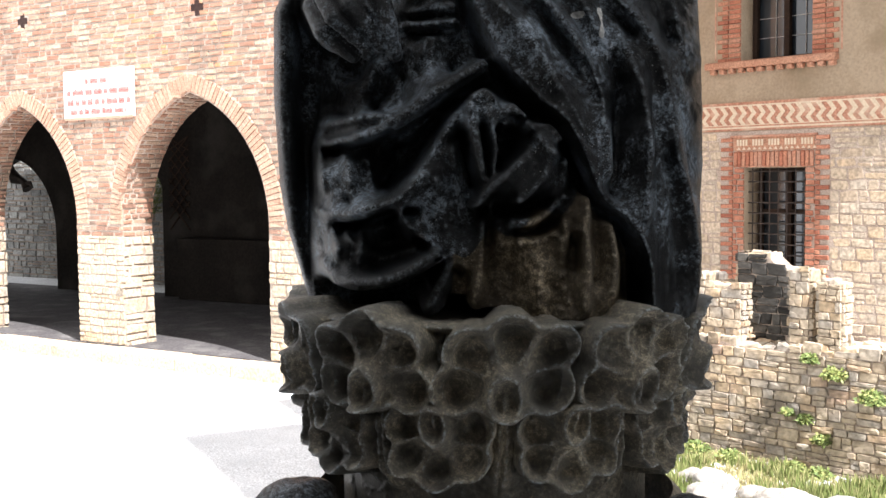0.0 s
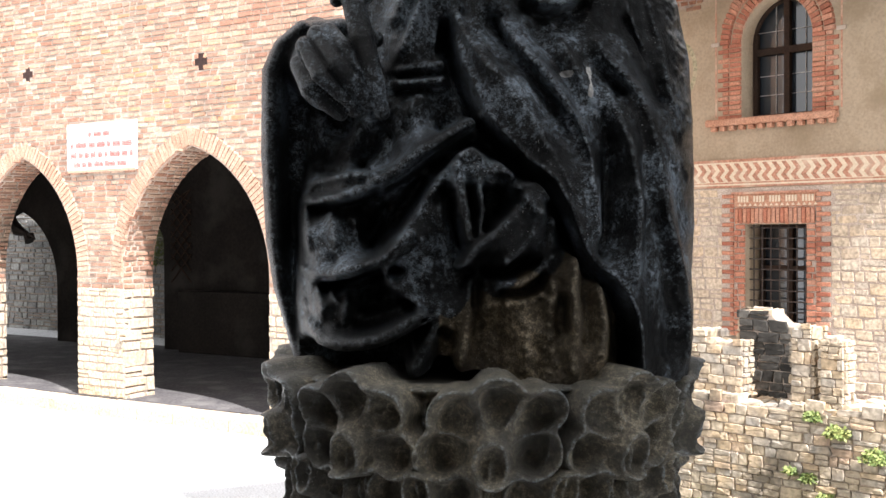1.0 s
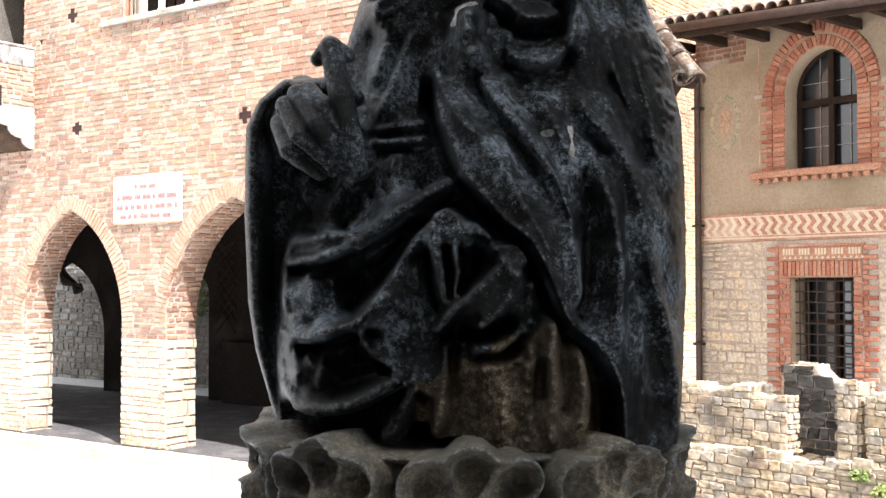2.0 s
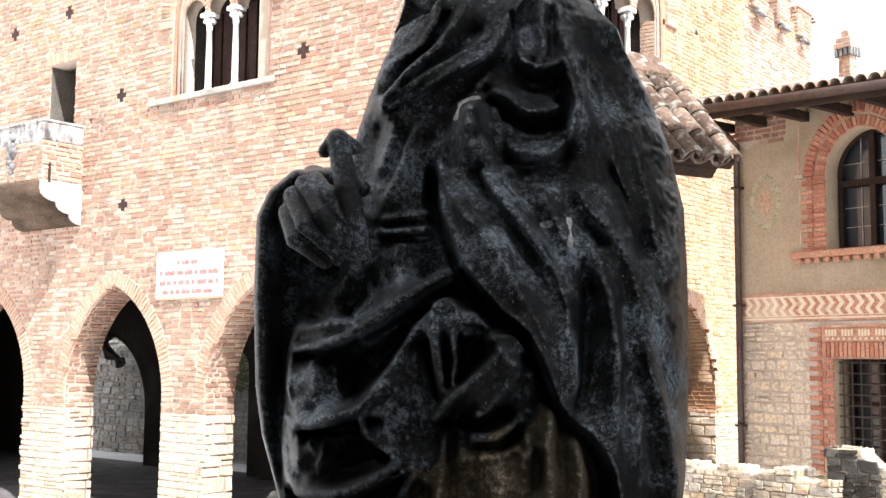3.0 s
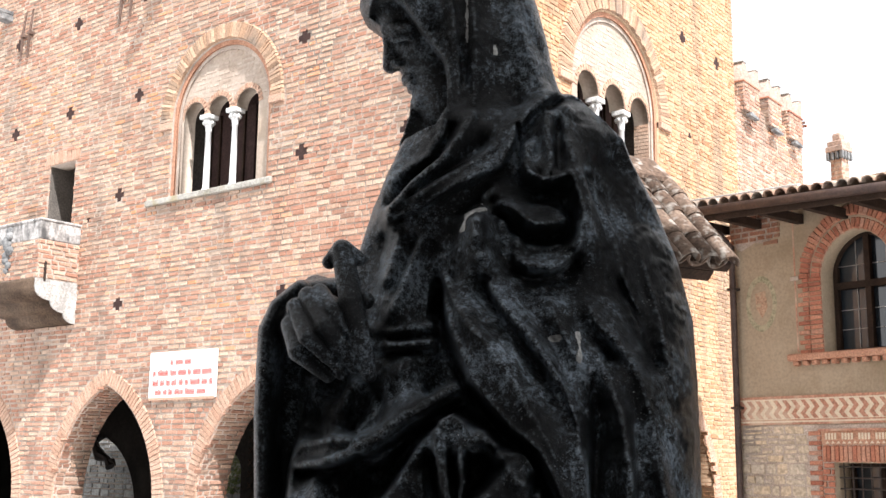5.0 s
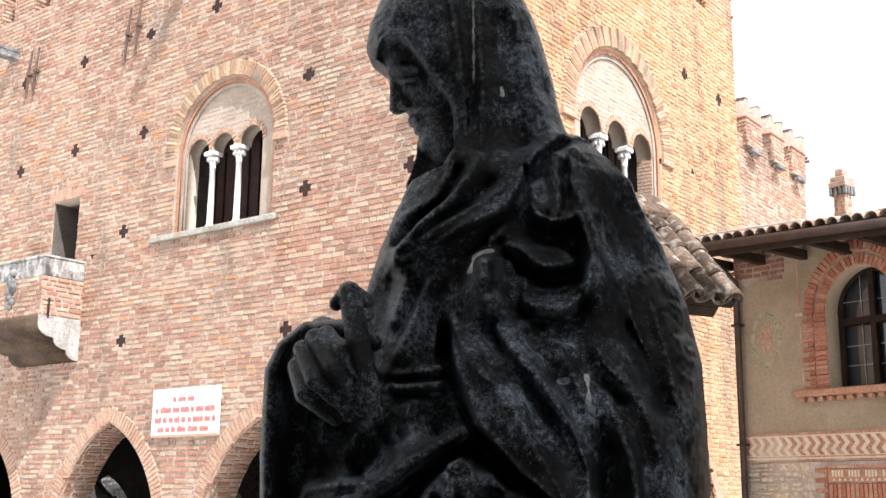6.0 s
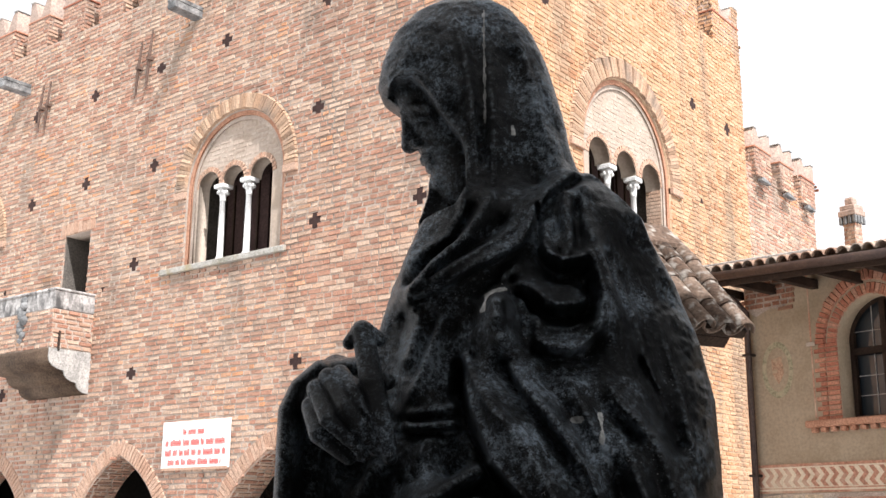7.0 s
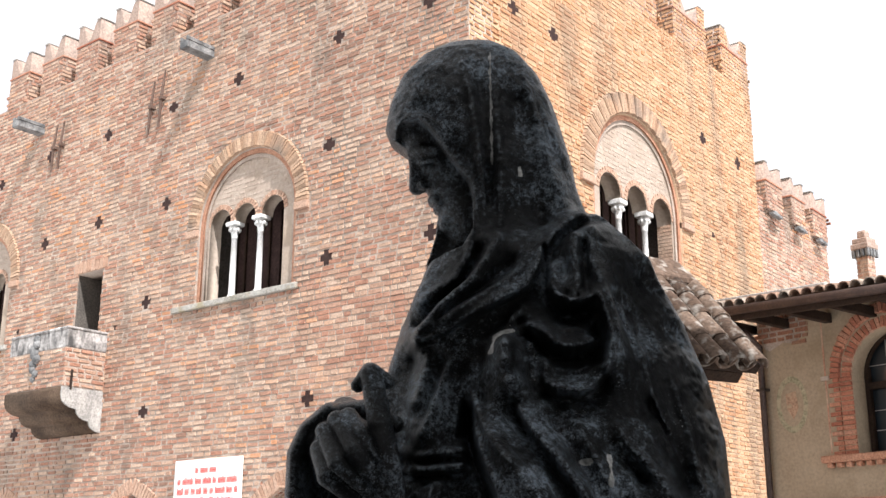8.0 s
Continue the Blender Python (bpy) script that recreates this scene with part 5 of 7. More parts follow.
for s, z, d, r in ((-7.2, -0.68, 0.25, 0.3), (-7.45, -0.68, 0.4, 0.22), (-6.75, -0.66, 0.25, 0.24), (-6.0, -0.66, 0.2, 0.22), (-5.7, -0.65, 0.22, 0.2), (-5.9, 0.55, 0.06, 0.13), (-5.62, 0.4, 0.06, 0.18),
                    (-5.95, -0.1, 0.05, 0.12), (-5.75, -0.3, 0.05, 0.14), (-6.15, -0.05, 0.05, 0.1), (-5.2, 0.2, 0.08, 0.2), (-8.35, 0.62, -0.2, 0.3)):
    leafy(tuple(RU @ Vector((s, z, d))), r * 0.75, int(900 * (r / 0.2) ** 2), "bright green weed growing from the stones")


def boulder(name, x, y, z, sx, sy, sz, seed, mat, label):
    bm = bmesh.new()
    bmesh.ops.create_icosphere(bm, subdivisions=4, radius=1)
    for v in bm.verts:
        d = noise.fractal(v.co * 0.9 + Vector((seed * 3.7, seed, 0)), 0.8, 2.1, 4) * 0.28
        v.co = Vector((v.co.x * sx, v.co.y * sy, v.co.z * sz)) * (1 + d)
    ob = tagged(part(name, bm, mat, None, "", True), label, "rock", "boulders in the grass")
    ob.location = (x, y, z)


for k in range(16):
    p = HOUSE @ Vector((-7.5 + 0.24 * k + 0.08 * rng.random(), 0, 4.75 + 0.5 * rng.random()))
    r = 0.1 + 0.1 * rng.random()
    boulder("boulder", p.x, p.y, ground_z(p.x, p.y) + r * 0.25, r * 1.35, r, r * 0.8, k + 1.0, grey_stone_mat if k in (5, 11) else boulder_mat, "rounded sun-bleached field stone in grass" if k not in (5, 11) else "rounded dark grey field stone in grass")

# ---- off-view walls added to close the square and shape the statue's light ----
# This tower is never in view; its top corner casts the gravel shadow.
tagged(part("wall_tower", slab("wall_tower", rect(0, 4.0, -0.5, 12.0), [], 3.0, frame_matrix((-0.56, 4.7, 0), (0.853, -0.522, 0), (-0.522, -0.853, 0)), shade_wall_mat), shade_wall_mat), "unseen tower wall inferred from the shadow it casts on the gravel", "wall", kind="structure")
# Added: tall enough to shade the statue, pale to light its right side.
tagged(part("wall_gate", box_bm(3.5, 4.1, -4.0, 1.8, -0.5, 11.0), bounce_wall_mat), "unseen pale wall added to keep sun off the statue and bounce light", "wall", kind="structure")
# Added: tall dark wall behind the camera, cuts sky light on the front.
tagged(part("wall_court_south", box_bm(-9.0, 4.1, -4.7, -4.0, -0.5, 10.0), shade_wall_mat), "unseen dark wall added to cut light on the statue's front", "wall", kind="structure")
# Added: dark wall left of view, keeps the statue's left side dim.
tagged(part("wall_court_west", box_bm(-4.7, -4.2, -4.0, 0.4, -0.5, 9.0), shade_wall_mat), "unseen dark wall added to cut light from the statue's left", "wall", kind="structure")
# ivy in the inner court, seen through the narrow doorway
for k in range(6):
    leafy((-22.9 + 0.12 * k, 20.9, 1.7 + 0.25 * k), 0.4, 420, "green climbing plant on the court wall")


# ---- statue and its pedestal ----
STAT = Matrix.Rotation(radians(36), 4, "Z")  # local x across, y deeper, z up


class Clay:
    """A field of signed distances that shapes are pressed together in, and its skin."""

    def __init__(self, lo, hi, step):
        self.step, self.lo = step, np.array(lo, np.float32)
        self.ax = [np.arange(a, b, step, dtype=np.float32) for a, b in zip(lo, hi)]
        self.f = np.full([len(a) for a in self.ax], 0.3, np.float32)

    def window(self, lo, hi):
        s = tuple(slice(max(0, int((a - l) / self.step) - 1), max(0, int((b - l) / self.step) + 2)) for a, b, l in zip(lo, hi, self.lo))
        g = np.meshgrid(*(x[k] for x, k in zip(self.ax, s)), indexing="ij", sparse=True)
        return s, g

    def blend(self, s, d, k, cut=False):
        f = self.f[s]
        if cut:
            h = np.clip(0.5 - 0.5 * (f + d) / k, 0, 1)
            self.f[s] = f * (1 - h) + -d * h + k * h * (1 - h)
        else:
            h = np.clip(0.5 + 0.5 * (f - d) / k, 0, 1)
            self.f[s] = f * (1 - h) + d * h - k * h * (1 - h)

    def blob(self, c, r, k=0.02, cut=False):
        r = np.array(r if hasattr(r, "__len__") else (r,) * 3)
        pad = k + 0.03
        s, (x, y, z) = self.window(np.array(c) - r - pad, np.array(c) + r + pad)
        q = np.sqrt(((x - c[0]) / r[0]) ** 2 + ((y - c[1]) / r[1]) ** 2 + ((z - c[2]) / r[2]) ** 2)
        self.blend(s, (q - 1) * r.min(), k, cut)

    def rope(self, pts, r, k=0.015, cut=False, flat=1.0):
        """A tapering roll through points; r: one radius or one a point."""
        rs = [r] * len(pts) if isinstance(r, (int, float)) else r
        at = np.array(pts, np.float32)
        pad = max(rs) + k + 0.02
        pads = np.array([pad, pad * flat, pad])
        s, (x, y, z) = self.window(at.min(axis=0) - pads, at.max(axis=0) + pads)
        field = None
        for p, q, r0, r1 in zip(at, at[1:], rs, rs[1:]):
            d = q - p
            t = np.clip(((x - p[0]) * d[0] + (y - p[1]) * d[1] + (z - p[2]) * d[2]) / max(1e-9, float(d @ d)), 0, 1)
            dist = np.sqrt((x - p[0] - t * d[0]) ** 2 + ((y - p[1] - t * d[1]) / flat) ** 2 + (z - p[2] - t * d[2]) ** 2) - (r0 + (r1 - r0) * t)
            field = dist if field is None else np.minimum(field, dist)
        self.blend(s, field, k, cut)

    def pillar(self, zs, left, right, front, back, power, k=0.02):
        """A body whose outline across and in depth follows profiles by height."""
        s, (x, y, z) = self.window((-9, -9, zs[0]), (9, 9, zs[-1]))
        l, r, a, b = (np.interp(z, zs, p).astype(np.float32) for p in (left, right, front, back))
        q = (np.abs((x - (l + r) / 2) / ((r - l) / 2)) ** power + np.abs((y - (a + b) / 2) / ((b - a) / 2)) ** power) ** (1 / power)
        d = (q - 1) * np.minimum((r - l) / 2, (b - a) / 2)
        d = np.maximum(d, np.maximum(z - zs[-1], zs[0] - z))
        self.blend(s, d, k)

    def skin(self):
        """Surface nets."""
        f = self.f
        ins = f < 0
        n = [k - 1 for k in f.shape]
        count = np.zeros(n, np.int8)
        corner = [(i, j, k) for i in (0, 1) for j in (0, 1) for k in (0, 1)]
        sub = lambda a, c: a[c[0]:c[0] + n[0], c[1]:c[1] + n[1], c[2]:c[2] + n[2]]
        for c in corner:
            count += sub(ins, c)
        idx = np.argwhere((count > 0) & (count < 8))
        number = np.full(n, -1, np.int32)
        number[tuple(idx.T)] = np.arange(len(idx))
        acc, cnt = np.zeros((len(idx), 3)), np.zeros(len(idx))
        val = {c: f[idx[:, 0] + c[0], idx[:, 1] + c[1], idx[:, 2] + c[2]] for c in corner}
        for c in corner:
            for a in range(3):
                if c[a] == 0:
                    e = tuple(1 if i == a else v for i, v in enumerate(c))
                    v0, v1 = val[c], val[e]
                    hit = (v0 < 0) != (v1 < 0)
                    t = np.where(hit, v0 / np.where(hit, v0 - v1, 1), 0)
                    p = np.tile(np.array(c, float), (len(idx), 1))
                    p[:, a] += t
                    acc[hit] += p[hit]
                    cnt[hit] += 1
        verts = self.lo + (idx + acc / cnt[:, None]) * self.step
        faces = []
        for a in range(3):
            b, c = (a + 1) % 3, (a + 2) % 3
            v0 = ins[tuple(slice(0, -1) if i == a else slice(1, -1) for i in range(3))]
            v1 = ins[tuple(slice(1, None) if i == a else slice(1, -1) for i in range(3))]
            for way in (True, False):
                e = np.argwhere((v0 == way) & (v1 != way))
                base = e + np.array([0 if i == a else 1 for i in range(3)])
                quad = []
                for db, dc in ((-1, -1), (0, -1), (0, 0), (-1, 0)):
                    q = base.copy()
                    q[:, b] += db
                    q[:, c] += dc
                    quad.append(number[tuple(q.T)])
                quad = np.stack(quad if way else quad[::-1], 1)
                faces.append(quad)
        return verts, np.concatenate(faces)


ZS = (2.28, 2.4, 2.55, 2.7, 2.8, 2.9, 3.0, 3.1, 3.16, 3.21, 3.25)
B_LEFT = (-0.125, -0.135, -0.13, -0.10, -0.06, -0.03, -0.002, 0.04, 0.06, 0.08, 0.1)
B_RIGHT = (0.528, 0.54, 0.548, 0.55, 0.547, 0.526, 0.492, 0.442, 0.383, 0.325, 0.30)
B_FRONT = (1.68, 1.68, 1.70, 1.74, 1.77, 1.80, 1.83, 1.86, 1.88, 1.90, 1.92)
B_BACK = (2.3, 2.3, 2.3, 2.28, 2.25, 2.22, 2.2, 2.17, 2.13, 2.1, 2.08)
POWER = 2.5


clay = Clay((-0.26, 1.54, 2.27), (0.62, 2.34, 3.60), 0.0025)
clay.pillar(ZS, B_LEFT, B_RIGHT, B_FRONT, B_BACK, POWER)

# hood and head
clay.pillar((3.12, 3.18, 3.24, 3.3, 3.358, 3.38, 3.423, 3.476, 3.518, 3.540, 3.550), (0.05, 0.075, 0.085, 0.055, -0.028, -0.036, -0.029, -0.009, 0.028, 0.065, 0.11),
            (0.335, 0.325, 0.317, 0.307, 0.293, 0.287, 0.274, 0.250, 0.218, 0.188, 0.13), (1.88, 1.875, 1.87, 1.87, 1.875, 1.88, 1.885, 1.9, 1.925, 1.95, 1.98), (2.12, 2.13, 2.14, 2.14, 2.13, 2.13, 2.12, 2.1, 2.07, 2.04, 2.02), 2.2, 0.02)
clay.rope([(0.12, 1.98, 3.2), (0.13, 2.0, 3.12)], 0.05, 0.03)
# relief of the drapery, laid over the front of the body: U across, W up
U, W = np.meshgrid(clay.ax[0], clay.ax[2], indexing="ij")


def nearest(uw):
    """Distance to a line of points, how far left of its way (below 0: right), and how far along it, 0 to 1."""
    best, across, along = np.full(U.shape, 9.0, np.float32), np.zeros_like(U), np.zeros_like(U)
    lengths = [math.dist(p, q) for p, q in zip(uw, uw[1:])]
    gone = 0.0
    for (u0, w0), (u1, w1), size in zip(uw, uw[1:], lengths):
        du, dw = u1 - u0, w1 - w0
        t = np.clip(((U - u0) * du + (W - w0) * dw) / size ** 2, 0, 1)
        pu, pw = U - u0 - t * du, W - w0 - t * dw
        d = np.sqrt(pu * pu + pw * pw)
        side = (du * pw - dw * pu) / size
        take = (d < best - 1e-5) | ((np.abs(d - best) <= 1e-5) & (np.abs(side) > np.abs(across)))
        across = np.where(take, side, across)
        along = np.where(take, (gone + t * size) / sum(lengths), along)
        best = np.minimum(best, d)
        gone += size
    return best, across, along


def ring_distance(uw):
    """Distance to a closed ring of points, above 0 inside it."""
    inside = np.zeros(U.shape, bool)
    for (u0, w0), (u1, w1) in zip(uw, uw[1:] + uw[:1]):
        if w0 != w1:
            inside ^= ((W >= w0) != (W >= w1)) & (U < u0 + (W - w0) * (u1 - u0) / (w1 - w0))
    d = nearest(uw + uw[:1])[0]
    return np.where(inside, d, -d)


fixed, known = np.zeros_like(U), np.zeros(U.shape, bool)


def level(h, along):
    """A height that may change on the way along a line."""
    return np.interp(along, np.linspace(0, 1, len(h)), h) if isinstance(h, tuple) else h


def stroke(h, r, *uw):
    """The back of a fold, or the bottom of a hollow, rounded by that radius and that far out of the body."""
    global fixed, known
    d, _, along = nearest(uw)
    on = d < max(0.85 * r, 0.003)
    fall = r - np.sqrt(np.clip(r * r - d * d, 0, None))
    up = level(h, along) - np.where(np.mean(h) > -0.019, fall, -fall) * 0.9
    fixed, known = np.where(on, up, fixed), known | on


def hem(h, r, low, side, gap, *uw):
    """The edge of a cloth and the ground that it hangs over, a gap away on one side (1: right of its way)."""
    global fixed, known
    d, c, along = nearest(uw)
    under = (np.abs(d - gap) < 0.004) & (c * side < 0) & (along > 0.01) & (along < 0.99)
    fixed, known = np.where(under, low, fixed), known | under
    stroke(h, r, *uw)


def settle():
    """Cloth drawn taut between all that is known, coarse to fine."""
    out = None
    for k in (32, 16, 8, 4, 2, 1):
        n = [-(-v // k) for v in U.shape]
        pad = [(0, n[i] * k - U.shape[i]) for i in (0, 1)]
        w = np.pad(known.astype(np.float32), pad).reshape(n[0], k, n[1], k).sum(axis=(1, 3))
        v = np.pad(np.where(known, fixed, 0), pad).reshape(n[0], k, n[1], k).sum(axis=(1, 3)) / np.maximum(w, 1)
        hold = w > 0
        out = v if out is None else np.repeat(np.repeat(out, 2, 0), 2, 1)[:n[0], :n[1]]
        for _ in range(60):
            e = np.pad(np.where(hold, v, out), 1, mode="edge")
            out = (e[:-2, 1:-1] + e[2:, 1:-1] + e[1:-1, :-2] + e[1:-1, 2:]) / 4
        out = np.where(hold, v, out)
    for _ in range(2):
        e = np.pad(out, 1, mode="edge")
        out = out * 0.5 + (e[:-2, 1:-1] + e[2:, 1:-1] + e[1:-1, :-2] + e[1:-1, 2:]) / 8
    return out


def grain(cell, seed):
    """Smooth random noise in -1 .. 1 with lumps of that size."""
    g = np.random.default_rng(seed).random((int(1.2 / cell) + 3, int(1.6 / cell) + 3)) * 2 - 1
    a, b = (U + 0.3) / cell, (W - 2.2) / cell
    i, j = a.astype(int), b.astype(int)
    fa, fb = a - i, b - j
    fa, fb = fa * fa * (3 - 2 * fa), fb * fb * (3 - 2 * fb)
    return (g[i, j] * (1 - fa) + g[i + 1, j] * fa) * (1 - fb) + (g[i, j + 1] * (1 - fa) + g[i + 1, j + 1] * fa) * fb


# the quiet back of the cloak, out to the sides
stroke(0, 0.004, (0.535, 2.755), (0.541, 2.643), (0.526, 2.506), (0.521, 2.308))
stroke(0, 0.004, (0.399, 3.059), (0.435, 3.002), (0.481, 2.919), (0.513, 2.826))
stroke((0, 0.012), 0.0081, (0.410, 2.997), (0.438, 2.900), (0.462, 2.807), (0.476, 2.699))
stroke((0.014, 0.004), 0.0081, (0.358, 3.012), (0.392, 2.925), (0.415, 2.831), (0.431, 2.768))
stroke(0.002, 0.004, (0.376, 2.993), (0.410, 2.907), (0.443, 2.824))
stroke(-0.004, 0.004, (0.402, 2.849), (0.440, 2.768), (0.457, 2.715))
# torso, belt and strap; the hollow under the arm
stroke(-0.015, 0.004, (0.025, 2.936), (0.013, 2.868), (0.017, 2.798))
stroke(0.004, 0.0081, (0.058, 2.950), (0.051, 2.901), (0.038, 2.854))
stroke(-0.008, 0.004, (0.080, 2.917), (0.061, 2.861), (0.037, 2.804))
stroke(0.006, 0.005, (0.091, 2.916), (0.072, 2.860), (0.049, 2.800))
stroke((-0.01, -0.03), 0.004, (0.110, 2.905), (0.103, 2.839), (0.095, 2.783))
stroke(-0.055, 0.006, (0.125, 2.819), (0.121, 2.773), (0.131, 2.728), (0.148, 2.696))
stroke(-0.012, 0.007, (0.044, 2.769), (0.077, 2.773), (0.110, 2.773))
stroke(-0.028, 0.003, (0.045, 2.756), (0.078, 2.758), (0.110, 2.760))
stroke(-0.014, 0.006, (0.045, 2.746), (0.078, 2.746), (0.113, 2.748))
stroke(-0.038, 0.003, (0.043, 2.736), (0.078, 2.735), (0.113, 2.735))
stroke((-0.022, -0.035), 0.0081, (0.074, 2.720), (0.066, 2.694), (0.049, 2.668))
stroke(-0.055, 0.006, (0.127, 2.719), (0.131, 2.688), (0.106, 2.671))
stroke(-0.05, 0.006, (0.013, 2.678), (0.005, 2.643), (-0.013, 2.617))
stroke((-0.05, -0.03), 0.006, (0.032, 2.660), (0.024, 2.625), (-0.003, 2.610))
# front cloth: its outer edge, and the cup of the sleeve behind the hilt
stroke(0, 0.006, (-0.124, 2.689), (-0.127, 2.623), (-0.123, 2.567), (-0.117, 2.503), (-0.114, 2.430), (-0.103, 2.378))
stroke(-0.05, 0.006, (-0.108, 2.708), (-0.107, 2.670), (-0.101, 2.642))
stroke(-0.02, 0.006, (-0.087, 2.698), (-0.088, 2.675), (-0.071, 2.657), (-0.045, 2.651), (-0.027, 2.658), (-0.020, 2.680))
stroke(-0.055, 0.006, (-0.059, 2.685), (-0.041, 2.678))
stroke(-0.015, 0.0081, (-0.091, 2.625), (-0.053, 2.610))
# sash: a roll from the hidden wrist to the far sleeve, with a second lip
stroke((0.012, 0.018, 0.012), 0.0095, (0.161, 2.681), (0.136, 2.668), (0.110, 2.653), (0.068, 2.627), (0.034, 2.602), (0.012, 2.588))
stroke((0.012, 0.004), 0.0085, (0.012, 2.588), (-0.013, 2.575), (-0.050, 2.565), (-0.094, 2.561), (-0.113, 2.567))
stroke((0.01, 0), 0.006, (0.009, 2.599), (-0.016, 2.599), (-0.052, 2.596), (-0.090, 2.591), (-0.105, 2.580))
stroke(-0.004, 0.004, (-0.011, 2.588), (-0.040, 2.583), (-0.067, 2.578), (-0.092, 2.576))
hem((0.002, 0.002), 0.003, -0.05, -1, 0.012, (0.157, 2.666), (0.115, 2.640), (0.073, 2.615), (0.039, 2.590), (0.015, 2.575))
stroke((-0.05, -0.02), 0.003, (0.015, 2.572), (-0.010, 2.560), (-0.049, 2.550), (-0.098, 2.549))
# cloth between the sash and the swag: a lit bulge, a deep hollow behind it
stroke((0, 0.014, 0), 0.005, (-0.109, 2.547), (-0.103, 2.512), (-0.098, 2.480), (-0.105, 2.457))
stroke((0, 0.008, 0), 0.004, (-0.064, 2.539), (-0.055, 2.504), (-0.057, 2.466))
stroke(-0.02, 0.008, (-0.032, 2.526), (-0.026, 2.488))
stroke(-0.085, 0.00735, (0.027, 2.552), (0.014, 2.522), (-0.003, 2.493))
stroke(-0.095, 0.0069, (0.078, 2.590), (0.053, 2.552), (0.036, 2.527))
stroke(-0.07, 0.008, (0.094, 2.615), (0.115, 2.628))
# swag: the gathered edge, pinched in the middle, up to the lower fingers
stroke((0.02, 0.006, 0.016), 0.006, (0.107, 2.592), (0.097, 2.579), (0.079, 2.552), (0.064, 2.529), (0.052, 2.513))
stroke(0.024, 0.00675, (0.056, 2.506), (0.047, 2.500))
stroke((0.02, 0.02, 0.008), 0.0065, (0.041, 2.491), (0.029, 2.478), (0.007, 2.467), (-0.020, 2.458), (-0.054, 2.450), (-0.088, 2.449), (-0.110, 2.453))
hem((0.012, 0), 0.003, -0.055, -1, 0.012, (0.033, 2.466), (0.010, 2.458), (-0.020, 2.448), (-0.053, 2.438), (-0.081, 2.437))
# the flat hanging end below it
stroke((0.02, 0.012, 0.004), 0.005, (0.037, 2.483), (0.024, 2.460), (0.021, 2.450), (0.030, 2.435))
stroke((0.014, -0.004, -0.018), 0.0081, (0.071, 2.498), (0.076, 2.466), (0.072, 2.433))
stroke((0.008, -0.012, -0.028), 0.0081, (0.100, 2.540), (0.109, 2.490), (0.113, 2.434))
stroke((-0.006, -0.022, -0.034), 0.008, (0.116, 2.556), (0.125, 2.491), (0.134, 2.434))
stroke((0.004, -0.01, -0.02), 0.004, (0.034, 2.429), (0.057, 2.413), (0.085, 2.393), (0.110, 2.374), (0.126, 2.366))
hem((0, -0.012, -0.02), 0.003, -0.055, 1, 0.01, (0.049, 2.416), (0.066, 2.404), (0.085, 2.390), (0.110, 2.370), (0.126, 2.362))
# bowl of the lowest fold and its lip
stroke((0, 0.018, 0.006), 0.005, (-0.086, 2.425), (-0.075, 2.396), (-0.079, 2.366))
stroke(0.004, 0.004, (-0.063, 2.419), (-0.052, 2.399), (-0.056, 2.377))
stroke((-0.01, 0.01, 0), 0.005, (-0.040, 2.416), (-0.042, 2.391), (-0.045, 2.366))
stroke(-0.05, 0.008, (-0.014, 2.418), (0.013, 2.419))
stroke(-0.04, 0.0069, (-0.004, 2.394), (0.030, 2.404))
stroke(-0.02, 0.0069, (-0.022, 2.368), (0.013, 2.378), (0.043, 2.392))
stroke((0.008, 0.022, 0.02), 0.01, (-0.099, 2.372), (-0.081, 2.352), (-0.053, 2.344), (-0.017, 2.347), (0.014, 2.355), (0.044, 2.371), (0.073, 2.389))
hem(0.01, 0.003, -0.09, 1, 0.014, (-0.083, 2.339), (-0.053, 2.331), (-0.013, 2.334), (0.022, 2.345), (0.050, 2.360), (0.081, 2.379), (0.099, 2.387))
stroke(-0.075, 0.0069, (-0.040, 2.312), (0.014, 2.324), (0.057, 2.332))
stroke(-0.005, 0.01, (0.096, 2.376), (0.086, 2.353), (0.073, 2.328), (0.063, 2.304))
stroke(-0.035, 0.006, (0.106, 2.346), (0.100, 2.313))
stroke(-0.012, 0.006, (0.144, 2.434), (0.143, 2.394), (0.137, 2.346), (0.132, 2.314))
stroke(-0.035, 0.006, (0.122, 2.354), (0.118, 2.314))
stroke(-0.03, 0.006, (0.159, 2.379), (0.155, 2.323))
# lower hand: knuckles, two bent fingers, the thick thumb side and the round back
stroke(0.045, 0.01, (0.135, 2.622), (0.146, 2.627), (0.158, 2.616))
stroke((0.04, 0.03), 0.01, (0.128, 2.608), (0.130, 2.581), (0.137, 2.540), (0.146, 2.503))
stroke((0.042, 0.032), 0.007, (0.155, 2.610), (0.159, 2.573), (0.162, 2.540), (0.159, 2.507))
stroke(-0.005, 0.003, (0.145, 2.577), (0.149, 2.540), (0.152, 2.507))
stroke(0.012, 0.008, (0.113, 2.598), (0.101, 2.585))
stroke(-0.045, 0.004, (0.117, 2.573), (0.122, 2.531), (0.133, 2.487))
stroke(0.04, 0.01, (0.174, 2.596), (0.188, 2.603), (0.200, 2.593))
stroke((0.03, 0.01), 0.008, (0.178, 2.585), (0.199, 2.584))
stroke(-0.03, 0.004, (0.168, 2.573), (0.172, 2.544), (0.167, 2.515))
stroke(-0.03, 0.006, (0.186, 2.573), (0.199, 2.565), (0.182, 2.540))
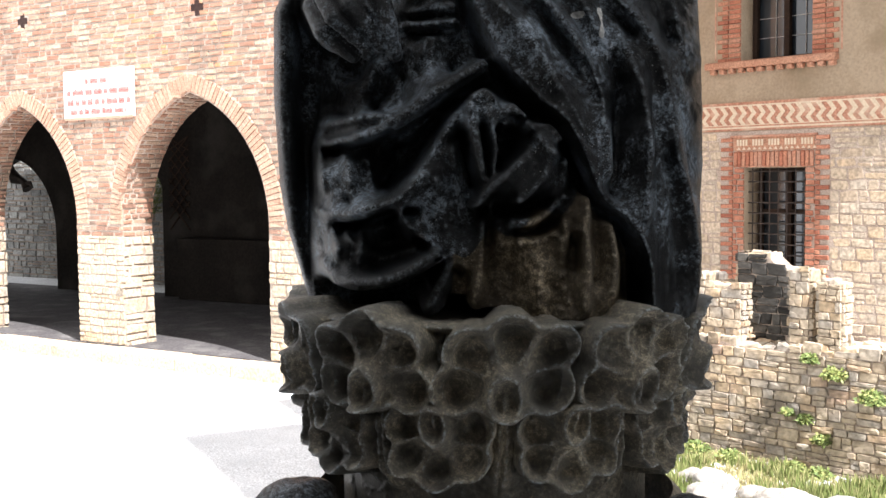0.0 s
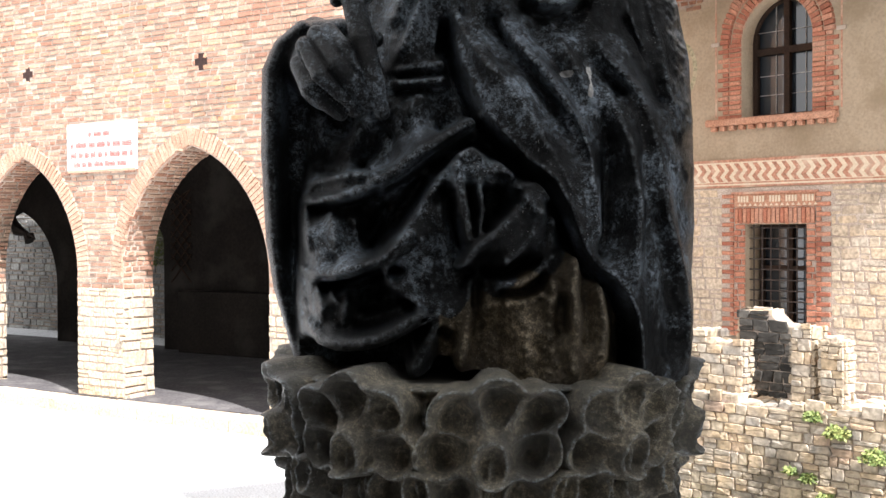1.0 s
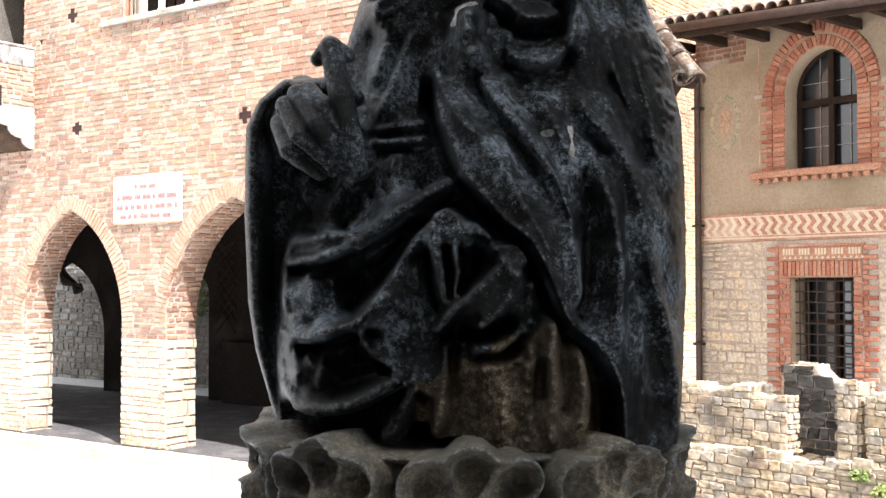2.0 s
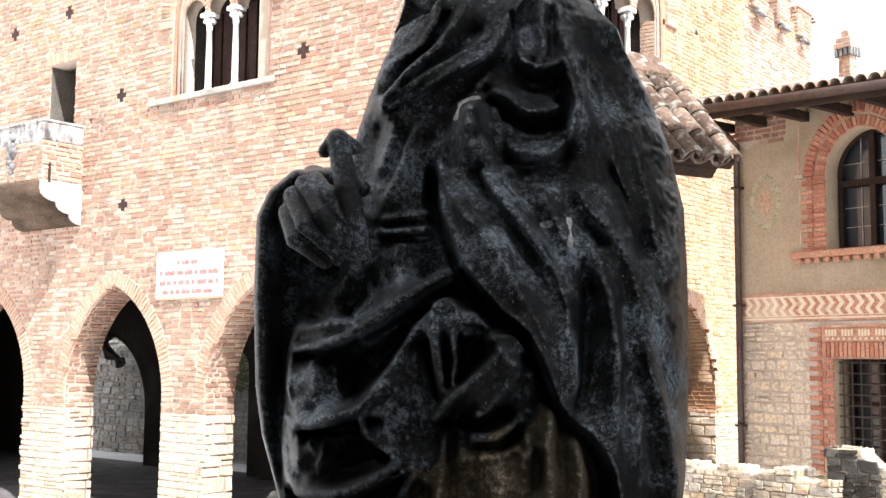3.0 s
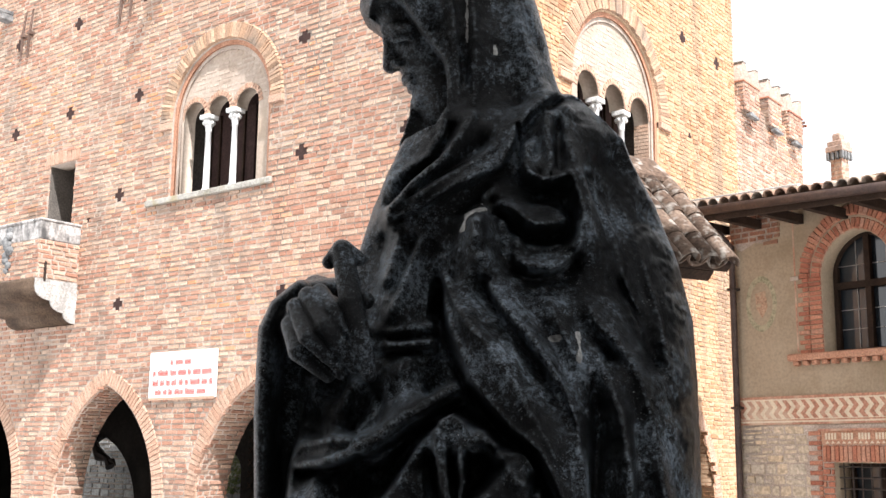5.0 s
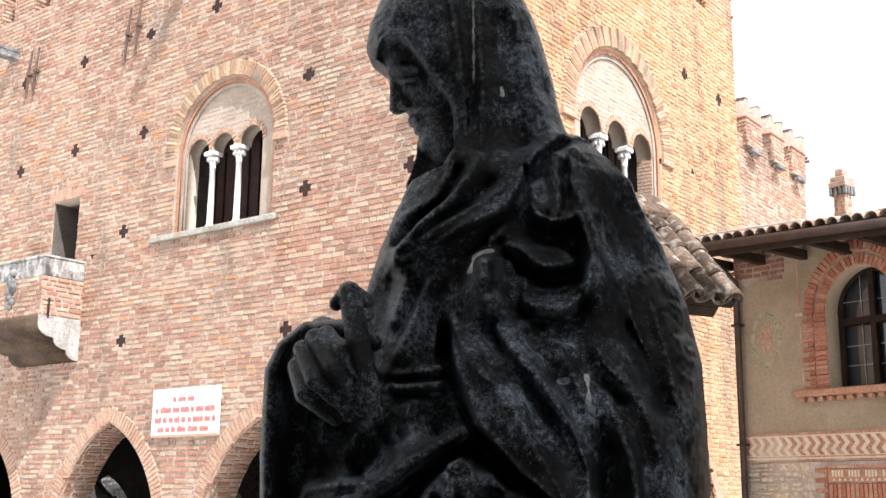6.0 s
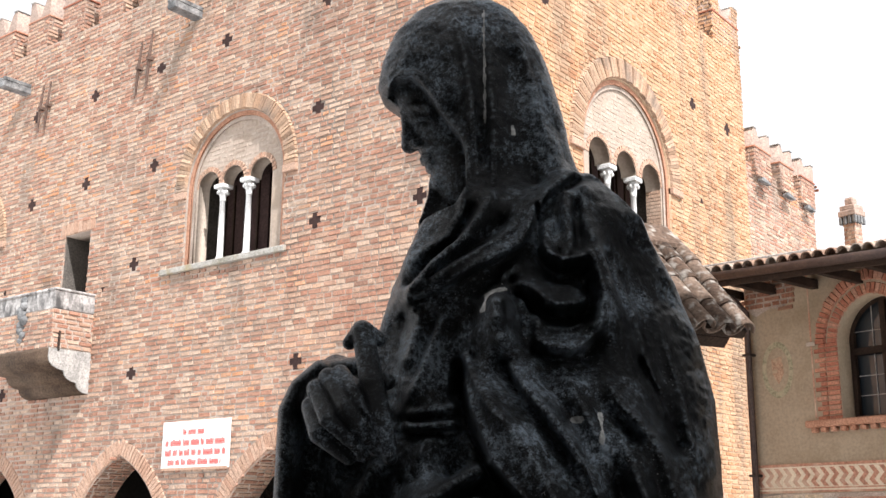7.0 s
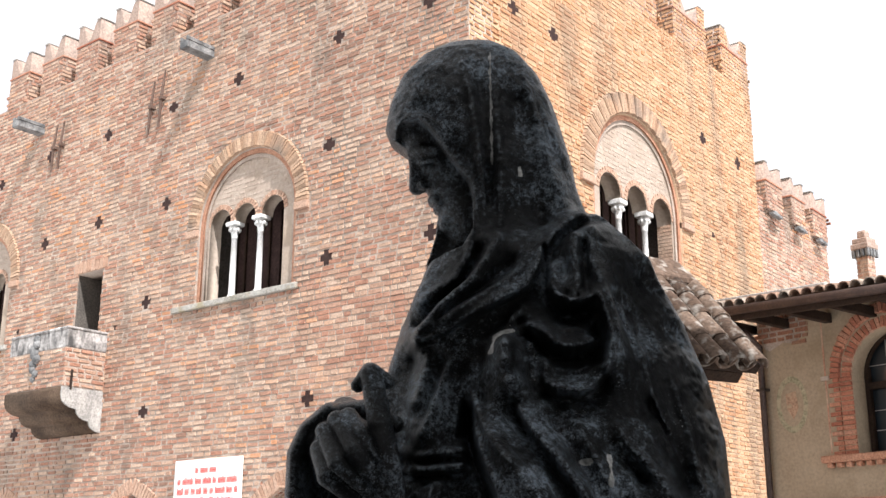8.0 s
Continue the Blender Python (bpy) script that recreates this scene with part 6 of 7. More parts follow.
stroke((0.03, 0.045, 0.035), 0.00735, (0.133, 2.462), (0.154, 2.487), (0.178, 2.509), (0.203, 2.530), (0.213, 2.540))
stroke(0.045, 0.0081, (0.228, 2.556), (0.244, 2.540))
stroke(0.03, 0.00735, (0.236, 2.516), (0.219, 2.487), (0.195, 2.467))
stroke(0.034, 0.0069, (0.213, 2.577), (0.240, 2.579), (0.262, 2.561))
stroke(0.012, 0.01, (0.268, 2.524), (0.264, 2.491))
stroke(-0.05, 0.005, (0.142, 2.449), (0.170, 2.455), (0.203, 2.447), (0.235, 2.463))
stroke(-0.01, 0.008, (0.172, 2.435), (0.172, 2.399))
stroke(0.012, 0.008, (0.191, 2.435), (0.219, 2.435), (0.248, 2.455), (0.264, 2.471))
stroke(-0.03, 0.004, (0.195, 2.420), (0.227, 2.420), (0.256, 2.437))
stroke(0.006, 0.008, (0.203, 2.404), (0.231, 2.405), (0.255, 2.417))
stroke(-0.03, 0.005, (0.162, 2.467), (0.158, 2.434), (0.154, 2.399))
# rough lower mass
stroke(0.03, 0.0081, (0.297, 2.467), (0.294, 2.427), (0.296, 2.379), (0.293, 2.315))
stroke(0.012, 0.01, (0.268, 2.435), (0.263, 2.379), (0.267, 2.315))
stroke(0.016, 0.00735, (0.231, 2.371), (0.227, 2.315))
stroke(-0.02, 0.004, (0.187, 2.391), (0.191, 2.347), (0.187, 2.307))
stroke(0, 0.006, (0.280, 2.411), (0.280, 2.363))
stroke(0.004, 0.006, (0.313, 2.435), (0.316, 2.395), (0.315, 2.347))
stroke(0.022, 0.0069, (0.333, 2.427), (0.341, 2.378), (0.337, 2.330))
stroke(-0.02, 0.005, (0.354, 2.418), (0.366, 2.378), (0.370, 2.313))
# cloak: the hem that crosses the lap, and the gap under it
hem((0, 0.03, 0.04), 0.006, -0.07, 1, 0.016, (0.138, 2.851), (0.134, 2.809), (0.145, 2.763), (0.161, 2.723), (0.174, 2.690), (0.193, 2.664), (0.213, 2.640), (0.232, 2.617), (0.251, 2.603))
hem((0.045, 0.045, 0.03), 0.006, -0.045, 1, 0.013, (0.251, 2.603), (0.269, 2.586), (0.285, 2.557), (0.298, 2.524), (0.313, 2.487), (0.332, 2.463))
hem((0.03, 0.03), 0.006, -0.04, 1, 0.014, (0.332, 2.463), (0.359, 2.444), (0.377, 2.422), (0.392, 2.389), (0.399, 2.352), (0.401, 2.303))
# long folds of the cloak
stroke((0.01, 0.05, 0.05, 0.04), 0.0075, (0.132, 2.851), (0.147, 2.809), (0.173, 2.763), (0.203, 2.723), (0.233, 2.679), (0.257, 2.636), (0.278, 2.598), (0.298, 2.553))
stroke((0, 0.018, 0.022), 0.003, (0.191, 2.841), (0.205, 2.808), (0.229, 2.763), (0.253, 2.729), (0.278, 2.692), (0.295, 2.658))
stroke((0.03, 0.045, 0.04, 0.035), 0.0072, (0.202, 2.831), (0.222, 2.792), (0.255, 2.754), (0.284, 2.710), (0.308, 2.658), (0.320, 2.607), (0.327, 2.557), (0.330, 2.508))
stroke(0.03, 0.0069, (0.296, 2.675), (0.316, 2.615))
stroke((0.006, 0.016, 0.022), 0.003, (0.251, 2.817), (0.281, 2.763), (0.305, 2.719), (0.317, 2.684))
stroke((0.014, 0.03, 0.02), 0.0072, (0.282, 2.827), (0.302, 2.772), (0.323, 2.728), (0.339, 2.684))
stroke((0.02, 0.004, -0.008, -0.002, 0.006), 0.004, (0.331, 2.701), (0.349, 2.684), (0.357, 2.650), (0.357, 2.599), (0.352, 2.549), (0.348, 2.508), (0.339, 2.475))
stroke((0.014, 0.006, 0.004), 0.003, (0.335, 2.779), (0.351, 2.760), (0.371, 2.738), (0.385, 2.722))
stroke((0.02, 0.035), 0.0069, (0.344, 2.805), (0.363, 2.773), (0.386, 2.745), (0.406, 2.717))
stroke((0.02, 0.045, 0.045, 0.03), 0.0072, (0.357, 2.724), (0.375, 2.681), (0.386, 2.642), (0.393, 2.591), (0.393, 2.541), (0.390, 2.475), (0.388, 2.434))
stroke((0.03, 0.014, 0.02), 0.003, (0.399, 2.703), (0.410, 2.660), (0.413, 2.608), (0.412, 2.541), (0.411, 2.458), (0.413, 2.343))
stroke((0.035, 0.03), 0.0069, (0.406, 2.717), (0.422, 2.678), (0.434, 2.635), (0.441, 2.583), (0.449, 2.533))
stroke((0.03, 0.02), 0.0069, (0.449, 2.533), (0.463, 2.490), (0.475, 2.448), (0.485, 2.387), (0.489, 2.318))
stroke((0.012, 0.004), 0.003, (0.431, 2.541), (0.438, 2.474), (0.446, 2.407), (0.451, 2.323))
stroke((0.012, 0.016), 0.0069, (0.431, 2.474), (0.431, 2.392), (0.430, 2.317))
stroke((0.018, 0.006), 0.003, (0.460, 2.610), (0.474, 2.541), (0.489, 2.472))
# forearm wrapped in the cloak, with a rough round elbow end
stroke(0.055, 0.0096, (0.179, 2.926), (0.179, 2.902))
stroke((0.045, 0.03), 0.00885, (0.186, 2.874), (0.199, 2.850))
stroke(0.004, 0.003, (0.150, 2.956), (0.164, 2.975), (0.186, 2.984), (0.204, 2.977))
stroke(0, 0.004, (0.140, 2.923), (0.133, 2.885))
stroke(0.012, 0.006, (0.220, 2.955), (0.223, 2.911), (0.226, 2.864))
# veil over the breast: its edge, and folds that run down from the neck
hem((0.02, 0.035, 0.035, 0.025), 0.006, 0.01, 1, 0.012, (0.037, 2.952), (0.082, 2.964), (0.128, 2.990), (0.178, 3.016), (0.215, 3.036), (0.232, 3.067), (0.246, 3.104), (0.262, 3.130), (0.287, 3.154), (0.312, 3.174))
stroke((0.03, 0.034), 0.0069, (0.224, 3.093), (0.210, 3.062), (0.174, 3.036), (0.128, 3.008), (0.082, 2.978))
stroke(0.012, 0.004, (0.192, 3.083), (0.155, 3.042), (0.109, 3.015), (0.063, 2.984))
stroke(0.032, 0.0069, (0.173, 3.126), (0.150, 3.080), (0.122, 3.045), (0.081, 3.007), (0.044, 2.966))
stroke(0.004, 0.004, (0.135, 3.108), (0.113, 3.056), (0.076, 3.024), (0.038, 2.984))
stroke(0.022, 0.009, (0.127, 3.147), (0.121, 3.099), (0.098, 3.058), (0.060, 3.038), (0.041, 3.021))
stroke(0.02, 0.008, (0.210, 2.995), (0.192, 2.978))
# shoulder cloth ending in a ruffle of three tiers
stroke(0.004, 0.003, (0.246, 3.104), (0.249, 3.062), (0.247, 3.020), (0.256, 2.998))
stroke(0.036, 0.01, (0.261, 3.062), (0.263, 3.026), (0.274, 3.005), (0.288, 3.003))
stroke(0.044, 0.0069, (0.293, 3.121), (0.292, 3.073), (0.295, 3.031), (0.288, 3.008))
stroke(0.026, 0.004, (0.276, 3.099), (0.277, 3.052))
stroke((0.044, 0.05), 0.01, (0.324, 3.130), (0.325, 3.064), (0.334, 3.023), (0.345, 2.988), (0.349, 2.953))
stroke(0.03, 0.004, (0.309, 3.106), (0.310, 3.053), (0.311, 3.022))
hem((0.035, 0.05, 0.05, 0.045), 0.005, 0, 1, 0.012, (0.254, 3.034), (0.263, 3.011), (0.283, 2.999), (0.305, 3.003), (0.326, 3.012))
stroke((0.05, 0.052, 0.04), 0.006, (0.326, 3.012), (0.339, 2.976), (0.345, 2.940), (0.339, 2.908), (0.327, 2.885))
stroke(0, 0.004, (0.324, 2.965), (0.327, 2.936), (0.322, 2.912))
stroke(0.004, 0.004, (0.277, 2.977), (0.298, 2.979))
stroke(0.032, 0.006, (0.271, 2.955), (0.289, 2.958), (0.304, 2.952))
hem((0.03, 0.042, 0.045, 0.036), 0.005, -0.004, 1, 0.011, (0.220, 2.965), (0.242, 2.948), (0.255, 2.932), (0.275, 2.925), (0.297, 2.929), (0.316, 2.939))
stroke(0.022, 0.005, (0.257, 2.892), (0.283, 2.887), (0.308, 2.897))
hem((0.028, 0.034, 0.034, 0.028), 0.005, -0.002, 1, 0.012, (0.242, 2.873), (0.260, 2.860), (0.289, 2.857), (0.312, 2.868), (0.327, 2.885))
stroke(0.026, 0.005, (0.243, 2.906), (0.241, 2.878))
stroke(0.008, 0.0081, (0.269, 2.822), (0.299, 2.822))
# hood: soft upright folds, and the rim round the face
stroke(0.006, 0.01, (0.110, 3.465), (0.127, 3.378), (0.137, 3.293), (0.141, 3.221), (0.146, 3.161))
stroke(-0.004, 0.004, (0.142, 3.421), (0.153, 3.303), (0.157, 3.200))
stroke(0.004, 0.01, (0.163, 3.480), (0.172, 3.366), (0.176, 3.261), (0.175, 3.158))
stroke(-0.006, 0.006, (0.207, 3.398), (0.220, 3.302), (0.233, 3.209), (0.246, 3.163))
stroke(0.008, 0.0069, (0.222, 3.441), (0.245, 3.349), (0.263, 3.260), (0.282, 3.194))
stroke(0, 0.004, (0.287, 3.270), (0.305, 3.218), (0.316, 3.188))
stroke((0.022, 0.02), 0.0072, (0.337, 3.171), (0.390, 3.160), (0.438, 3.109))
stroke(0, 0.004, (-0.008, 3.402), (0.037, 3.455), (0.092, 3.487))
stroke(0.008, 0.006, (-0.013, 3.355), (0.005, 3.366), (0.033, 3.368), (0.055, 3.349), (0.083, 3.307), (0.107, 3.271), (0.128, 3.243), (0.134, 3.211), (0.137, 3.151))
stroke(0, 0.004, (0.033, 3.390), (0.083, 3.347), (0.114, 3.293))
relief = settle()
relief = np.where(relief < 0, 1.25, 1.5) * relief

X, Y, Z = np.meshgrid(*clay.ax, indexing="ij", sparse=True)
relief += 0.004 * grain(0.045, 1) + 0.0014 * grain(0.018, 2) + 0.0016 * grain(0.0085, 3)
rough = np.clip(1 - np.abs((U - 0.25) / 0.1), 0, 1) * np.clip((2.5 - W) / 0.08, 0, 1)
relief += rough * (0.006 * grain(0.03, 4) + 0.006 * grain(0.013, 5) + 0.003 * grain(0.007, 6))
l_ = np.interp(W, ZS + (3.32, 3.36, 3.42, 3.48, 3.52, 3.55), B_LEFT + (0.04, -0.03, -0.03, -0.01, 0.03, 0.11))
r_ = np.interp(W, ZS[:8] + (3.2, 3.3, 3.4, 3.48, 3.52, 3.55), B_RIGHT[:8] + (0.33, 0.307, 0.28, 0.25, 0.218, 0.14))
relief *= np.clip((1 - np.abs((U - (l_ + r_) / 2) / ((r_ - l_) / 2))) / 0.1, 0.12, 1)
front = np.clip((1.965 - Y) / 0.06, 0, 1)
clay.f -= (relief[:, None, :] * front).astype(np.float32)
# opening of the hood, and the lowered face in it
opening = ring_distance([(-0.06, 3.340), (-0.016, 3.352), (0.004, 3.366), (0.032, 3.367), (0.052, 3.347), (0.078, 3.306), (0.103, 3.270), (0.121, 3.245), (0.128, 3.214), (0.130, 3.144), (0.111, 3.115), (0.054, 3.10), (-0.06, 3.10)])
clay.f = np.maximum(clay.f, np.minimum(opening[:, None, :], 1.975 - Y)).astype(np.float32)
clay.pillar((3.10, 3.14, 3.163, 3.179, 3.198, 3.215, 3.233, 3.25, 3.28, 3.305, 3.32, 3.34, 3.37, 3.40),
            (0.115, 0.10, 0.080, 0.073, 0.066, 0.064, 0.056, 0.044, 0.030, 0.018, 0.010, 0.0, -0.014, -0.012),
            (0.24,) * 14, (1.935, 1.93, 1.925, 1.92) + (1.918,) * 10, (2.06,) * 14, 2.0, 0.004)
# nose and its wing, lips, chin, brow, lowered lid
clay.rope([(0.019, 1.98, 3.318), (0.022, 1.98, 3.29), (0.0245, 1.98, 3.263)], (0.009, 0.0115, 0.0145), 0.010)
clay.blob((0.036, 1.962, 3.261), (0.010, 0.010, 0.008), 0.006)
clay.rope([(0.052, 1.995, 3.2365), (0.052, 1.975, 3.2365), (0.060, 1.957, 3.235)], (0.0075, 0.0075, 0.004), 0.005)
clay.rope([(0.061, 1.995, 3.2215), (0.061, 1.975, 3.2215), (0.066, 1.957, 3.224)], (0.007, 0.007, 0.004), 0.005)
clay.blob((0.080, 1.975, 3.188), (0.014, 0.02, 0.014), 0.012)
clay.blob((0.040, 1.938, 3.300), (0.018, 0.012, 0.008), 0.012, True)
clay.rope([(0.012, 1.965, 3.322), (0.034, 1.940, 3.324), (0.062, 1.925, 3.316)], 0.004, 0.012)
clay.rope([(0.032, 1.950, 3.299), (0.046, 1.938, 3.297), (0.060, 1.932, 3.299)], 0.0045, 0.006)
# veil falling in front of the neck
clay.rope([(0.095, 1.99, 3.15), (0.082, 1.97, 3.10), (0.060, 1.95, 3.05), (0.040, 1.93, 3.0)], (0.010, 0.012, 0.014, 0.014), 0.02, flat=2.5)
# sleeve and hanging cloth at the front arm
clay.rope([(-0.06, 2.01, 2.86), (-0.115, 1.99, 2.85), (-0.148, 1.99, 2.82), (-0.165, 1.99, 2.78), (-0.168, 1.99, 2.64), (-0.162, 1.98, 2.5), (-0.153, 1.98, 2.42), (-0.128, 1.98, 2.30)], (0.022, 0.022, 0.023, 0.024, 0.023, 0.021, 0.018, 0.010), 0.012, flat=4.0)
clay.rope([(-0.10, 2.03, 2.86), (-0.135, 2.03, 2.78), (-0.135, 2.03, 2.55), (-0.125, 2.03, 2.42), (-0.115, 2.03, 2.29)], (0.03, 0.035, 0.035, 0.03, 0.02), 0.01, flat=1.6)
clay.blob((-0.10, 2.02, 2.71), (0.04, 0.07, 0.08), 0.02)
# hand on the hilt
HAND = 0.968
near_eye = lambda u, v, w: (u * HAND, v - 0.06, 2.58 + (w - 2.58) * HAND)
clay.rope([near_eye(-0.1, 2.02, 2.80), near_eye(-0.09, 1.94, 2.79)], (0.055, 0.045), 0.012)
clay.blob(near_eye(-0.07, 1.910, 2.775), (0.054, 0.058, 0.064), 0.008)
for a in (((-0.07, 1.885, 2.836), (-0.047, 1.855, 2.804), (-0.018, 1.842, 2.757), (0.012, 1.845, 2.712)), ((-0.088, 1.878, 2.83), (-0.056, 1.842, 2.776), (-0.006, 1.852, 2.714)),
          ((-0.108, 1.884, 2.812), (-0.080, 1.844, 2.757), (-0.027, 1.858, 2.706)), ((-0.118, 1.897, 2.785), (-0.097, 1.86, 2.738), (-0.05, 1.87, 2.702))):
    clay.rope([near_eye(*q) for q in a], (0.0155, 0.0165, 0.0128, 0.009)[:len(a)], 0.003)
for a in (((-0.080, 1.86, 2.838), (-0.046, 1.828, 2.79), (0.004, 1.838, 2.733)), ((-0.101, 1.86, 2.824), (-0.068, 1.826, 2.766), (-0.017, 1.838, 2.71)), ((-0.117, 1.874, 2.80), (-0.089, 1.84, 2.748), (-0.038, 1.852, 2.704))):
    clay.rope([near_eye(*q) for q in a], 0.0042, 0.002, True)
clay.rope([near_eye(-0.034, 1.878, 2.905), near_eye(-0.014, 1.85, 2.82)], (0.0180, 0.0190), 0.003)
clay.rope([near_eye(-0.014, 1.85, 2.82), near_eye(0.006, 1.84, 2.745), near_eye(0.018, 1.845, 2.70)], (0.0190, 0.0165, 0.012), 0.003)
clay.rope([near_eye(-0.056, 1.885, 2.888), near_eye(-0.036, 1.885, 2.910), near_eye(-0.008, 1.885, 2.894)], (0.0115, 0.0155, 0.0125), 0.004)
clay.rope([near_eye(-0.02, 1.88, 2.836), near_eye(0.006, 1.88, 2.824)], (0.012, 0.0145), 0.003)
# cast unevenness
clay.f += (0.0004 * np.sin(61 * X + 9 * np.sin(23 * Z)) * np.sin(57 * Z + 4 * np.sin(31 * X + 20 * Y)) * np.sin(53 * Y + 1)).astype(np.float32)
verts, faces = clay.skin()
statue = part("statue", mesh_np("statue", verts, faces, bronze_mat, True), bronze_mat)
# bird lime and brown bare metal in patches of the one skin
statue.data.materials.append(lime_mat)
statue.data.materials.append(brown_mat)
mid = verts[faces].mean(axis=1)
coat = np.zeros(len(faces), np.int32)
bare = (mid[:, 0] > 0.1) & (mid[:, 0] < np.minimum(0.378, 0.29 + (2.485 - mid[:, 2]) * 0.85)) & (mid[:, 2] < 2.47 - 0.45 * np.abs(mid[:, 0] - 0.29) + 0.012 * np.sin(90 * mid[:, 0])) & (mid[:, 1] < 1.85)
coat[bare] = 2
for line, wide in ((((0.159, 3.499), (0.1605, 3.394), (0.162, 3.267)), 0.0018), (((0.158, 2.921), (0.165, 2.948), (0.175, 2.956), (0.192, 2.959)), 0.0032), (((0.209, 3.262), (0.21, 3.246)), 0.0025), (((0.292, 2.748), (0.300, 2.748)), 0.004), (((0.331, 2.758), (0.332, 2.735), (0.331, 2.715)), 0.0028)):
    for (u0, w0), (u1, w1) in zip(line, line[1:]):
        du, dw = u1 - u0, w1 - w0
        t = np.clip(((mid[:, 0] - u0) * du + (mid[:, 2] - w0) * dw) / (du * du + dw * dw), 0, 1)
        off = np.hypot(mid[:, 0] - u0 - t * du, mid[:, 2] - w0 - t * dw)
        coat[(off < wide * (1 + 0.5 * np.sin(mid[:, 2] * 190))) & (mid[:, 1] < 1.97)] = 1
statue.data.polygons.foreach_set("material_index", coat)
tagged(statue, "dark weathered statue of a hooded draped figure on a leaf capital", "statue")
statue.matrix_world = STAT

# pedestal: capital of two tiers of cupped leaves on a shaft
pedestal = thing("pedestal", "round carved stone column with a leaf capital under the statue", "pedestal")
CU, CV, CR = 0.183, 1.95, 0.335


NA, NW = 1500, 210
A_ = np.linspace(-math.pi, math.pi, NA, endpoint=False)


def wrap(x):
    return (x + math.pi) % (2 * math.pi) - math.pi


def press(a, w0, flip, size, lift, turn, seed):
    """One fleshy leaf pressed out of the drum: five cupped lobes with thick rolled rims round a domed middle with an eye, on a stem."""
    global height, on_leaf
    r_ = random.Random(seed)
    x, y = wrap(AA - a) * 0.345 / size, (WW - w0) * flip / size
    x = x + turn * y + 0.003 * np.sin(34 * y + seed)
    y = y + 0.003 * np.sin(41 * x + seed)
    lobes = [(lx + r_.uniform(-0.004, 0.004), ly + r_.uniform(-0.004, 0.004), lr * r_.uniform(0.93, 1.07)) for lx, ly, lr in
             ((0, 0.098, 0.036), (-0.068, 0.074, 0.036), (0.068, 0.074, 0.036), (-0.076, 0.010, 0.038), (0.076, 0.010, 0.038))]
    dist = [np.sqrt((x - lx) ** 2 + (y - ly) ** 2) - lr for lx, ly, lr in lobes]
    edge = np.sqrt(x * x + ((y - 0.042) * 1.05) ** 2) - 0.088
    for d in dist:
        k = np.clip(0.5 + 0.5 * (edge - (d - 0.009)) / 0.016, 0, 1)
        edge = edge * (1 - k) + (d - 0.009) * k - 0.016 * k * (1 - k)
    body = np.clip(-edge / 0.009, 0, 1)
    h = lift * (0.74 + 0.26 * np.clip((y + 0.04) / 0.16, 0, 1)) * np.sqrt(body * (2 - body))
    h += 0.018 * np.exp(-((edge + 0.009) / 0.008) ** 2)
    for lx, ly, lr in lobes:
        out = math.hypot(lx, ly - 0.02)
        ux, uy = lx / out, (ly - 0.02) / out
        along, across = x * ux + (y - 0.02) * uy - out * 0.93, x * uy - (y - 0.02) * ux
        wide = lr * (0.80 + 0.22 * np.clip(along / lr, -1, 0.6))
        bowl = np.clip(1 - (along / (lr * np.where(along > 0, 0.74, 1.2))) ** 2 - (across / wide) ** 2, 0, 1)
        h -= lift * r_.uniform(0.34, 0.52) * bowl ** 0.5 * np.clip(0.8 + 0.5 * along / lr, 0.2, 1.1)
    pear = np.sqrt((x / (0.038 - 0.20 * np.clip(-y, 0, 0.06))) ** 2 + ((y - 0.006) / 0.052) ** 2)
    h += 0.026 * np.exp(-pear ** 3)
    eye = np.sqrt((x / 0.021) ** 2 + ((y - 0.002) / 0.031) ** 2)
    h += 0.015 * np.exp(-((eye - 1.2) / 0.26) ** 2) - 0.013 * np.exp(-(eye / 0.75) ** 4) + 0.014 * np.exp(-((x / 0.007) ** 2 + ((y + 0.006) / 0.016) ** 2))
    stem = np.exp(-(x / (0.020 + 0.1 * np.clip(-y - 0.03, 0, 0.1))) ** 2) * np.clip((-y - 0.01) / 0.03, 0, 1) * np.clip((y + 0.19) / 0.05, 0, 1)
    h = np.maximum(h, lift * 0.66 * stem - 0.012 * np.exp(-(x / 0.005) ** 2) * stem)
    height = np.maximum(height, h)
    on_leaf |= edge < 0


def carve(ws):
    global AA, WW, height, on_leaf
    AA, WW = np.broadcast_to(A_[:, None], ws.shape), ws
    height, on_leaf = np.zeros(ws.shape), np.zeros(ws.shape, bool)
    for i in range(10):
        press(wrap((i + 0.5) * math.pi / 5 - 0.04), 2.140, -1, 0.78, 0.054, 0.05, i)
    for i in range(10):
        press(wrap(i * math.pi / 5 - 0.04), 2.184, 1, 0.91, 0.073, -0.05, 20 + i)


fine_w = np.linspace(2.27, 2.355, 260)
carve(np.tile(fine_w, (NA, 1)))
crown = np.maximum(2.289, np.where(on_leaf, fine_w[None, :], 0).max(axis=1))
carve(1.945 + (crown[:, None] - 1.945) * np.linspace(0, 1, NW)[None, :])
pits = np.random.default_rng(7).random((180, 60)) - 0.5
ga, gw = (AA + math.pi) / (2 * math.pi) * 179.99 % 179, np.clip((WW - 1.94) / 0.42, 0, 1) * 58.9
ia, iw = ga.astype(int), gw.astype(int)
fa, fw = ga - ia, gw - iw
height += 0.006 * ((pits[ia, iw] * (1 - fa) + pits[ia + 1, iw] * fa) * (1 - fw) + (pits[ia, iw + 1] * (1 - fa) + pits[ia + 1, iw + 1] * fa) * fw)
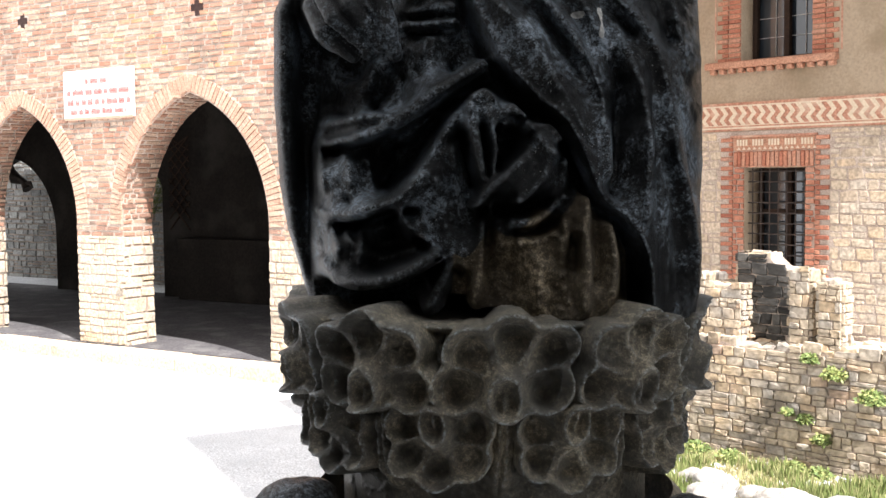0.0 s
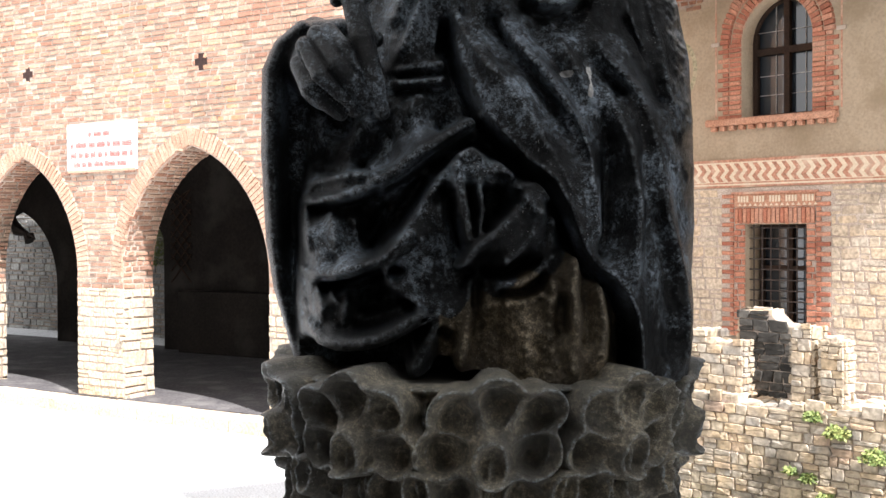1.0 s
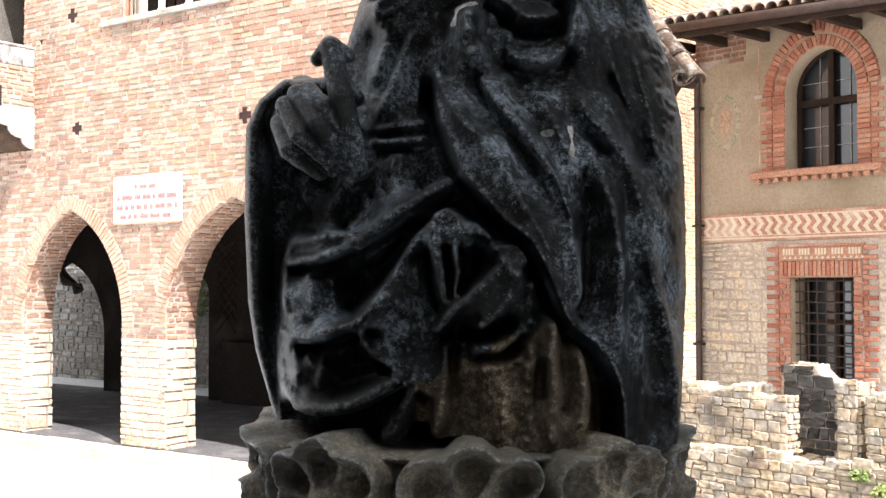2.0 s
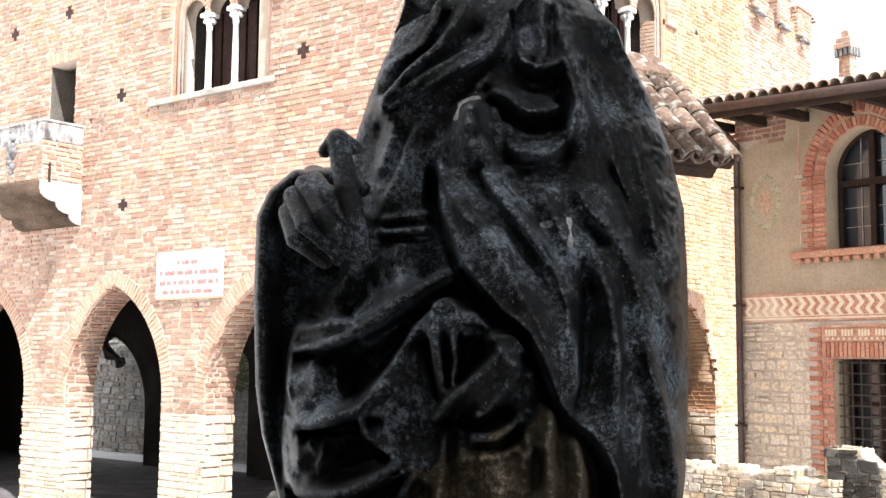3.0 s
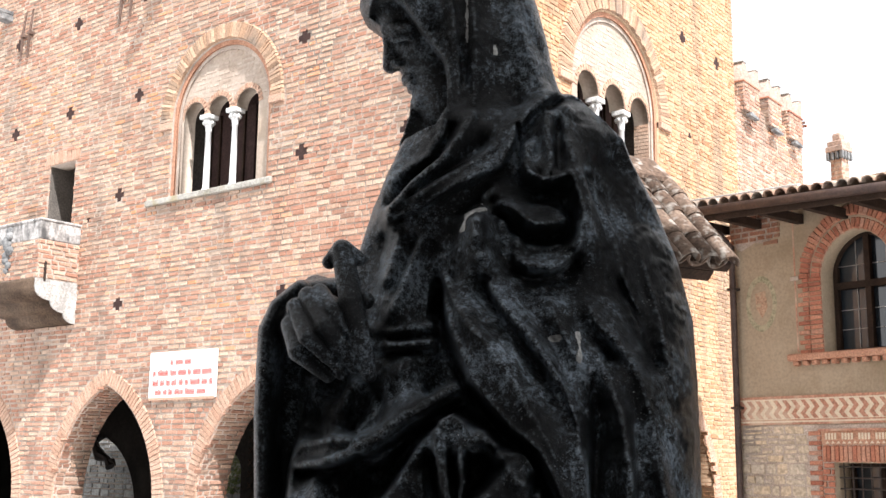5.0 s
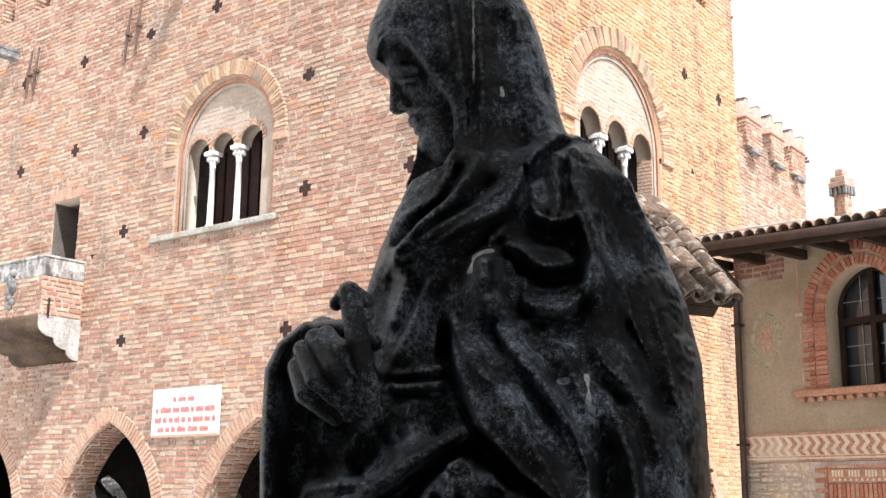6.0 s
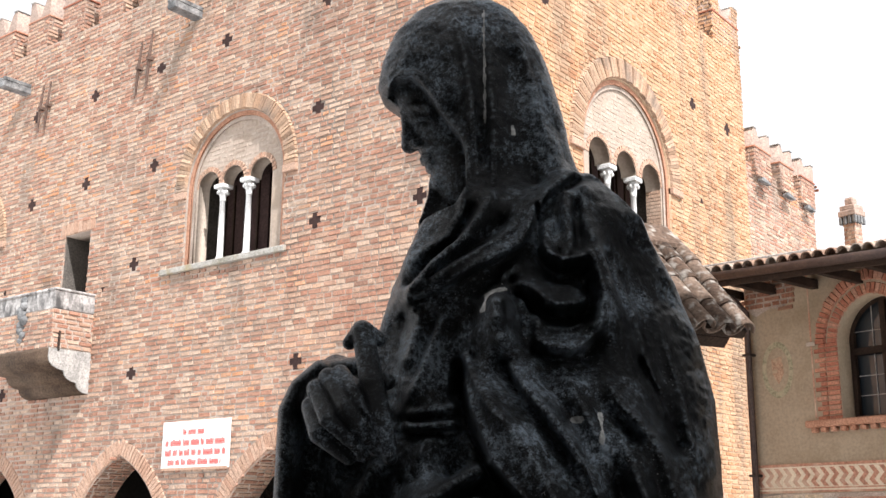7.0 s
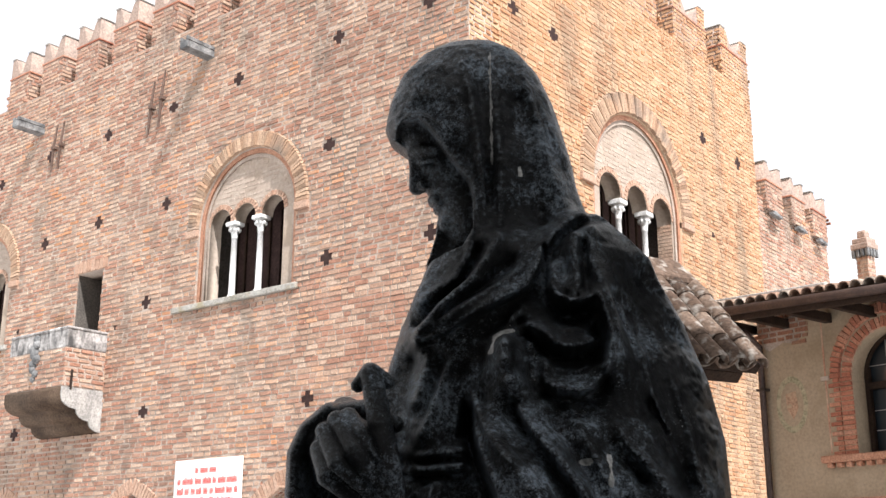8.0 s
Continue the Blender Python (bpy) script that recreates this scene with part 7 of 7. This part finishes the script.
height += 0.0016 * np.sin(31 * AA + 5 * np.sin(40 * WW)) * np.sin(60 * WW) + 0.0008 * np.sin(97 * AA + 3 * np.sin(130 * WW)) * np.sin(150 * WW)
rad = 0.258 + 0.024 * np.clip((WW - 1.95) / 0.35, 0, 1) + height
rad = np.maximum(rad, 0.262 + 0.06 * np.exp(-((WW - 2.281) / 0.013) ** 2))
zz = WW.copy()
rad = np.concatenate([rad, rad[:, -1:] - 0.016, np.full((NA, 1), 0.24), np.full((NA, 1), 0.05)], 1)
zz = np.concatenate([zz, zz[:, -1:] - 0.002, np.full((NA, 1), 2.284), np.full((NA, 1), 2.284)], 1)
NW += 3
px = CU + rad * np.sin(A_)[:, None]
py = CV - rad * np.cos(A_)[:, None]
cv = np.stack([px, py, zz], -1).reshape(-1, 3)
ii, jj = np.meshgrid(np.arange(NA), np.arange(NW - 1), indexing="ij")
cf = np.stack([ii * NW + jj, ((ii + 1) % NA) * NW + jj, ((ii + 1) % NA) * NW + jj + 1, ii * NW + jj + 1], -1).reshape(-1, 4)
capital = part("capital", mesh_np("capital", cv, cf, capital_mat, True), capital_mat, pedestal, "carved capital with two tiers of cupped leaves")
sv, sf = lathe([(0.31, 1.97), (0.33, 1.95), (0.33, 1.90), (0.29, 1.88), (0.28, 1.84), (0.28, 0.3), (0.36, 0.22), (0.36, 0.1), (0.42, 0.02), (0.42, -0.3)], 48)
part("shaft", mesh_np("shaft", sv + np.array([CU, CV, 0]), sf, capital_mat, True), capital_mat, pedestal)
for lumps in (((-0.16, 1.86, 1.92, 0.085), (-0.1, 1.8, 1.87, 0.1)), ((0.47, 1.72, 1.93, 0.07), (0.38, 1.68, 1.9, 0.07))):
    lump = bmesh.new()
    for u, v, w, r in lumps:
        bmesh.ops.create_icosphere(lump, subdivisions=4, radius=r, matrix=Matrix.Translation((u, v, w)))
    for v in lump.verts:
        v.co += Vector((1, 0.3, 0.5)) * 0.02 * noise.fractal(v.co * 14, 0.7, 2.0, 4)
    part("scroll", lump, bronze_mat, pedestal, "dark worn scroll below the capital", True)
pedestal.matrix_world = STAT

# ---- bricks of the castle walls, last ----
lb = courses(-23.6, -9.006, 1.66, 12.25, left_stops, rng)
near = [r for r in lb if r[0] > -12.35 and 5.2 < r[2] < 7.0][:300]
keep = {id(r) for r in near}
lay("brickwork", [r for r in lb if id(r) not in keep], LEFT, brick_mat, rng, parent=wall_l)
pieces("brick", near, LEFT, brick_meshes, rng, wall_l)
sb = courses(12.0, 22.04, 1.6, 12.6, side_stops, rng)
near = [r for r in sb if 12.8 < r[0] < 15.2 and 9.6 < r[2] < 11.6][:300]
keep = {id(r) for r in near}
lay("brickwork", [r for r in sb if id(r) not in keep], SIDE, ochre_mat, rng, parent=wall_s)
pieces("brick", near, SIDE, ochre_meshes, rng, wall_s)
lay("brickwork", courses(22.04, 26.1, 4.0, 10.35, lambda z: [], rng), SIDE @ Matrix.Translation((0, 0, -0.05)), brick_mat, rng, parent=wall_e)
foot = sorted(rubble(-23.6, -9.006, -0.35, 1.66, lambda z: [a.span(z) for a in arcade], rng, 0.23, 0.12, 0.018), key=lambda r: -r[0])
pieces("stone", foot[:300], LEFT, stone_meshes, rng, wall_l, 0.016)
if foot[300:]:
    lay("stonework", foot[300:], LEFT, stone_mat, rng, 0.025, 0.012, 0.012, wall_l)
lay("stonework", rubble(12.0, 22.04, -0.35, 1.6, lambda z: [a.span(z) for a in side_arches], rng, 0.22, 0.11, 0.018), SIDE, stone_mat, rng, 0.016, 0.012, 0.012, wall_s)
# brick and stone linings of the arcade openings
for a in arcade:
    for sgn in (-1,):
        x = a.c + sgn * a.half
        m = frame_matrix((x, 12, 0), (0, 1, 0), (1, 0, 0))
        lay("brickwork", courses(0.0, 0.6, 1.66, a.spring, lambda z: [], rng), m, brick_mat, rng, parent=wall_l)
        lay("stonework", rubble(0.0, 0.6, -0.35, 1.66, lambda z: [], rng, 0.3, 0.16, 0.022), m, stone_mat, rng, 0.02, 0.01, 0.012, wall_l)
    pts = a.arc(16)[:17]
    for (x0, z0), (x1, z1) in zip(pts, pts[1:]):
        d = Vector((x1 - x0, 0, z1 - z0))
        t = d.normalized()
        n_in = Vector((t.z, 0, -t.x))
        m = Matrix(((0, t.x, n_in.x, x0), (1, 0, 0, 12), (0, t.z, n_in.z, z0), (0, 0, 0, 1)))
        lay("brickwork", courses(0.0, 0.6, 0.0, d.length, lambda z: [], rng), m, brick_mat, rng, parent=wall_l)
court = rubble(-29.9, -19.0, -0.3, 4.4, lambda z: [], rng, 0.3, 0.15, 0.025)
lay("stonework", court, frame_matrix((0, 21.2, 0), (1, 0, 0), (0, -1, 0)), surface("court_stone", [(0.26, 0.26, 0.25), (0.40, 0.39, 0.37), (0.50, 0.49, 0.46)], "island", 1.0, 20, 0.94, 0.5), rng, 0.03, 0.015, 0.014, bpy.data.objects["wall_court"])
for a in side_arches[:1]:
    m = frame_matrix((-9.006, a.c + a.half, 0), (-1, 0, 0), (0, -1, 0))
    lay("brickwork", courses(0.0, 0.75, 1.6, a.spring, lambda z: [], rng), m, ochre_mat, rng, parent=wall_s)
    lay("stonework", rubble(0.0, 0.75, -0.35, 1.6, lambda z: [], rng, 0.3, 0.16, 0.022), m, stone_mat, rng, 0.02, 0.01, 0.012, wall_s)
    pts = a.arc(16)[16:]
    for (y0, z0), (y1, z1) in zip(pts, pts[1:]):
        d = Vector((0, y0 - y1, z0 - z1))
        t = d.normalized()
        n_in = Vector((-1, 0, 0)).cross(t)
        m = Matrix(((-1, 0, n_in.x, -9.006), (0, t.y, n_in.y, y1), (0, t.z, n_in.z, z1), (0, 0, 0, 1)))
        lay("brickwork", courses(0.0, 0.75, 0.0, d.length, lambda z: [], rng), m, ochre_mat, rng, parent=wall_s)
part("reveal", box_bm(SLOT[0] + 0.001, SLOT[0] + 0.02, 12.02, 12.70, SLOT[2], SLOT[3] - 0.002), reveal_mat, slot, "dark grey plastered reveal")
